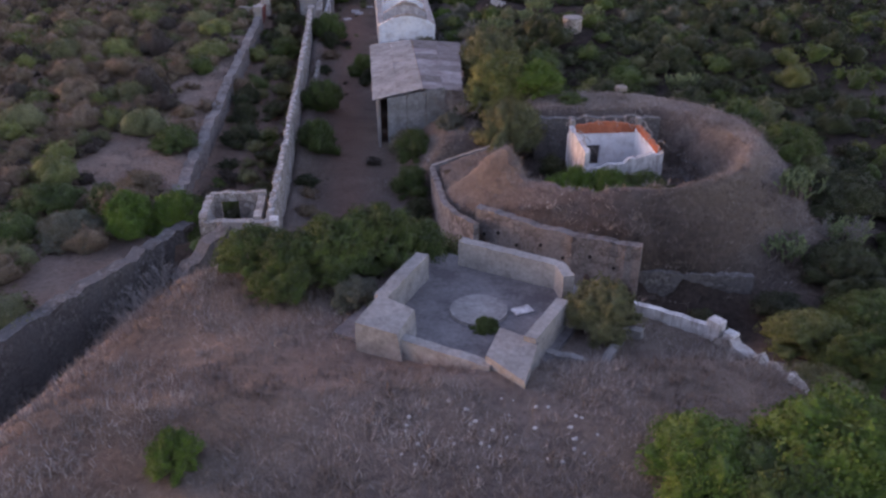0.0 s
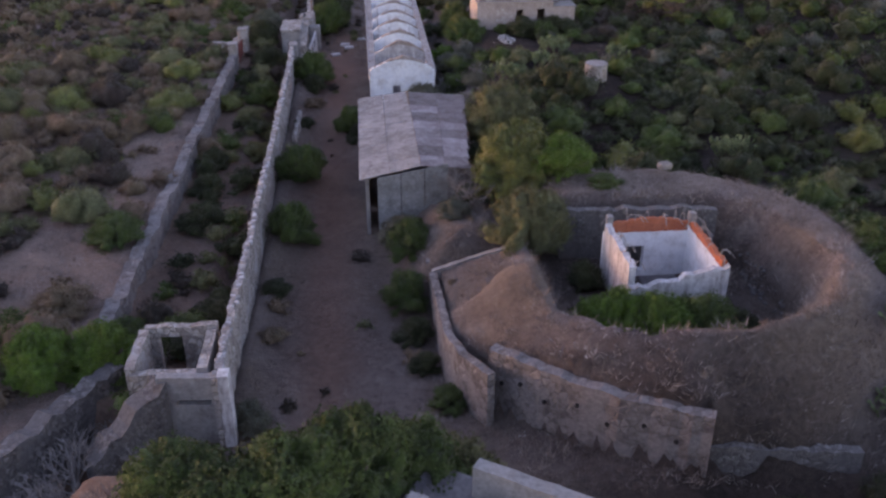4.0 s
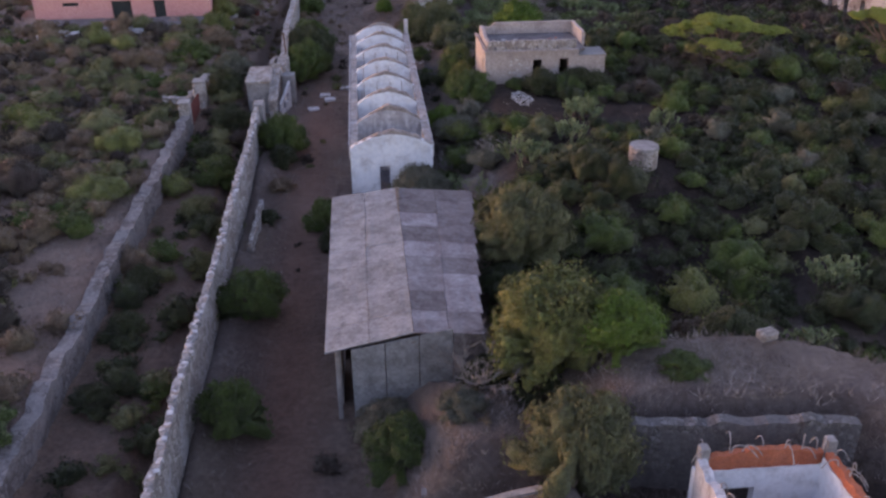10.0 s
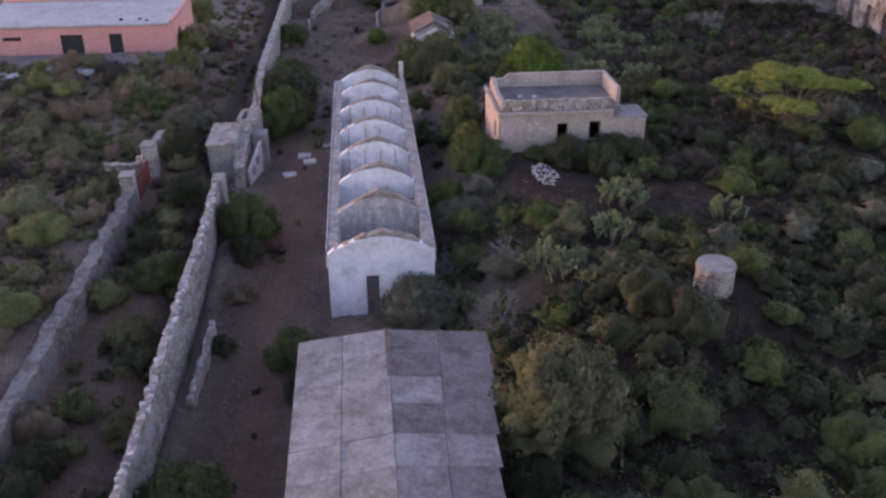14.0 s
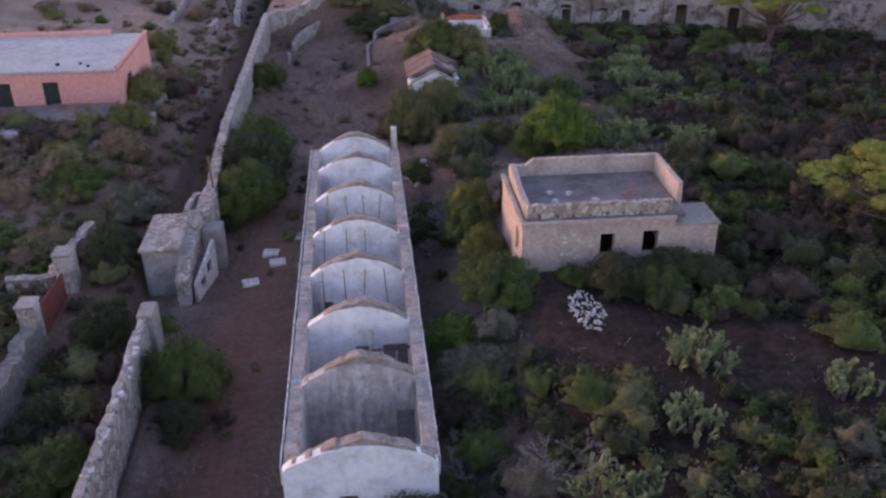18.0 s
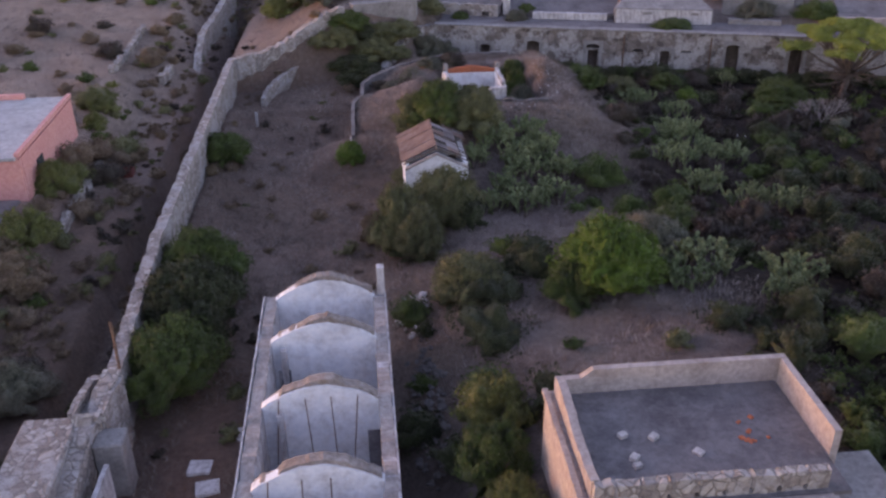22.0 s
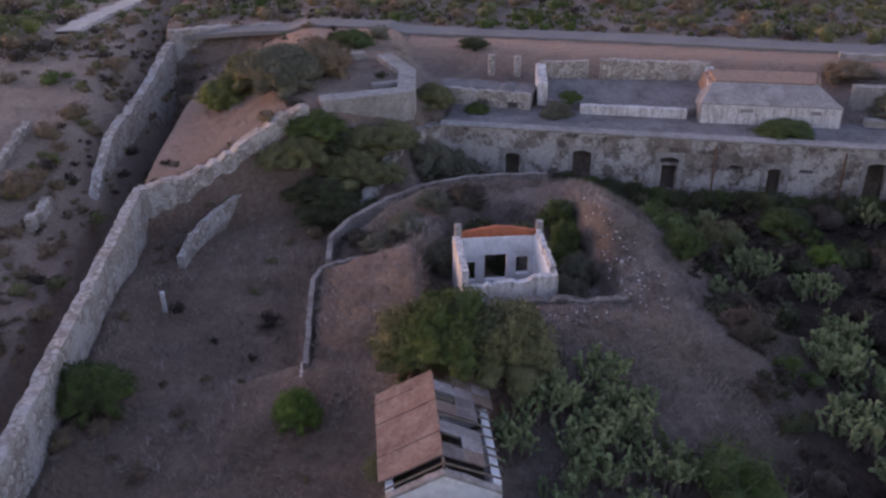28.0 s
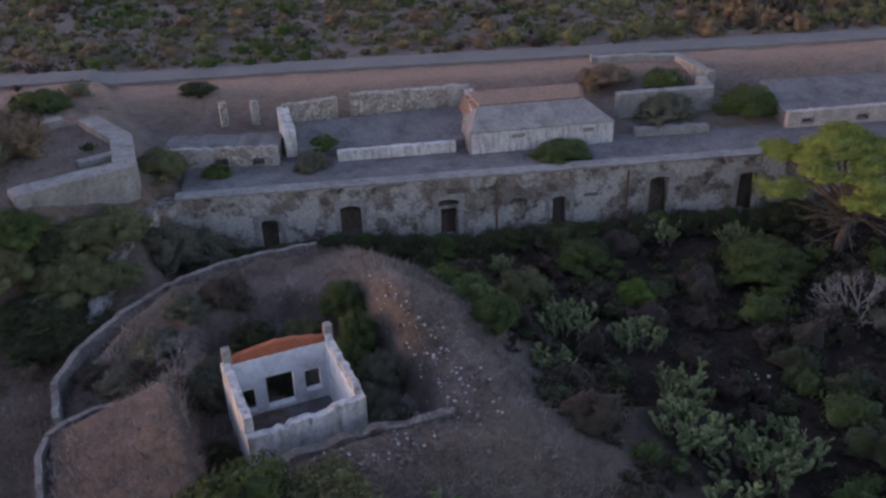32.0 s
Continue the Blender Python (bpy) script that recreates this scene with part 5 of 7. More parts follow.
def hipped(name, x0, y0, x1, y1, deep, zf, ze, zr, label, seed):
    """A magazine along the fort's line: low walls, sloping concrete roof, earth cover behind."""
    e = thing(name, ((x0 + x1) / 2, (y0 + y1) / 2, zf), label, "magazine")
    d = Vector((x1 - x0, y1 - y0)).normalized()
    n = Vector((-d.y, d.x))
    L = (Vector((x1, y1)) - Vector((x0, y0))).length
    part("front_wall", wall_bm(((x0, y0), (x1, y1)), 0.4, zf, ze, ((L * 0.28, L * 0.28 + 0.9, ze - 0.5, ze - 0.2, 0), (L * 0.78, L * 0.78 + 0.8, ze - 0.5, ze - 0.2, 0)), seed=seed, rough=0.01), M_LIME, e)
    a, b = Vector((x0, y0)) - n * 0.15 - d * 0.1, Vector((x1, y1)) - n * 0.15 + d * 0.1
    c, g = b + n * deep * 0.42 - d * 1.3, a + n * deep * 0.42 + d * 1.0
    c2, g2 = b + n * deep + d * 0.2, a + n * deep - d * 0.2
    bm = bmesh.new()
    hexa(bm, ((*a, zf), (*b, zf), (*c2, zf), (*g2, zf), (*a, ze + 0.1), (*b, ze + 0.1), (*c, zr), (*g, zr)))
    part("roof", bm, M_CONCRETE, e, "sloping grey concrete roof")
    bm = bmesh.new()
    hexa(bm, ((*g, zf), (*c, zf), (*c2, zf), (*g2, zf), (*g, zr + 0.02), (*c, zr + 0.02), (*(c2 - d * 0.7 - n * 0.5), zr + 0.15), (*(g2 + d * 0.9 - n * 0.5), zr + 0.15)))
    bmesh.ops.bevel(bm, geom=bm.edges[:], offset=0.25, segments=2, affect="EDGES")
    part("earth_cover", bm, M_EARTH, e, "reddish earth over the vault")
    return e


hipped("powder_magazine", 31.5, 173.1, 40.7, 170.9, 6.0, 2.2, 3.85, 4.75, "magazine with sloping concrete roof under reddish earth", 170)
par2 = thing("gun_position", (47, 177, 3.5), "overgrown concrete gun position on the fort terrace", "parapet")
part("front", wall_bm(((43.0, 173.9), (49.6, 172.3), (50.4, 174.4)), 0.7, 2.2, 4.5, seed=171, rough=0.02), M_CONCRETE, par2)
part("side", wall_bm(((51.6, 174.6), (52.2, 179.6), (46.0, 182.0)), 0.7, 2.6, 4.6, seed=172, rough=0.04), M_CONCRETE, par2)
part("sill", wall_bm(((42.6, 171.0), (47.5, 169.6)), 0.6, 1.8, 3.0, seed=173, rough=0.03), M_CONCRETE, par2)
cas = thing("low_casemate", (57, 168, 2.4), "low ruined casemate with slit windows on the terrace", "ruin")
part("front", wall_bm(((52.6, 167.8), (62.0, 165.2)), 0.5, 1.8, 3.6, ((1, 1.9, 2.7, 3.1, 0), (5, 5.9, 2.7, 3.1, 0)), seed=174, rough=0.03), M_PLASTER, cas)
bm = bmesh.new()
hexa(bm, ((52.6, 168.0, 1.8), (62.0, 165.4, 1.8), (63.5, 170.5, 1.8), (54.0, 173.0, 1.8), (52.6, 168.0, 3.5), (62.0, 165.4, 3.5), (63.0, 170.0, 4.2), (54.2, 172.4, 4.2)))
part("roof", bm, M_CONCRETE_D, cas)

# ---- road behind the fort ----
ROAD = [(-10.0, 198.6), (3.9, 196.4), (25.4, 190.9), (45.0, 185.0), (68.0, 178.2), (110.0, 166.0)]
bm = bmesh.new()
prev = None
for (ax, ay), (bx, by) in zip(ROAD, ROAD[1:]):
    d = Vector((bx - ax, by - ay)).normalized()
    n = Vector((-d.y, d.x)) * 1.3
    k = 24
    for i in range(k + (bx == ROAD[-1][0])):
        q = i / k
        px, py = ax + (bx - ax) * q, ay + (by - ay) * q
        z = gz(px, py) + 0.22
        row = [bm.verts.new((px - n.x, py - n.y, z - 0.4)), bm.verts.new((px - n.x, py - n.y, z)), bm.verts.new((px + n.x, py + n.y, z)), bm.verts.new((px + n.x, py + n.y, z - 0.4))]
        if prev:
            for j in range(3):
                bm.faces.new((prev[j], row[j], row[j + 1], prev[j + 1]))
        prev = row
tagged(part("road", bm, M_ROAD), "narrow grey road behind the fort", "road", kind="structure")


# ---- plants ----
def blades_mesh(name, v, material):
    """A mesh of loose three-cornered leaf blades."""
    n = len(v) // 3
    me = bpy.data.meshes.new(name)
    me.vertices.add(len(v))
    me.vertices.foreach_set("co", np.ascontiguousarray(v, dtype=np.float32).ravel())
    me.loops.add(3 * n)
    me.loops.foreach_set("vertex_index", np.arange(3 * n, dtype=np.int32))
    me.polygons.add(n)
    me.polygons.foreach_set("loop_start", np.arange(0, 3 * n, 3, dtype=np.int32))
    me.update()
    me.materials.append(material)
    return me


def leaf_mesh(name, soup, cores, material):
    """Loose leaf blades over the closed, lumpy bodies of the crowns."""
    n = len(soup) // 3
    vs, fs, base = [soup], [np.arange(3 * n, dtype=np.int32)], 3 * n
    for v, f in cores:
        vs.append(v)
        fs.append((f + base).ravel().astype(np.int32))
        base += len(v)
    v, f = np.concatenate(vs), np.concatenate(fs)
    k = len(f) // 3
    me = bpy.data.meshes.new(name)
    me.vertices.add(len(v))
    me.vertices.foreach_set("co", np.ascontiguousarray(v, dtype=np.float32).ravel())
    me.loops.add(3 * k)
    me.loops.foreach_set("vertex_index", f)
    me.polygons.add(k)
    me.polygons.foreach_set("loop_start", np.arange(0, 3 * k, 3, dtype=np.int32))
    flags = np.zeros(k, bool)
    flags[n:] = True
    me.polygons.foreach_set("use_smooth", flags)
    me.update()
    me.materials.append(material)
    return me


def crown_body(rng, c, lr, R, H, na, nb, fill=0.9):
    """The closed body of a crown: the outer hull of its lobes, seen from its middle."""
    o = np.array([0, 0, 0.15 * H])
    az = (np.arange(na)[None, :] + 0.5 * (np.arange(nb)[:, None] % 2)) * 2 * np.pi / na
    el = (np.linspace(-0.25, 1.35, nb))[:, None] + 0 * az
    d = np.stack([np.cos(az) * np.cos(el), np.sin(az) * np.cos(el), np.sin(el)], -1).reshape(-1, 3)
    d = np.concatenate([d, [[0, 0, 1.0]]])
    q = c - o
    b = d @ q.T
    disc = b * b - (q * q).sum(1)[None] + (lr * lr)[None]
    t = np.where(disc > 0, b + np.sqrt(np.maximum(disc, 0)), 0).max(1)
    t = np.maximum(t, 0.45 / np.sqrt((d[:, 0] ** 2 + d[:, 1] ** 2) / R ** 2 + d[:, 2] ** 2 / (0.85 * H) ** 2))
    v = o + d * (t * fill * rng.uniform(0.84, 1.12, len(t)))[:, None]
    i, j = np.meshgrid(np.arange(nb - 1), np.arange(na), indexing="ij")
    a, e = (i * na + j).ravel(), (i * na + (j + 1) % na).ravel()
    f = np.concatenate([np.stack([a, e, e + na], 1), np.stack([a, e + na, a + na], 1)])
    top = (nb - 1) * na + np.arange(na)
    f = np.concatenate([f, np.stack([top, (nb - 1) * na + (np.arange(na) + 1) % na, np.full(na, nb * na)], 1)])
    return v, f


def unit(v):
    return v / np.maximum(np.linalg.norm(v, axis=-1, keepdims=True), 1e-9)


def leaf_blades(rng, pos, nrm, size, ratio=0.8, wild=0.42):
    """Leaf blades at the places pos, facing roughly along nrm."""
    n = unit(nrm + rng.normal(0, wild, nrm.shape))
    t = unit(np.cross(n, rng.normal(0, 1, n.shape)))
    b = np.cross(n, t)
    s = size * rng.uniform(0.6, 1.35, (len(pos), 1))
    a, c = t * s, b * s * ratio
    return np.stack([pos - a * 0.85 - c * 0.7, pos + a * 0.85 - c * 0.7, pos + c * 1.35], 1).reshape(-1, 3)


def crown_lobes(rng, R, H, k, base=0.0, low=0.10, high=0.20):
    """Middles and radii of the puffs that make up an uneven dome."""
    ang = rng.uniform(0, 2 * np.pi, k)
    edge = R * (0.80 + 0.10 * np.sin(2 * ang + rng.uniform(0, 6)) + 0.08 * np.sin(5 * ang + rng.uniform(0, 6)))
    rad = np.sqrt(rng.uniform(0, 1, k)) * edge
    hz = base + (H - base) * np.sqrt(np.clip(1 - (rad / edge) ** 2, 0.02, 1)) * rng.uniform(0.70, 0.94, k)
    lr = R * rng.uniform(low, high, k)
    return np.stack([np.cos(ang) * rad, np.sin(ang) * rad, hz], 1), lr


def leaf_places(rng, c, lr, leaves, flat=False):
    """Places and outward directions of leaves over the puffs."""
    pick = rng.choice(len(lr), leaves, p=lr ** 2 / (lr ** 2).sum())
    d = rng.normal(0, 1, (leaves, 3))
    d[:, 2] = np.abs(d[:, 2]) * 0.9 - 0.25
    d = unit(d)
    depth = 1.04 - 0.30 * rng.uniform(0, 1, (leaves, 1)) ** 2.2
    p = c[pick] + d * lr[pick][:, None] * depth * np.array([1, 1, 0.5 if flat else 0.9])
    p[:, 2] = np.maximum(p[:, 2], 0.02)
    return p, d


BUSH = {}


def bush_parts(kind, variant, tall, big=False):
    """Shared meshes of one shrub: crown and stems, two metres in radius; big ones have more and finer leaves."""
    key = (kind, variant, tall, big)
    if key in BUSH:
        return BUSH[key]
    rng = np.random.default_rng(abs(hash((len(kind), ord(kind[0]), ord(kind[1]), variant, tall))) % 10000)
    fine = 0.043 if big else 0.058
    c, lr = crown_lobes(rng, 2.0, 2.2, 95 if big else 60, 0.3 if tall else 0.0, 0.11 if big else 0.13, 0.20 if big else 0.24)
    p, d = leaf_places(rng, c, lr, 6600 if big else 3400)
    body = crown_body(rng, c, lr, 1.7, 2.1, 52 if big else 36, 17 if big else 12, 0.86)
    crown = leaf_mesh("crown", leaf_blades(rng, p, d, fine), [body], LEAF[kind])
    bm = bmesh.new()
    for i in range(7):
        a, r = rng.uniform(0, 6.28), rng.uniform(0.5, 1.3)
        mid = (math.cos(a) * r * 0.35, math.sin(a) * r * 0.35, 0.6)
        cyl_bm(bm, (math.cos(a) * 0.08, math.sin(a) * 0.08, -0.3), mid, 0.09, 0.06, 6)
        cyl_bm(bm, mid, (math.cos(a) * r, math.sin(a) * r, 1.5), 0.06, 0.02, 5)
    stems = bpy.data.meshes.new("stem")
    bm.to_mesh(stems)
    bm.free()
    stems.materials.append(M_BARK)
    BUSH[key] = crown, stems
    return BUSH[key]


NB = [0]


def shrub(x, y, r, h, kind, label, group="", name="shrub", category="shrub", sink=0.1):
    NB[0] += 1
    crown, stems = bush_parts(kind, NB[0] % 3, h > 3.0, r > 1.85)
    e = new(name)
    rr = random.Random(NB[0])
    e.matrix_basis = pose(x, y, gz(x, y) - sink, 0, 0, rr.uniform(0, 360)) @ Matrix.Diagonal((r / 1.65, r / 1.65 * rr.uniform(0.9, 1.1), h / 2.0, 1))
    tagged(e, label, category, group)
    for nm, me in (("crown", crown), ("stem", stems)):
        o = new(nm, me)
        o.parent = e
    return e


# shrubs on the mound and by the gun court
for x, y, r, h, k in ((-6.6, 34.4, 1.9, 2.3, "green"), (-5.0, 33.0, 2.0, 2.4, "green"), (-3.2, 33.6, 2.2, 2.7, "green"), (-1.2, 34.8, 2.2, 2.9, "green"), (0.9, 35.6, 1.7, 2.7, "green"), (2.4, 36.2, 1.5, 2.8, "olive"),
                      (-2.2, 30.9, 1.1, 1.2, "grey"), (7.7, 27.9, 1.5, 2.2, "olive"), (-8.0, 20.9, 0.9, 1.4, "bright"), (8.6, 18.4, 2.2, 1.8, "bright"), (12.8, 18.4, 3.0, 2.7, "bright"), (10.4, 17.0, 2.0, 2.0, "green"), (2.95, 28.0, 0.55, 0.75, "green")):
    shrub(x, y, r, h, k, {"olive": "dense olive-tinted shrub beside the concrete gun court", "green": "dense green shrub behind the gun court wall", "grey": "greyish half-bare shrub by the court corner", "bright": "rounded bright green shrub on the grassy mound"}[k], "shrubs on the mound")
for x, y, r, h, k in ((20.6, 34.4, 2.2, 1.9, "yellow"), (22.3, 31.7, 2.2, 2.4, "green"), (24.6, 36.0, 2.4, 2.2, "green"), (19.0, 29.6, 2.0, 1.8, "olive"), (25.6, 40.6, 2.6, 2.4, "dark"), (27.8, 47.0, 3.0, 2.6, "dark"), (26.8, 52.5, 2.2, 2.2, "green"), (29.5, 57.5, 2.6, 2.3, "green"), (-16.6, 36.8, 1.8, 2.4, "dark"), (-14.3, 40.3, 1.7, 2.6, "dark"), (-18.4, 33.4, 1.8, 2.0, "dark"), (21.0, 38.2, 1.6, 1.2, "dark"), (16.8, 38.2, 1.3, 0.9, "dark"), (13.0, 37.8, 1.1, 0.8, "dark")):
    shrub(x, y, r, h, k, {"yellow": "yellowing shrub below the mound", "green": "green shrub in the thicket beside the bank", "olive": "olive shrub on the mound's flank", "dark": "dark shrub in the shaded ditch"}[k], "shrubs beside the bank")
# west ditch and store
for x, y, r, h, k in ((-16.3, 48.7, 2.0, 2.6, "bright"), (-13.7, 49.6, 2.0, 2.9, "bright"), (-13.4, 52.6, 1.6, 1.8, "green"), (-18.2, 51.5, 1.8, 2.0, "green"), (-19.5, 47.5, 2.0, 2.0, "grey"), (-22.0, 52.0, 2.2, 2.0, "green"), (-16.2, 63.4, 1.9, 1.7, "green"), (-17.0, 55.0, 1.6, 1.4, "brown")):
    shrub(x, y, r, h, k, {"bright": "bright green leafy shrub beside the roofless store", "green": "green shrub near the terrace wall", "grey": "grey-green shrub by the ditch", "brown": "brownish dry shrub on the terrace"}[k], "shrubs by the terrace")
# along the long wall
for x, y, r, h, k in ((-5.5, 74.3, 1.8, 2.6, "green"), (-5.4, 64.6, 1.6, 2.6, "green"), (-5.6, 100.0, 2.0, 3.0, "green"), (-5.5, 97.0, 1.3, 1.7, "dark"), (-6.0, 57.6, 0.9, 0.8, "dark"), (-5.8, 87.0, 0.9, 0.8, "dark"), (-5.2, 92.0, 1.1, 0.9, "brown"), (-4.5, 120.0, 2.6, 3.6, "green"), (-4.4, 125.0, 3.0, 4.0, "dark"), (-4.6, 130.0, 2.5, 3.4, "green"), (-4.0, 122.4, 2.2, 3.0, "dark"), (-4.2, 127.6, 2.2, 3.0, "dark"), (-5.4, 148.6, 1.9, 2.2, "green"), (-5.9, 52.5, 0.8, 0.7, "brown"), (-6.2, 45.6, 1.0, 1.3, "grey")):
    shrub(x, y, r, h, k, {"dark": "dark green shrub leaning on the long wall", "green": "large dense shrub against the enclosure wall", "brown": "dry brownish shrub at the wall foot", "grey": "grey-green shrub at the wall end"}[k], "shrubs along the wall")
for x, y, r, h, k in ((-12.2, 73.3, 1.2, 1.5, "dark"), (-12.3, 66.9, 1.1, 1.4, "dark"), (-12.3, 78.2, 1.0, 1.7, "dark"), (-9.6, 68.0, 0.9, 0.8, "green"), (-9.4, 56.0, 1.5, 1.3, "dark"), (-10.6, 53.4, 1.6, 1.5, "green"), (-9.4, 81.0, 1.2, 1.4, "olive"), (-10.4, 88.0, 1.5, 1.8, "olive"), (-10.0, 94.5, 1.7, 2.0, "green"), (-11.6, 98.5, 1.5, 1.7, "dark"), (-10.2, 104.5, 1.7, 2.2, "dark"), (-11.4, 112.0, 1.9, 2.5, "dark"), (-11.6, 118.0, 2.0, 2.4, "grey"), (-15.6, 113.5, 1.6, 1.4, "olive"), (-16.0, 121.0, 2.0, 2.0, "green"), (-15.0, 133.0, 1.7, 2.3, "yellow"), (-15.2, 140.0, 1.5, 2.0, "yellow"), (-14.4, 128.0, 1.8, 2.1, "brown"), (-16.2, 106.5, 1.4, 1.2, "dark")):
    shrub(x, y, r, h, k, {"dark": "rounded dark shrub below the terrace wall", "green": "green shrub between the two walls", "olive": "olive shrub between the two walls", "grey": "grey-green shrub by the gate ruin", "yellow": "yellow-flowered shrub near the pink building", "brown": "brown dry shrub near the pink building"}[k], "shrubs between the walls")
for x, y, r, h, k in ((-16.8, 156.7, 1.3, 1.3, "yellow"), (-15.6, 155.8, 1.0, 1.0, "yellow"), (-16.5, 158.0, 1.1, 1.1, "yellow"), (-15.7, 152.0, 1.0, 1.2, "yellow"), (-14.9, 169.0, 1.2, 1.1, "yellow")):
    shrub(x, y, r, h, k, "low shrub in yellow flower beside a field wall", "yellow-flowered shrubs")
# trees and shrubs beside the shed and the bank
for x, y, r, h, k in ((8.9, 63.8, 3.0, 4.5, "yellow"), (11.5, 62.2, 1.8, 2.5, "bright"), (8.7, 57.4, 2.4, 3.8, "olive"), (9.6, 75.2, 3.0, 4.3, "olive"), (9.0, 70.0, 1.8, 3.0, "green"), (13.6, 60.4, 1.0, 0.7, "green")):
    shrub(x, y, r, h, k, {"yellow": "rounded yellow-green small tree by the shed", "bright": "bright green shrub on the bank's end", "olive": "olive-toned small tree with lumpy crown", "green": "green shrub beside the shed"}[k], "small trees by the shed", "small_tree" if h > 3.5 else "shrub", "tree" if h > 3.5 else "shrub")
for x, y, r, h, k in ((11.2, 48.6, 1.9, 2.8, "bright"), (13.3, 47.5, 1.9, 3.0, "bright"), (15.6, 47.6, 1.9, 2.7, "green"), (17.6, 48.0, 1.2, 1.6, "dark"), (10.6, 49.6, 1.3, 1.8, "green"), (11.2, 54.0, 1.1, 1.6, "dark"), (1.5, 62.9, 1.7, 1.6, "grey"), (2.0, 60.6, 1.6, 2.0, "green"), (1.4, 55.8, 1.4, 2.0, "green"), (1.7, 52.6, 1.1, 1.3, "dark"), (2.0, 49.6, 0.9, 1.0, "dark"), (3.0, 46.6, 1.0, 1.0, "green"), (4.6, 61.0, 1.0, 1.0, "grey"), (5.9, 63.2, 1.2, 1.4, "dark"), (-1.7, 84.8, 1.3, 2.2, "green"), (-1.1, 82.8, 1.0, 1.4, "dark")):
    shrub(x, y, r, h, k, {"bright": "bright green shrub filling the pit", "green": "green shrub at the foot of the bank", "dark": "dark shrub in the shade of the bank", "grey": "soft grey-green shrub beside the track"}[k], "shrubs round the bank")
# round the vaulted building and the house
for x, y, r, h, k in ((4.7, 87.9, 2.2, 3.0, "grey"), (10.0, 112.6, 1.7, 2.6, "yellow"), (9.4, 109.6, 1.6, 2.6, "green"), (9.7, 106.8, 1.3, 2.2, "yellow"), (9.9, 102.2, 2.2, 2.6, "green"), (7.7, 100.4, 1.7, 1.9, "bright"), (8.3, 97.2, 1.9, 1.8, "grey"), (10.2, 123.6, 2.0, 2.5, "olive"), (7.2, 132.6, 1.9, 4.3, "olive"), (10.1, 135.2, 2.0, 3.7, "olive"), (8.3, 130.6, 1.5, 3.3, "olive"), (7.4, 136.6, 0.9, 2.3, "olive"), (8.6, 136.9, 0.9, 2.5, "green"), (5.6, 134.6, 1.0, 2.2, "brown"), (17.2, 122.4, 2.9, 3.6, "bright"), (15.2, 121.6, 1.6, 2.0, "green"), (15.6, 101.4, 1.7, 2.0, "dark"), (17.6, 100.9, 1.7, 1.7, "green"), (18.6, 101.6, 1.5, 2.0, "dark"), (20.4, 101.4, 1.5, 1.7, "dark"), (13.6, 101.9, 0.9, 0.9, "green"), (17.9, 110.8, 1.2, 1.2, "yellow")):
    shrub(x, y, r, h, k, {"grey": "feathery grey-green shrub in front of the vaulted building", "yellow": "yellow-green shrub beside the flat-roofed house", "green": "dense green shrub beside the flat-roofed house", "bright": "bright green spreading shrub", "olive": "tall olive-brown shrub in the dry grass", "brown": "dry brownish shrub in the meadow", "dark": "dark shrub against the house wall"}[k], "shrubs round the house")
# the dark pair at y 157.5 is added behind the hut's openings to blacken them
for x, y, r, h, k in ((21.0, 127.4, 2.6, 2.4, "grey"), (8.0, 142.6, 1.0, 1.0, "olive"), (9.2, 147.4, 1.9, 2.9, "olive"), (11.0, 146.4, 2.5, 3.3, "green"), (13.2, 145.8, 2.4, 3.0, "olive"), (10.9, 124.6, 1.6, 1.7, "olive"), (4.1, 146.0, 1.1, 1.5, "bright"), (18.6, 158.4, 1.2, 2.2, "green"), (14.1, 160.6, 1.2, 1.5, "dark"), (18.6, 155.4, 1.1, 1.9, "grey"), (18.2, 153.0, 0.9, 1.5, "grey"), (11.3, 157.6, 1.0, 1.6, "grey"), (13.2, 157.5, 0.9, 1.9, "dark"), (15.0, 157.6, 0.9, 2.0, "dark"), (12.0, 159.4, 1.0, 1.3, "grey"), (8.2, 160.4, 1.2, 1.0, "grey"), (9.9, 161.8, 1.3, 1.2, "grey"), (6.9, 161.6, 0.9, 0.7, "umber"), (11.6, 163.4, 1.2, 1.1, "grey"), (9.4, 159.6, 1.0, 1.1, "umber"), (13.6, 163.6, 1.3, 1.2, "umber"), (18.9, 161.2, 1.2, 1.5, "green"), (17.8, 156.8, 1.0, 1.7, "green"), (17.6, 154.2, 0.8, 1.4, "grey"), (11.0, 153.4, 0.8, 1.2, "dark"), (17.6, 152.2, 0.8, 1.1, "green"), (16.4, 160.4, 1.1, 1.3, "olive")):
    shrub(x, y, r, h, k, {"grey": "grey shrub in the dry grass", "olive": "large olive shrub before the second ruin", "dark": "dark shrub by the second ruin", "bright": "small bright green shrub near the tiled hut", "umber": "dry dark brown shrub inside the second bank", "green": "green shrub inside the second bank"}[k], "shrubs near the second ruin")
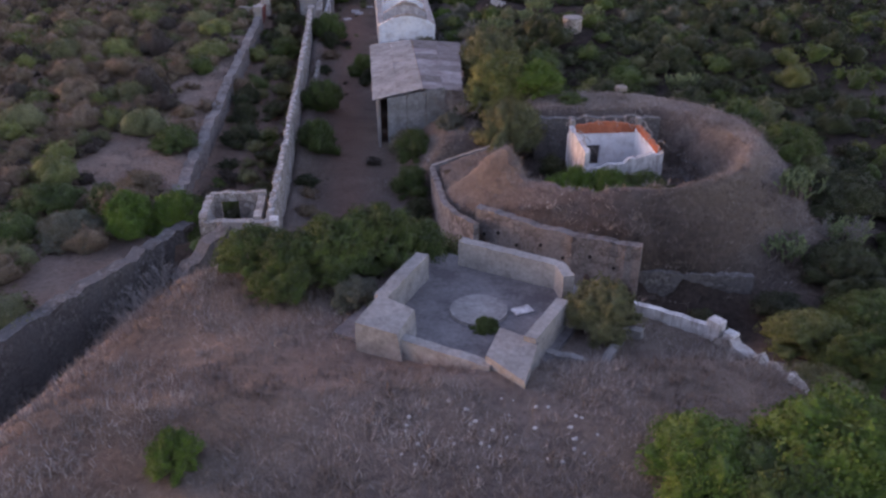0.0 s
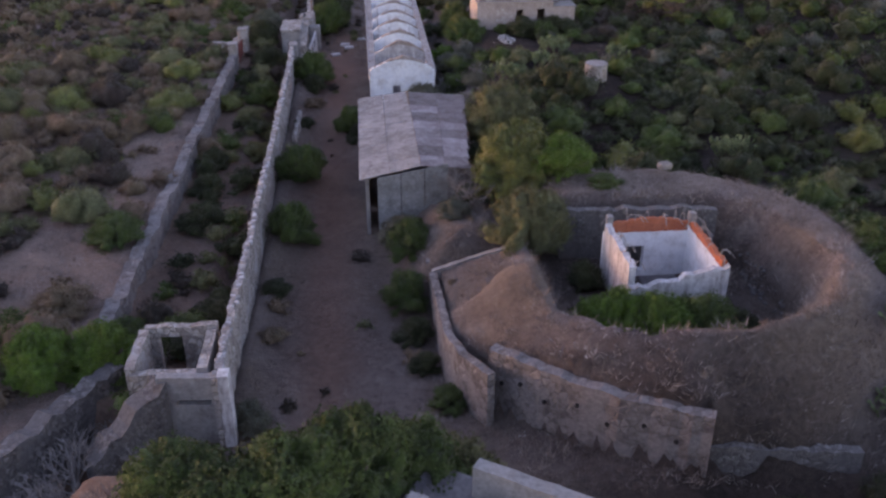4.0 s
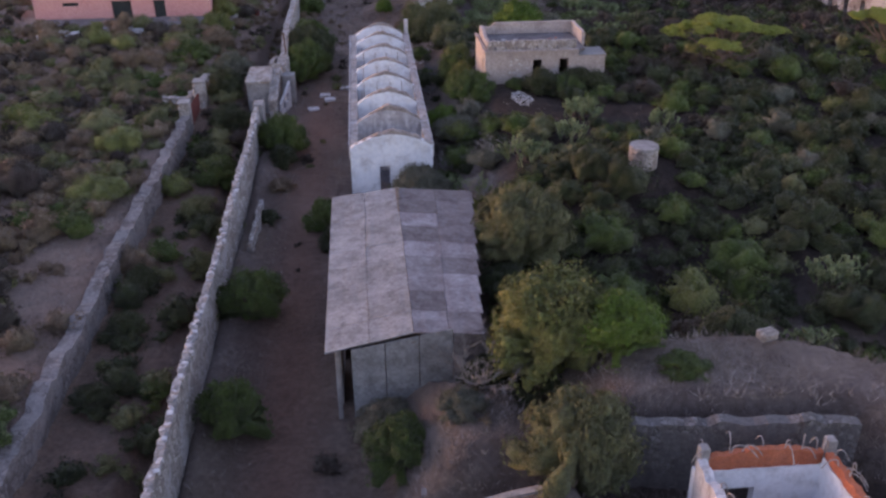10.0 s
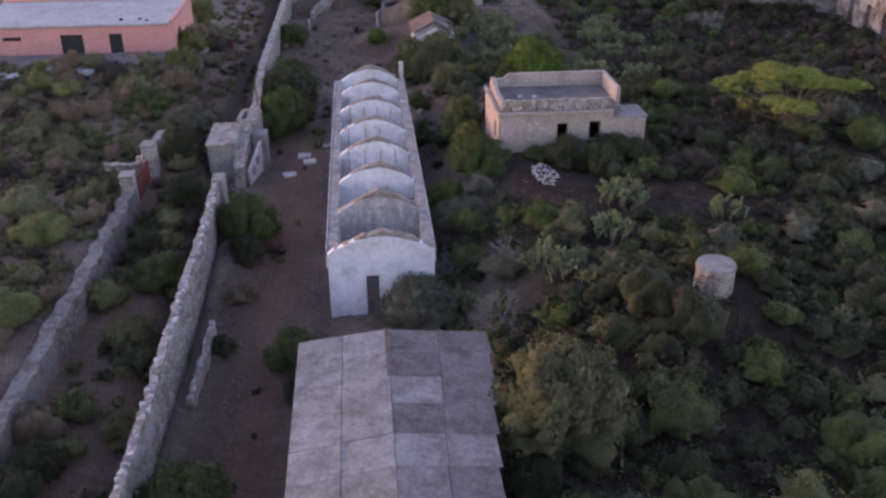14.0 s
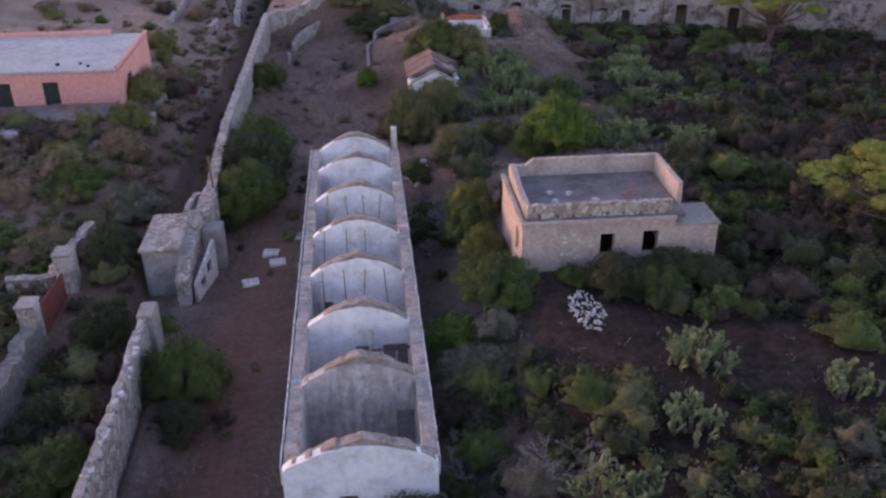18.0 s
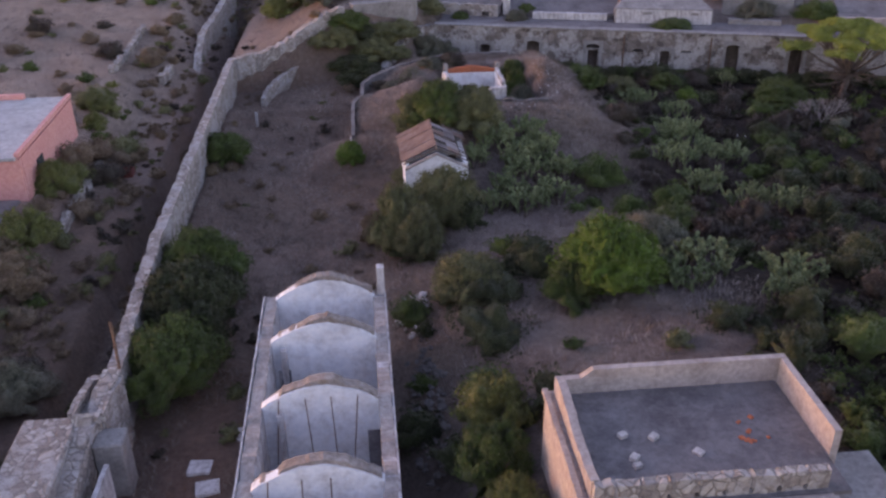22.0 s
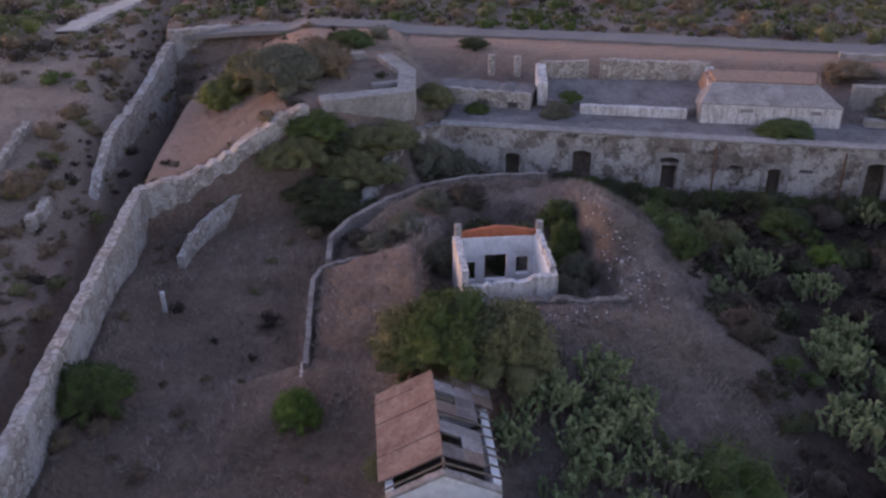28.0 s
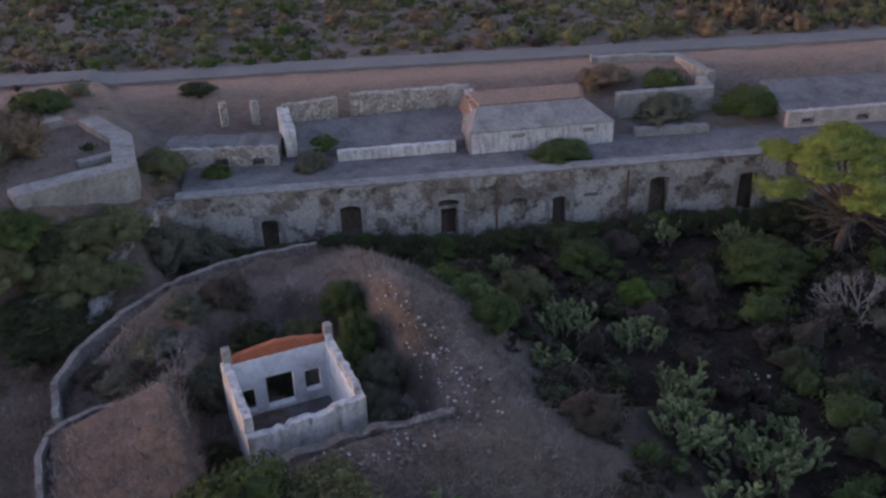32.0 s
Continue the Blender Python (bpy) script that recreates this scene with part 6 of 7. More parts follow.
# bastion slope and fort terrace
for x, y, r, h, k in ((5.8, 171.2, 1.8, 1.6, "dark"), (3.4, 170.2, 1.9, 1.8, "olive"), (7.6, 171.6, 2.0, 1.8, "olive"), (3.6, 168.6, 1.6, 1.4, "dark"), (5.0, 168.2, 2.0, 1.6, "dark"), (8.6, 169.4, 1.6, 1.4, "olive"), (4.4, 166.6, 1.6, 1.2, "dark"), (6.6, 169.6, 2.2, 2.0, "olive"), (4.2, 171.4, 1.9, 1.8, "green"), (9.4, 171.8, 1.8, 1.8, "olive"), (1.8, 169.8, 1.5, 1.3, "olive"), (6.8, 166.6, 1.8, 1.4, "dark"), (11.8, 172.2, 1.8, 2.4, "grey"), (13.8, 172.4, 1.7, 2.2, "grey"), (-3.0, 181.0, 2.2, 1.9, "yellow"), (1.8, 178.0, 3.2, 3.0, "grey"), (-0.6, 182.4, 2.8, 2.4, "olive"), (4.2, 181.0, 2.6, 2.4, "brown"), (6.6, 188.6, 2.0, 1.2, "green"), (12.6, 177.4, 1.6, 1.6, "olive"), (15.8, 177.0, 0.9, 0.9, "green"), (21.6, 175.4, 1.2, 1.3, "grey"), (23.0, 177.4, 0.9, 1.0, "green"), (36.6, 170.3, 1.9, 1.1, "green"), (46.0, 172.4, 2.2, 1.7, "grey")):
    shrub(x, y, r, h, k, {"dark": "dark shrub on the bastion slope", "olive": "olive shrub on the bastion slope", "grey": "grey half-bare shrub against the fort front", "yellow": "yellow-green shrub on the earth scarp", "brown": "bare brownish domed shrub on the bastion", "green": "green shrub on the fort terrace"}[k], "shrubs on the fort")
for x, y, r, h, k in ((43.0, 158.2, 2.6, 2.3, "green"), (28.9, 161.0, 1.7, 1.9, "olive"), (34.2, 158.3, 1.2, 1.6, "bright"), (24.9, 156.6, 1.3, 1.6, "green"), (34.1, 163.2, 1.8, 1.4, "green"), (44.2, 159.3, 2.0, 1.4, "green"), (48.6, 176.2, 1.8, 1.5, "green"), (45.0, 178.4, 1.8, 1.3, "brown"), (17.0, 188.6, 1.3, 0.9, "dark"), (51.6, 170.6, 2.0, 1.8, "green")):
    shrub(x, y, r, h, k, {"green": "green shrub in the fort courtyard", "olive": "olive shrub in the fort courtyard", "bright": "bright green shrub in the fort courtyard", "brown": "dry shrub on the gun position", "dark": "dark low shrub beside the road"}[k], "shrubs in the fort")
for i, u in enumerate(np.arange(1.5, 50, 1.55)):
    x, y = on_front(float(u), -1.6 - 0.7 * (i % 3) * 0.5)
    shrub(x, y, 1.15 + 0.3 * (i % 2), 1.0 + 0.35 * ((i * 7) % 3) * 0.5, "dark" if i % 3 else "green", "dark shrub along the foot of the fort front", "shrubs at the fort front")


# prickly pears
def pad_mesh():
    """One flat thick cactus pad standing on its narrow end, one unit long."""
    bm = bmesh.new()
    f, b = [], []
    for i in range(8):
        a = 6.2832 * i / 8
        u, w = 0.5 - math.cos(a) * 0.5, math.sin(a) * 0.31 * (1.0 - 0.22 * math.cos(a))
        f.append(bm.verts.new((w, 0.07, u)))
        b.append(bm.verts.new((w, -0.07, u)))
    bm.faces.new(f)
    bm.faces.new(b[::-1])
    for i in range(8):
        bm.faces.new((f[i], b[i], b[(i + 1) % 8], f[(i + 1) % 8]))
    bmesh.ops.recalc_face_normals(bm, faces=bm.faces)
    me = bpy.data.meshes.new("pad")
    bm.to_mesh(me)
    bm.free()
    me.materials.append(LEAF["cactus"])
    return me


PAD = pad_mesh()
bm = cyl_bm(bmesh.new(), (0, 0, -0.25), (0.05, 0, 0.4), 0.10, 0.08, 7)
STEM = bpy.data.meshes.new("woody_stem")
bm.to_mesh(STEM)
bm.free()
STEM.materials.append(M_BARK)


PEARS = []


def cactus(i, x, y, r, joined=False):
    PEARS.append((x, y, r))
    rnd = random.Random(i * 13 + 5)
    e = new("prickly_pear")
    q = min(max(r / 1.35, 0.8), 1.5)
    spread_r = r / q * 0.62
    e.matrix_basis = pose(x, y, gz(x, y) - 0.05, 0, 0, i * 77) @ Matrix.Diagonal((q, q, min(q, 1.35), 1))
    tagged(e, "pale green prickly pear cactus with upright flat pads", "cactus", "prickly pears")

    far = bmesh.new()
    inner = [False]

    def put(name, me, m):
        if (joined or inner[0]) and me is PAD:
            k = len(far.verts)
            far.from_mesh(me)
            far.verts.ensure_lookup_table()
            for v in far.verts[k:]:
                v.co = m @ v.co
            return
        o = new(name, me)
        o.parent = e
        o.matrix_basis = m

    def grow(p, up, level):
        L = rnd.uniform(0.20, 0.32) / q ** 0.7
        rot = up.to_track_quat("Z", "Y").to_matrix().to_4x4() @ Matrix.Rotation(rnd.uniform(0, 6.28), 4, "Z")
        put("pad", PAD, Matrix.Translation(p) @ rot @ Matrix.Diagonal((L, L, L, 1)))
        if level < (5 if q > 1.25 else 4):
            for _ in range(rnd.choice((1, 2, 2, 2)) if level < 3 else rnd.choice((0, 1, 2))):
                grow(p + up * L * 0.93, (up + Vector((rnd.uniform(-0.8, 0.8), rnd.uniform(-0.8, 0.8), rnd.uniform(0.0, 0.5)))).normalized(), level + 1)

    for k in range(int(5 + 5 * r)):
        a, rr = rnd.uniform(0, 6.28), rnd.uniform(0.1, 1.0) * spread_r
        foot = Vector((math.cos(a) * rr, math.sin(a) * rr, 0))
        put("woody_stem", STEM, Matrix.Translation(foot))
        grow(foot + Vector((0.05, 0, rnd.uniform(0.2, 0.36))), Vector((math.cos(a) * 0.35, math.sin(a) * 0.35, 1)).normalized(), 1)
    # the crowded pads inside the clump
    inner[0] = True
    for k in range(int(6 + 7 * r)):
        a, rr = rnd.uniform(0, 6.28), math.sqrt(rnd.random()) * spread_r * 1.25
        grow(Vector((math.cos(a) * rr, math.sin(a) * rr, rnd.uniform(-0.05, 0.25))), Vector((math.cos(a) * 0.3, math.sin(a) * 0.3, 1)).normalized(), 1)
    if len(far.verts):
        me = bpy.data.meshes.new("pad_clump")
        far.to_mesh(me)
        me.materials.append(LEAF["cactus"])
        o = tagged(new("pad_clump", me), kind="stuff")
        o.parent = e
    far.free()


for i, (x, y, r) in enumerate(((-15.6, 63.3, 1.4), (15.8, 90.5, 1.5), (22.8, 91.7, 1.3), (17.3, 94.4, 1.7), (11.9, 87.2, 1.7), (7.2, 88.8, 1.3), (8.6, 86.6, 1.2), (16.5, 141.0, 2.0), (20.4, 123.6, 1.8), (23.0, 124.4, 2.2), (30.7, 144.8, 2.4), (27.0, 122.0, 1.9), (29.1, 147.2, 1.9), (14.8, 143.7, 1.7), (17.9, 142.9, 1.7), (17.8, 138.3, 1.8), (14.8, 139.3, 1.5), (27.6, 142.2, 1.7), (28.5, 138.9, 2.0))):
    cactus(i, x, y, r)
for i, (x, y, r) in enumerate(((30.5, 135.6, 1.9), (32.6, 133.8, 1.7), (32.2, 154.8, 1.6), (19.3, 129.3, 1.5), (21.5, 122.0, 1.3), (29.5, 157.3, 1.7), (26.7, 154.1, 1.3), (31.4, 150.5, 1.8), (29.7, 148.6, 1.0), (40.3, 164.3, 1.5), (43.8, 161.4, 1.5), (29.6, 165.0, 0.9), (24.8, 46.2, 1.7), (23.0, 42.6, 1.6), (27.0, 44.0, 2.2), (22.7, 66.4, 1.6), (26.0, 71.4, 1.7), (12.9, 142.1, 1.5), (33.0, 145.6, 1.9), (19.8, 67.4, 1.3), (25.4, 119.6, 1.4), (15.8, 137.0, 1.9), (18.8, 140.6, 1.8), (13.6, 137.4, 1.4), (17.2, 145.0, 1.5), (16.2, 142.4, 1.9))):
    cactus(i + 19, x, y, r, joined=x > 28.0)


# bare grey shrubs
def twig_mesh(seed):
    rnd = random.Random(seed)
    bm = bmesh.new()

    def grow(p, d, L, r, level):
        q = p + d * L
        cyl_bm(bm, p, q, r, r * 0.6, 4)
        if level < 4:
            for _ in range(3):
                nd = (d + Vector((rnd.uniform(-0.7, 0.7), rnd.uniform(-0.7, 0.7), rnd.uniform(-0.25, 0.4)))).normalized()
                grow(q, nd, L * rnd.uniform(0.6, 0.85), r * 0.62, level + 1)

    for i in range(6):
        a = rnd.uniform(0, 6.28)
        grow(Vector((0.2 * math.cos(a), 0.2 * math.sin(a), -0.2)), Vector((math.cos(a) * 0.7, math.sin(a) * 0.7, 1)).normalized(), 0.75, 0.045, 0)
    me = bpy.data.meshes.new("branchwork")
    bm.to_mesh(me)
    bm.free()
    me.materials.append(M_DEADWOOD)
    return me


TWIGS = [twig_mesh(s) for s in range(2)]
for i, (x, y, q) in enumerate(((-13.2, 43.0, 2.2), (-14.8, 41.0, 2.0), (-11.9, 41.4, 2.0), (-16.0, 38.4, 1.9), (-13.4, 39.4, 1.7), (8.8, 84.6, 1.1), (7.2, 92.2, 1.0), (10.6, 89.4, 1.0), (18.6, 151.6, 0.9), (10.2, 159.4, 1.0), (2.6, 180.2, 1.5), (44.2, 152.6, 1.4), (26.6, 43.6, 1.1), (6.2, 63.2, 1.5), (5.2, 62.9, 1.2))):
    e = new("bare_shrub")
    e.matrix_basis = pose(x, y, gz(x, y), 0, 0, i * 50) @ Matrix.Diagonal((q, q, q * 0.85, 1))
    tagged(e, "leafless grey twiggy shrub", "shrub", "bare shrubs")
    o = new("branchwork", TWIGS[i % 2])
    o.parent = e


# umbrella pines
def umbrella_pine(x, y, H, R, seed, label, limbs=15):
    rng = np.random.default_rng(seed)
    z0 = gz(x, y)
    e = thing("umbrella_pine", (x, y, z0), label, "tree")
    bm = bmesh.new()
    fork = Vector((x + 0.3, y - 0.2, z0 + H * 0.32))
    cyl_bm(bm, (x, y, z0 - 0.4), fork, 0.30, 0.22, 10)
    pads = []
    for i in range(limbs):
        a = 6.2832 * i / limbs * 4 + rng.uniform(-0.3, 0.3)
        rr = R * (0.15 + 0.7 * i / limbs)
        top = Vector((x + math.cos(a) * rr, y + math.sin(a) * rr, z0 + H * (0.60 + 0.30 * (1 - (rr / R) ** 2)) + rng.uniform(-0.35, 0.35)))
        mid = fork.lerp(top, 0.5) + Vector((0, 0, -0.25))
        cyl_bm(bm, fork, mid, 0.13, 0.09, 6)
        cyl_bm(bm, mid, top, 0.09, 0.035, 5)
        for _ in range(3):
            q = mid.lerp(top, rng.uniform(0.3, 0.9))
            cyl_bm(bm, q, q + Vector((rng.uniform(-0.9, 0.9), rng.uniform(-0.9, 0.9), 0.6)), 0.035, 0.012, 4)
        pads.append(top)
    for i in range(limbs + 4):
        a = rng.uniform(0, 6.28)
        q = fork + Vector((math.cos(a) * R * 0.12, math.sin(a) * R * 0.12, rng.uniform(-0.8, 0.6)))
        w = q + Vector((math.cos(a) * R * rng.uniform(0.3, 0.6), math.sin(a) * R * rng.uniform(0.3, 0.6), rng.uniform(-0.3, 0.9)))
        cyl_bm(bm, fork, q, 0.07, 0.06, 5)
        cyl_bm(bm, q, w, 0.06, 0.015, 5)
        for _ in range(4):
            s = q.lerp(w, rng.uniform(0.3, 0.95))
            cyl_bm(bm, s, s + Vector((rng.uniform(-0.9, 0.9), rng.uniform(-0.9, 0.9), rng.uniform(-0.2, 0.6))), 0.03, 0.008, 4)
    part("trunk", bm, M_BARK, e)
    for i, c in enumerate(pads):
        r = R * rng.uniform(0.18, 0.30)
        lc, lr = crown_lobes(rng, r, 0.8, 24, 0.0, 0.16, 0.34)
        lc[:, 2] *= 0.8
        p, d = leaf_places(rng, lc, lr, 1700, flat=True)
        shift = np.array([c.x, c.y, c.z - 0.35])
        bv, bf = crown_body(rng, lc, lr * 0.75, r * 0.8, 0.7, 20, 7, 0.85)
        me = leaf_mesh("needle_clump", leaf_blades(rng, p + shift, d, 0.075, 0.45, 0.6), [(bv * np.array([1, 1, 0.8]) + shift, bf)], LEAF["pine"])
        o = new("needle_clump", me)
        o.parent = e
        o.matrix_parent_inverse = Matrix.Translation(-e.location)
    return e


umbrella_pine(32.2, 105.0, 4.5, 5.5, 1, "umbrella pine with flat bright needle clumps and bare limbs")
umbrella_pine(48.8, 158.4, 7.5, 6.3, 2, "umbrella pine with bright yellow-green clumps near the fort", 24)
umbrella_pine(48.0, 107.5, 4.8, 3.4, 3, "yellowish umbrella pine among dark scrub")


# ---- mass of low scrub ----
def hollow(x, y):
    """True where nothing of the scrub grows: buildings, track, banks, clearings."""
    for x0, y0, x1, y1 in ((-2, 62.5, 8.2, 82), (-1, 88, 6.8, 123.5), (10.6, 102, 22.3, 110.2), (16.4, 79.4, 20.7, 84.1), (7, 136.4, 12.8, 144.4), (11.5, 150.9, 17.2, 156.9), (-37, 132.5, -15.6, 150.5),
                           (-7.9, 40, -6.2, 168), (-14.9, 106, -12.6, 112), (-9.8, 108, -4.9, 118), (-15.2, 46, -13.4, 106)):
        if x0 < x < x1 and y0 < y < y1:
            return True
    if outside(PLATEAU, x, y) < 4.0 or math.hypot((x - 15.6) / 10.5, (y - 52.9) / 11.0) < 1 or outside(HILL_B, x, y) < 2.5:
        return True
    if 84 < y < 162 and wing_x(y) - 1.2 < x < wing_x(y) + 8:
        return True
    if y < 45 and -1.2 < (x + 24.0) * 0.866 - (y - 29.0) * 0.5 < 5.5:
        return True
    if any(math.hypot(x - a, y - b) < 0.8 * q + 0.9 for a, b, q in PEARS):
        return True
    if 199 < y < 219 and abs(x + 20.0 - 5.6 * (max(0.0, y - 200.5) / 17.5) ** 1.4) < 2.4:
        return True
    return abs(y - front_line(x)) < 2 or (0 < y - front_line(x) < 21.5 and x > 10)


def west_edge(y):
    """Where the scrub of the west field begins, beyond the bare strip on the terrace."""
    return -21.5 + 5.6 * float(smooth(60, 96, y)) - 1.0 * math.sin(y * 0.33)


def scrub_kind(rnd, x, y):
    """The plant that grows at a place, in patches of one kind, and how large it grows there."""
    north = y - front_line(x)
    n = noise.noise((x * 0.10, y * 0.10, 7.0)) + 0.5 * noise.noise((x * 0.33, y * 0.33, 3.0)) + rnd.uniform(-0.35, 0.35)
    if north > 20:
        row = ((-0.25, "olive"), (0.12, "brown"), (0.22, "umber"), (0.48, "olive"), (9, "green"))
        q = 0.95
    elif x < -13:
        row = ((-0.50, "green"), (-0.24, "olive"), (0.12, "brown"), (0.30, "umber"), (0.44, "yellow"), (0.58, "brown"), (9, "olive"))
        q = 1.5 if y < 104 else 1.15
    elif x < -7.8 and y < 120:
        row = ((-0.2, "dark"), (0.05, "olive"), (0.3, "umber"), (9, "green"))
        q = 0.95
    elif x < 6:
        row = ((0.1, "brown"), (0.3, "olive"), (9, "umber"))
        q = 0.5
    elif (y > 112 and x > 24) or (math.hypot((x - 25.5) / 6.5, (y - 102) / 12) < 1):
        row = ((-0.42, "green"), (-0.16, "dark"), (0.40, "umber"), (0.55, "dark"), (0.62, "grey"), (9, "green"))
        q = 0.8
    else:
        row = ((-0.52, "olive"), (-0.26, "green"), (0.22, "dark"), (0.30, "grey"), (0.46, "green"), (0.56, "yellow"), (0.66, "umber"), (9, "green"))
        q = 1.0
    return next(k for lim, k in row if n < lim), q


def scrub_density(x, y):
    north = y - front_line(x)
    if north > 21.5:
        return 0.95
    if x > 6:
        if y < 62:
            return 0.9 if x > 24 + 1.2 * math.sin(y * 0.4) else 0.0
        if y < 100:
            d = 0.95 if x > 8 else 0.2
            if math.hypot((x - 13.8) / 5.0, (y - 97.6) / 3.4) < 1:
                d = 0.006
            elif math.hypot((x - 23) / 6, (y - 94.5) / 3.8) < 1:
                d = 0.05
            return d
        if y < 150:
            return 0.95 if x > 25 else (0.25 if x > 22.3 and y < 118 else 0.02)
        return 0.75 if x > 24.5 else 0.02
    if x < -15:
        if y < 40:
            return 0.8
        if y < 104:
            return 0.05 if x > west_edge(y) else 1.0
        if y < 133:
            return 0.95
        return 0.25 if y < 150 else (0.025 if y < 192 else 0.7)
    if x < -7.5:
        return (0.6 if y < 84 else 0.9) if x > -13.4 else 0.4
    return 0.12 if y > 118 and abs(x) > 0.6 else 0.04


rnd = random.Random(42)
rng = np.random.default_rng(42)
heap = {k: ([], []) for k in LEAF}
cells = {}
tries = [(-30, 36, 8, 195, 5600, 1.0), (6, 62, 34, 168, 15000, 1.35), (-46, 26, -15, 200, 12000, 1.0), (-40, 178, 95, 242, 13000, 1.0), (34, 62, 66, 168, 2800, 1.3), (22, 8, 70, 62, 2200, 1.5), (66, 20, 110, 180, 1300, 1.6), (-80, 8, -46, 220, 2200, 1.7), (-46, -4, -20, 26, 400, 1.5)]
for x0, y0, x1, y1, count, big in tries:
    for _ in range(count):
        x, y = rnd.uniform(x0, x1), rnd.uniform(y0, y1)
        if rnd.random() > scrub_density(x, y) or hollow(x, y):
            continue
        kind, q = scrub_kind(rnd, x, y)
        r = q * big * rnd.choice((0.5, 0.7, 0.95, 1.3, 1.8))
        near = [c for i in (-1, 0, 1) for j in (-1, 0, 1) for c in cells.get((int(x // 3) + i, int(y // 3) + j), ())]
        if any(math.hypot(x - a, y - b) < (0.52 if y > 190 else 0.44) * (r + s) for a, b, s in near):
            continue
        cells.setdefault((int(x // 3), int(y // 3)), []).append((x, y, r))
        far = y > 190 or x > 40 or x < -32 or y < 36
        edge = x > 62 or x < -46 or y < 30
        h = r * rnd.uniform(0.7, 1.1) * (0.62 if y > 190 else 0.9 if x < -13 else 1.0)
        c, lr = crown_lobes(rng, r, h, 10 + int(13 * r), 0.0, 0.13, 0.27)
        n = int((18 if edge else 34 if y > 190 else 36 if far else 125) * (0.35 + r * r))
        p, d = leaf_places(rng, c, lr, n)
        at = np.array([x, y, gz(x, y) - 0.08])
        soup, bodies = heap[kind]
        soup.append(leaf_blades(rng, p + at, d, 0.27 if edge else 0.13 if far else 0.072, wild=0.34))
        na, nb = (7, 3) if edge else (8, 3) if far else (10 + int(4 * r), 5)
        v, f = crown_body(rng, c, lr, 0.85 * r, h, na, nb, 0.78)
        bodies.append((v + at, f))
for kind, (soup, bodies) in heap.items():
    if soup:
        tagged(new("scrub", leaf_mesh("scrub", np.concatenate(soup), bodies, LEAF[kind])), f"low {'grey' if kind == 'grey' else 'brown' if kind in ('brown', 'umber') else 'yellowish' if kind == 'yellow' else 'green'} coastal scrub covering the ground", "scrub", kind="stuff")

# ---- dry grass ----
m, nt, b = base_mat("dry_grass_blades", 0.9)
isl = nt.nodes.new("ShaderNodeNewGeometry").outputs["Random Per Island"]
col = ramp(nt, isl, ((0.0, (0.16, 0.12, 0.106)), (0.6, (0.32, 0.266, 0.243)), (1.0, (0.50, 0.44, 0.405))))
sheen(b, 0.2, (0.7, 0.6, 0.55))
nt.links.new(mix(nt, ramp(nt, noise_node(nt, 0.25, 5, 0.6), ((0.42, (0, 0, 0)), (0.6, (0.7,) * 3))), col, (0.12, 0.086, 0.072)), b.inputs["Base Color"])
M_GRASS = m
blades = []
# tufts: west, south, east, north bounds, how many, how tall
for x0, y0, x1, y1, count, tall in ((-15, 12, 16, 37, 15000, 0.33), (2, 40, 27, 65, 6500, 0.30), (-6.5, 112, 25, 168, 15000, 0.34), (4, 144, 24, 168, 4500, 0.26), (-21, 46, -14.5, 106, 3200, 0.22), (-6.8, 46, 0, 112, 2600, 0.2), (-40, 140, -12, 200, 4500, 0.28), (6, 84, 24, 112, 350, 0.3), (-6, 170, 12, 196, 1500, 0.25)):
    x, y = rng.uniform(x0, x1, count), rng.uniform(y0, y1, count)
    patch = np.sin(x * 0.9 + 2 * np.sin(y * 0.31)) + np.sin(y * 0.7 + x * 0.3) + rng.normal(0, 0.8, count)
    ok = patch > -1.1
    for bx0, by0, bx1, by1 in ((-2, 62.5, 8.2, 82), (-0.5, 89, 6.3, 122.5), (11, 102.6, 22, 109.6), (7.6, 137, 12.4, 144), (12, 151.4, 16.8, 156.4), (12.2, 49.6, 17.4, 55.4), (-37, 133, -16, 150), (-2.3, 25.5, 6.9, 33.5)):
        ok &= ~((x > bx0) & (x < bx1) & (y > by0) & (y < by1))
    ok &= ~(y - front_line(x) > -3.0) | (x < 11)
    x, y = x[ok], y[ok]
    ok = np.abs(x - (-3.0 + 0.012 * (y - 80))) > np.where((y > 40) & (y < 118), 1.7, -1) * rng.uniform(0.6, 1.1, len(x))
    x, y = x[ok], y[ok]
    z = height(x, y)
    size = tall * rng.uniform(0.5, 1.25, len(x))
    for _ in range(7):
        a = rng.uniform(0, 6.283, len(x))
        hgt = size * rng.uniform(0.55, 1.1, len(x))
        wd = rng.uniform(0.013, 0.028, len(x))
        px, py = x + rng.normal(0, 0.10, len(x)), y + rng.normal(0, 0.10, len(x))
        lx, ly = (px - x) * 1.6 + rng.normal(0, 0.3, len(x)) * size, (py - y) * 1.6 + rng.normal(0, 0.3, len(x)) * size
        c, s = np.cos(a) * wd, np.sin(a) * wd
        blades.append(np.stack([np.stack([px - c, py - s, z - 0.08], 1), np.stack([px + c, py + s, z - 0.08], 1), np.stack([px + lx, py + ly, z + hgt], 1)], 1).reshape(-1, 3))
tagged(new("dry_grass", blades_mesh("dry_grass", np.concatenate(blades), M_GRASS)), "straw-coloured dry grass tufts over banks and field", "grass", kind="stuff")

# ---- loose stones ----
rnd = random.Random(77)


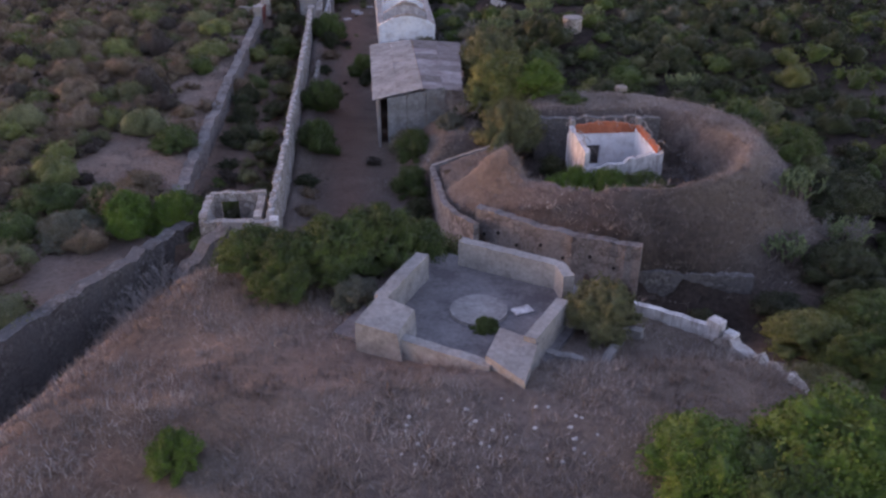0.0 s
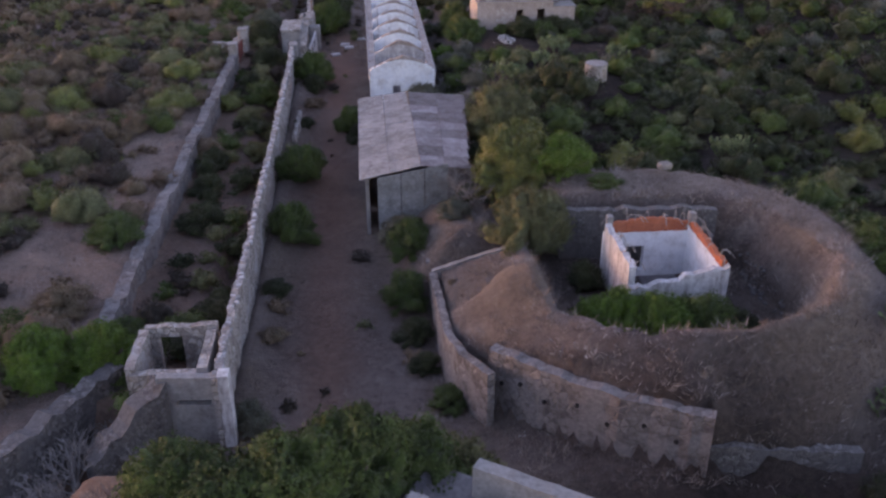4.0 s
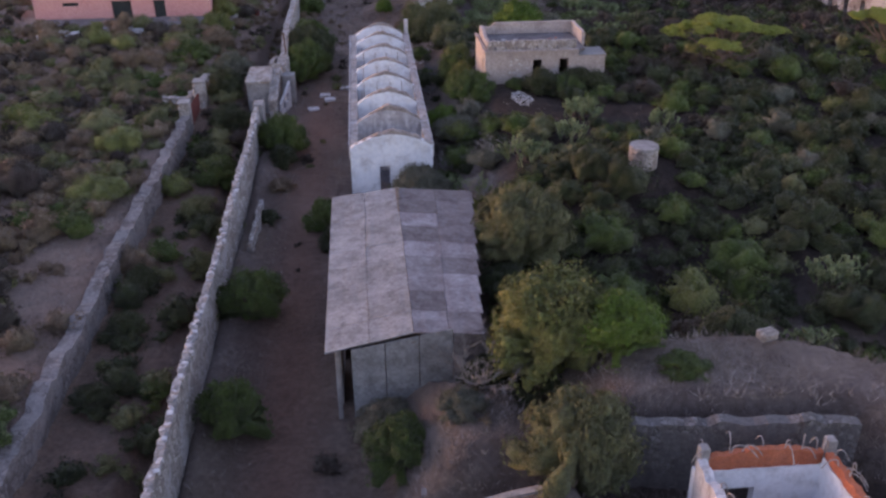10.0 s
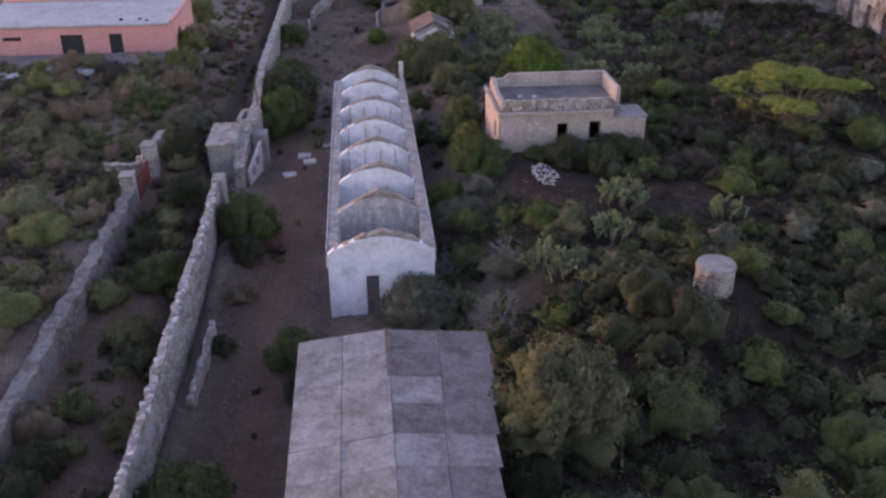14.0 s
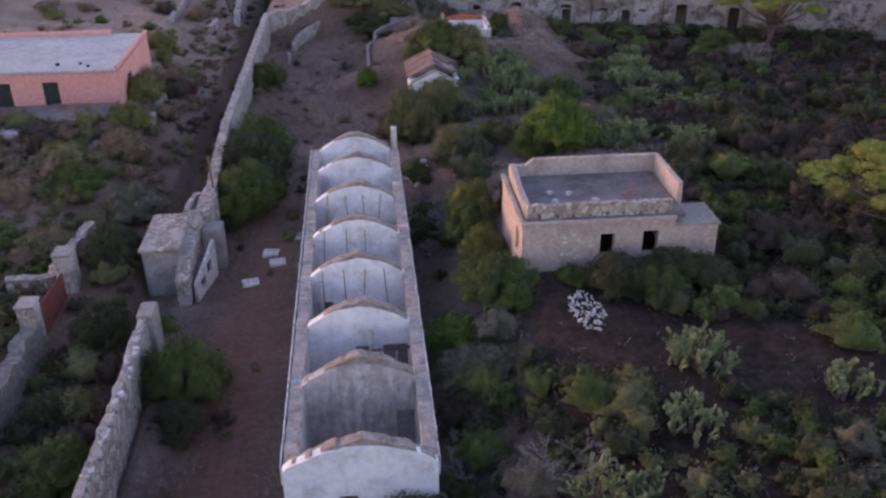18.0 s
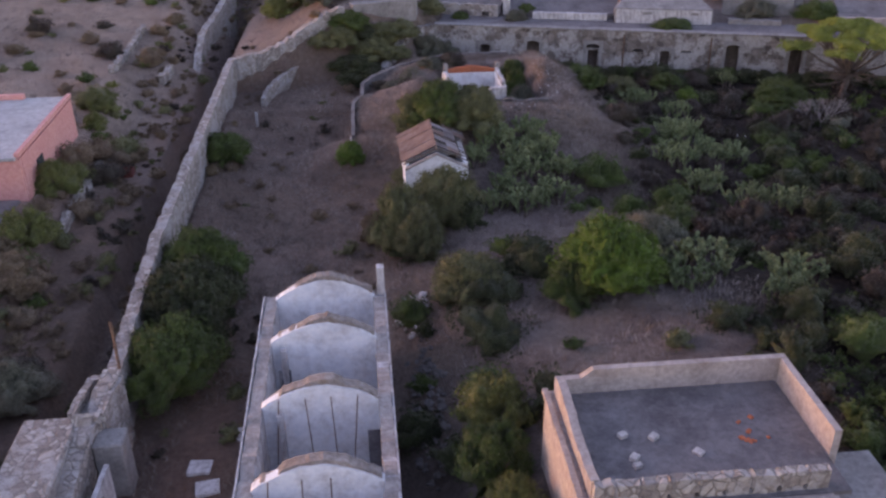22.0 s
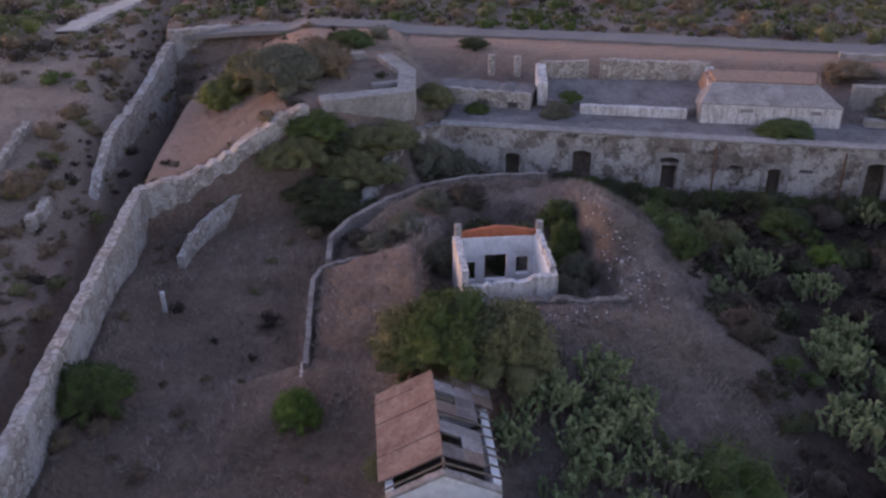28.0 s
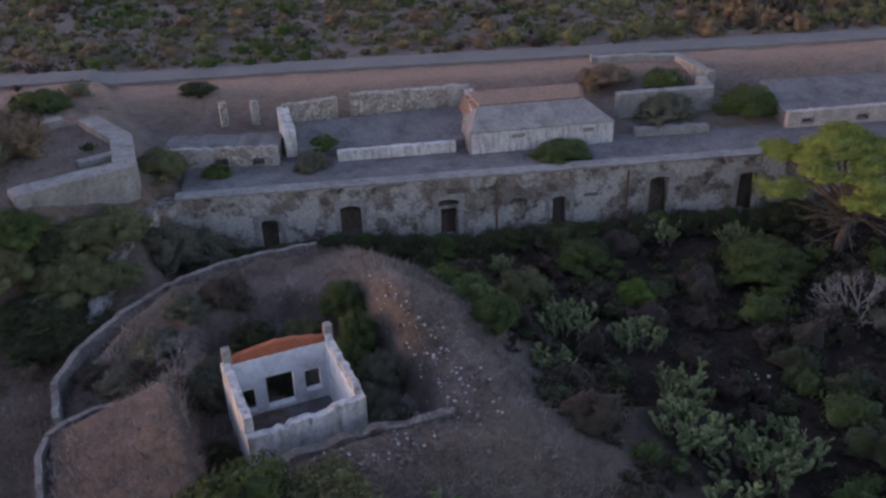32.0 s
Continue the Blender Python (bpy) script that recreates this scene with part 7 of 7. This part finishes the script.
def stone_mesh(seed):
    r2 = random.Random(seed)
    bm = bmesh.new()
    bmesh.ops.create_icosphere(bm, subdivisions=1, radius=1.0)
    for v in bm.verts:
        v.co *= r2.uniform(0.7, 1.15)
        v.co.z *= 0.65
    me = bpy.data.meshes.new("stone")
    bm.to_mesh(me)
    bm.free()
    return me


STONES = {mt: [stone_mesh(s) for s in range(4)] for mt in ("pale", "grey")}
for mt, mm in (("pale", M_RUBBISH), ("grey", M_STONE_D)):
    for me in STONES[mt]:
        me.materials.append(mm)


def stones(name, label, spots, count, mt, lo, hi):
    """A heap or scatter of loose stones: one thing, each stone a part of it."""
    (cx, cy, rx, ry) = spots
    e = thing(name, (cx, cy, gz(cx, cy)), label, "stones")
    for i in range(count):
        a, q = rnd.uniform(0, 6.28), math.sqrt(rnd.random())
        x, y = cx + math.cos(a) * rx * q, cy + math.sin(a) * ry * q
        s = rnd.uniform(lo, hi)
        o = new("stone", rnd.choice(STONES[mt]))
        o.parent = e
        o.matrix_parent_inverse = Matrix.Translation(-e.location)
        o.matrix_basis = pose(x, y, gz(x, y) + s * 0.25, rnd.uniform(-20, 20), rnd.uniform(-20, 20), rnd.uniform(0, 360)) @ Matrix.Diagonal((s, s * rnd.uniform(0.7, 1.1), s, 1))


stones("rubble_heap", "heap of white broken plaster in a clearing", (13.7, 99.2, 0.8, 1.8), 150, "pale", 0.04, 0.12)
stones("scattered_stones", "grey stones strewn along the bank edge", (20.6, 152.8, 1.6, 6.0), 120, "grey", 0.05, 0.15)
stones("scattered_stones", "pale stones among weeds below the gun court", (2.5, 21.2, 4.5, 1.8), 45, "pale", 0.04, 0.13)
stones("rubble_heap", "fallen masonry beside the vaulted building", (7.4, 116.5, 0.9, 6.0), 90, "grey", 0.08, 0.28)
stones("scattered_stones", "pale stones on the inner face of the bank", (20.6, 52.4, 0.5, 3.4), 80, "grey", 0.07, 0.19)
stones("scattered_stones", "loose stones along the bank wall top", (8.0, 44.4, 3.6, 0.7), 40, "pale", 0.03, 0.08)
stones("scattered_stones", "stones strewn in front of the second ruin", (16.5, 148.8, 4.2, 1.2), 70, "grey", 0.06, 0.18)


# ---- small things ----
def lean_panel(name, x, y, w, d, hgt, turn, material, parent, label=""):
    z = gz(x, y)
    return part(name, block(x - w / 2, y - d / 2, z - 0.1, x + w / 2, y + d / 2, z + hgt, turn=turn, bevel=0.02), material, parent, label)


pole = thing("rusty_pole", (-6.25, 117.6, -1.5), "leaning rust-red iron pole beside the enclosure wall", "pole")
part("shaft", rebar(((-6.2, 117.5, -1.9), (-6.25, 117.8, 1.0), (-6.4, 118.3, 3.7)), 0.075), M_RUST, pole)
leaf = thing("rusted_gate", (-13.6, 107, -1.2), "dark red rusted iron gate leaf between the piers", "gate")
part("gate_frame", rebar(((-13.6, 105.4, -1.0), (-13.55, 105.4, 0.9), (-13.4, 108.6, 0.9), (-13.45, 108.6, -1.0), (-13.6, 105.4, -1.0)), 0.05), M_OXIDE, leaf)
for k in range(7):
    part("gate_board", block(-13.62 + 0.02 * k, 105.5 + 0.44 * k, -0.95, -13.56 + 0.02 * k, 105.88 + 0.44 * k, 0.85, bevel=0.01), M_OXIDE, leaf)
# invented open box marking the spot of an unidentified dark red thing
tag = thing("red_box_standin", (-12.2, 145, gz(-12.2, 145)), "small open dark red box standing in for an unidentified thing", "trough")
z = gz(-12.2, 145)
part("bed", block(-12.9, 144.5, z - 0.1, -11.5, 145.5, z + 0.12), M_OXIDE, tag)
for k, (x0, y0, x1, y1) in enumerate(((-12.9, 144.5, -11.5, 144.58), (-12.9, 145.42, -11.5, 145.5), (-12.9, 144.6, -12.82, 145.4), (-11.58, 144.6, -11.5, 145.4))):
    part("side", block(x0, y0, z + 0.1, x1, y1, z + 0.5, bevel=0.01), M_OXIDE, tag)
part("slab", block(4.3, 29.0, CF, 5.15, 29.55, CF + 0.09, turn=20), M_LIME, thing("loose_slab", (4.73, 29.27, CF), "pale loose slab on the gun court floor", "slab"))
tagged(part("wall_field", wall_bm(((-17.4, 165.2), (-17.2, 171.0), (-16.9, 178.2)), 0.5, lambda s: gz(-17.2, 165.2 + s) - 0.6, lambda s: gz(-17.2, 165.2 + s) + 0.55 + 0.2 * noise.noise((s, 0, 0)), seed=180, rough=0.08), M_STONE), "low pale dry-stone field wall", "wall", kind="structure")
tagged(part("wall_field", wall_bm(((-14.0, 135.8), (-14.1, 147.0)), 0.5, lambda s: gz(-14.0, 135.8 + s) - 0.6, lambda s: gz(-14.0, 135.8 + s) + 0.5 + 0.2 * noise.noise((s, 2, 0)), seed=181, rough=0.08), M_STONE), "low pale wall bordering the pink building's yard", "wall", kind="structure")
tagged(part("wall_field", wall_bm(((-12.9, 164.6), (-12.5, 167.6)), 0.5, lambda s: gz(-12.7, 164.6 + s) - 0.8, lambda s: gz(-12.7, 164.6 + s) + 0.8 + 0.4 * noise.noise((s, 4, 0)), seed=182, rough=0.08), M_STONE), "broken stub of a field wall", "wall", kind="structure")
lean_panel("post", -3.9, 157.6, 0.24, 0.24, 1.3, 10, M_LIME, thing("white_post", (-3.9, 157.6, gz(-3.9, 157.6)), "short whitewashed post at the path wall", "post"))
part("door", block(-16.30, 140.4, 0.7, -16.22, 141.6, 2.9, bevel=0.01), M_DARKDOOR, pink, "dark green side door")
rnd = random.Random(19)
for k in range(3):
    px, py = -16.7 - rnd.uniform(0.6, 7.0), 137.9 + rnd.uniform(0.2, 1.4)
    s = rnd.uniform(0.12, 0.3)
    part("lump", block(px, py, 4.17, px + s * 1.6, py + s, 4.17 + s, turn=rnd.uniform(0, 80), bevel=0.04), M_SHADE_DEBRIS, thing("roof_debris", (px, py, 4.18), "dark lump of debris at the roof edge", "debris", "debris on the pink roof"))
# pale footpath far off in the scrub
bm = bmesh.new()
prev = None
for i in range(40):
    q = i / 39
    px, py = -20.0 + 5.6 * q ** 1.4, 200.5 + 17.5 * q
    z = gz(px, py) + 0.3
    row = [bm.verts.new((px - 1.2 - 0.2 * math.sin(i), py, z - 0.3)), bm.verts.new((px - 1.05 - 0.2 * math.sin(i), py, z)), bm.verts.new((px + 1.05 + 0.2 * math.sin(i * 1.7), py, z)), bm.verts.new((px + 1.2, py, z - 0.3))]
    if prev:
        for j in range(3):
            bm.faces.new((prev[j], prev[j + 1], row[j + 1], row[j]))
    prev = row
tagged(part("pavement_path", bm, M_PATH), "pale trodden footpath through the far scrub", "path", kind="structure")
# drain holes in the bank's retaining wall: solid discs, their inner shade painted near-black
for k, (q, hz_) in enumerate(((0.10, 0.2), (0.22, 0.55), (0.36, 0.1), (0.5, 0.5), (0.63, 0.05), (0.76, 0.45), (0.88, 0.0))):
    pts = ((4.97, 46.33), (7.02, 44.53), (10.0, 42.38), (13.5, 40.7))
    u = q * 3
    i = min(2, int(u))
    f = u - i
    ax, ay = pts[i]
    bx, by = pts[i + 1]
    d = Vector((bx - ax, by - ay)).normalized()
    nrm = Vector((d.y, -d.x))
    c = Vector((ax + (bx - ax) * f, ay + (by - ay) * f)) + nrm * 0.42
    part("drain_hole", cyl_bm(bmesh.new(), (c.x, c.y, hz_), (c.x + nrm.x * 0.07, c.y + nrm.y * 0.07, hz_), 0.11, 0.10, 10), M_SHADE_DEBRIS, bank_front)
# pale stones spilt over the second bank and by the vaulted building
stones("stone_scatter", "pale stones spilt down the side of the second bank", (20.6, 152.5, 1.6, 4.0), 80, "pale", 0.04, 0.12)
stones("stone_scatter", "whitish broken stones on the bank before the second ruin", (16.5, 149.4, 4.0, 0.8), 60, "pale", 0.03, 0.11)
stones("rubble_heap", "heap of pale rubble beside the vaulted building", (7.3, 124.6, 0.8, 2.2), 45, "pale", 0.08, 0.34)
stones("rubble_heap", "spill of grey rubble along the vaulted building", (7.6, 117.0, 0.9, 4.2), 60, "grey", 0.08, 0.30)
stones("stone_scatter", "whitish rubble in the fort courtyard scrub", (35.5, 150.6, 1.4, 1.0), 25, "pale", 0.05, 0.14)
stones("stone_scatter", "pale stones along the crest of the second bank", (20.2, 156.0, 1.2, 5.0), 70, "pale", 0.03, 0.09)
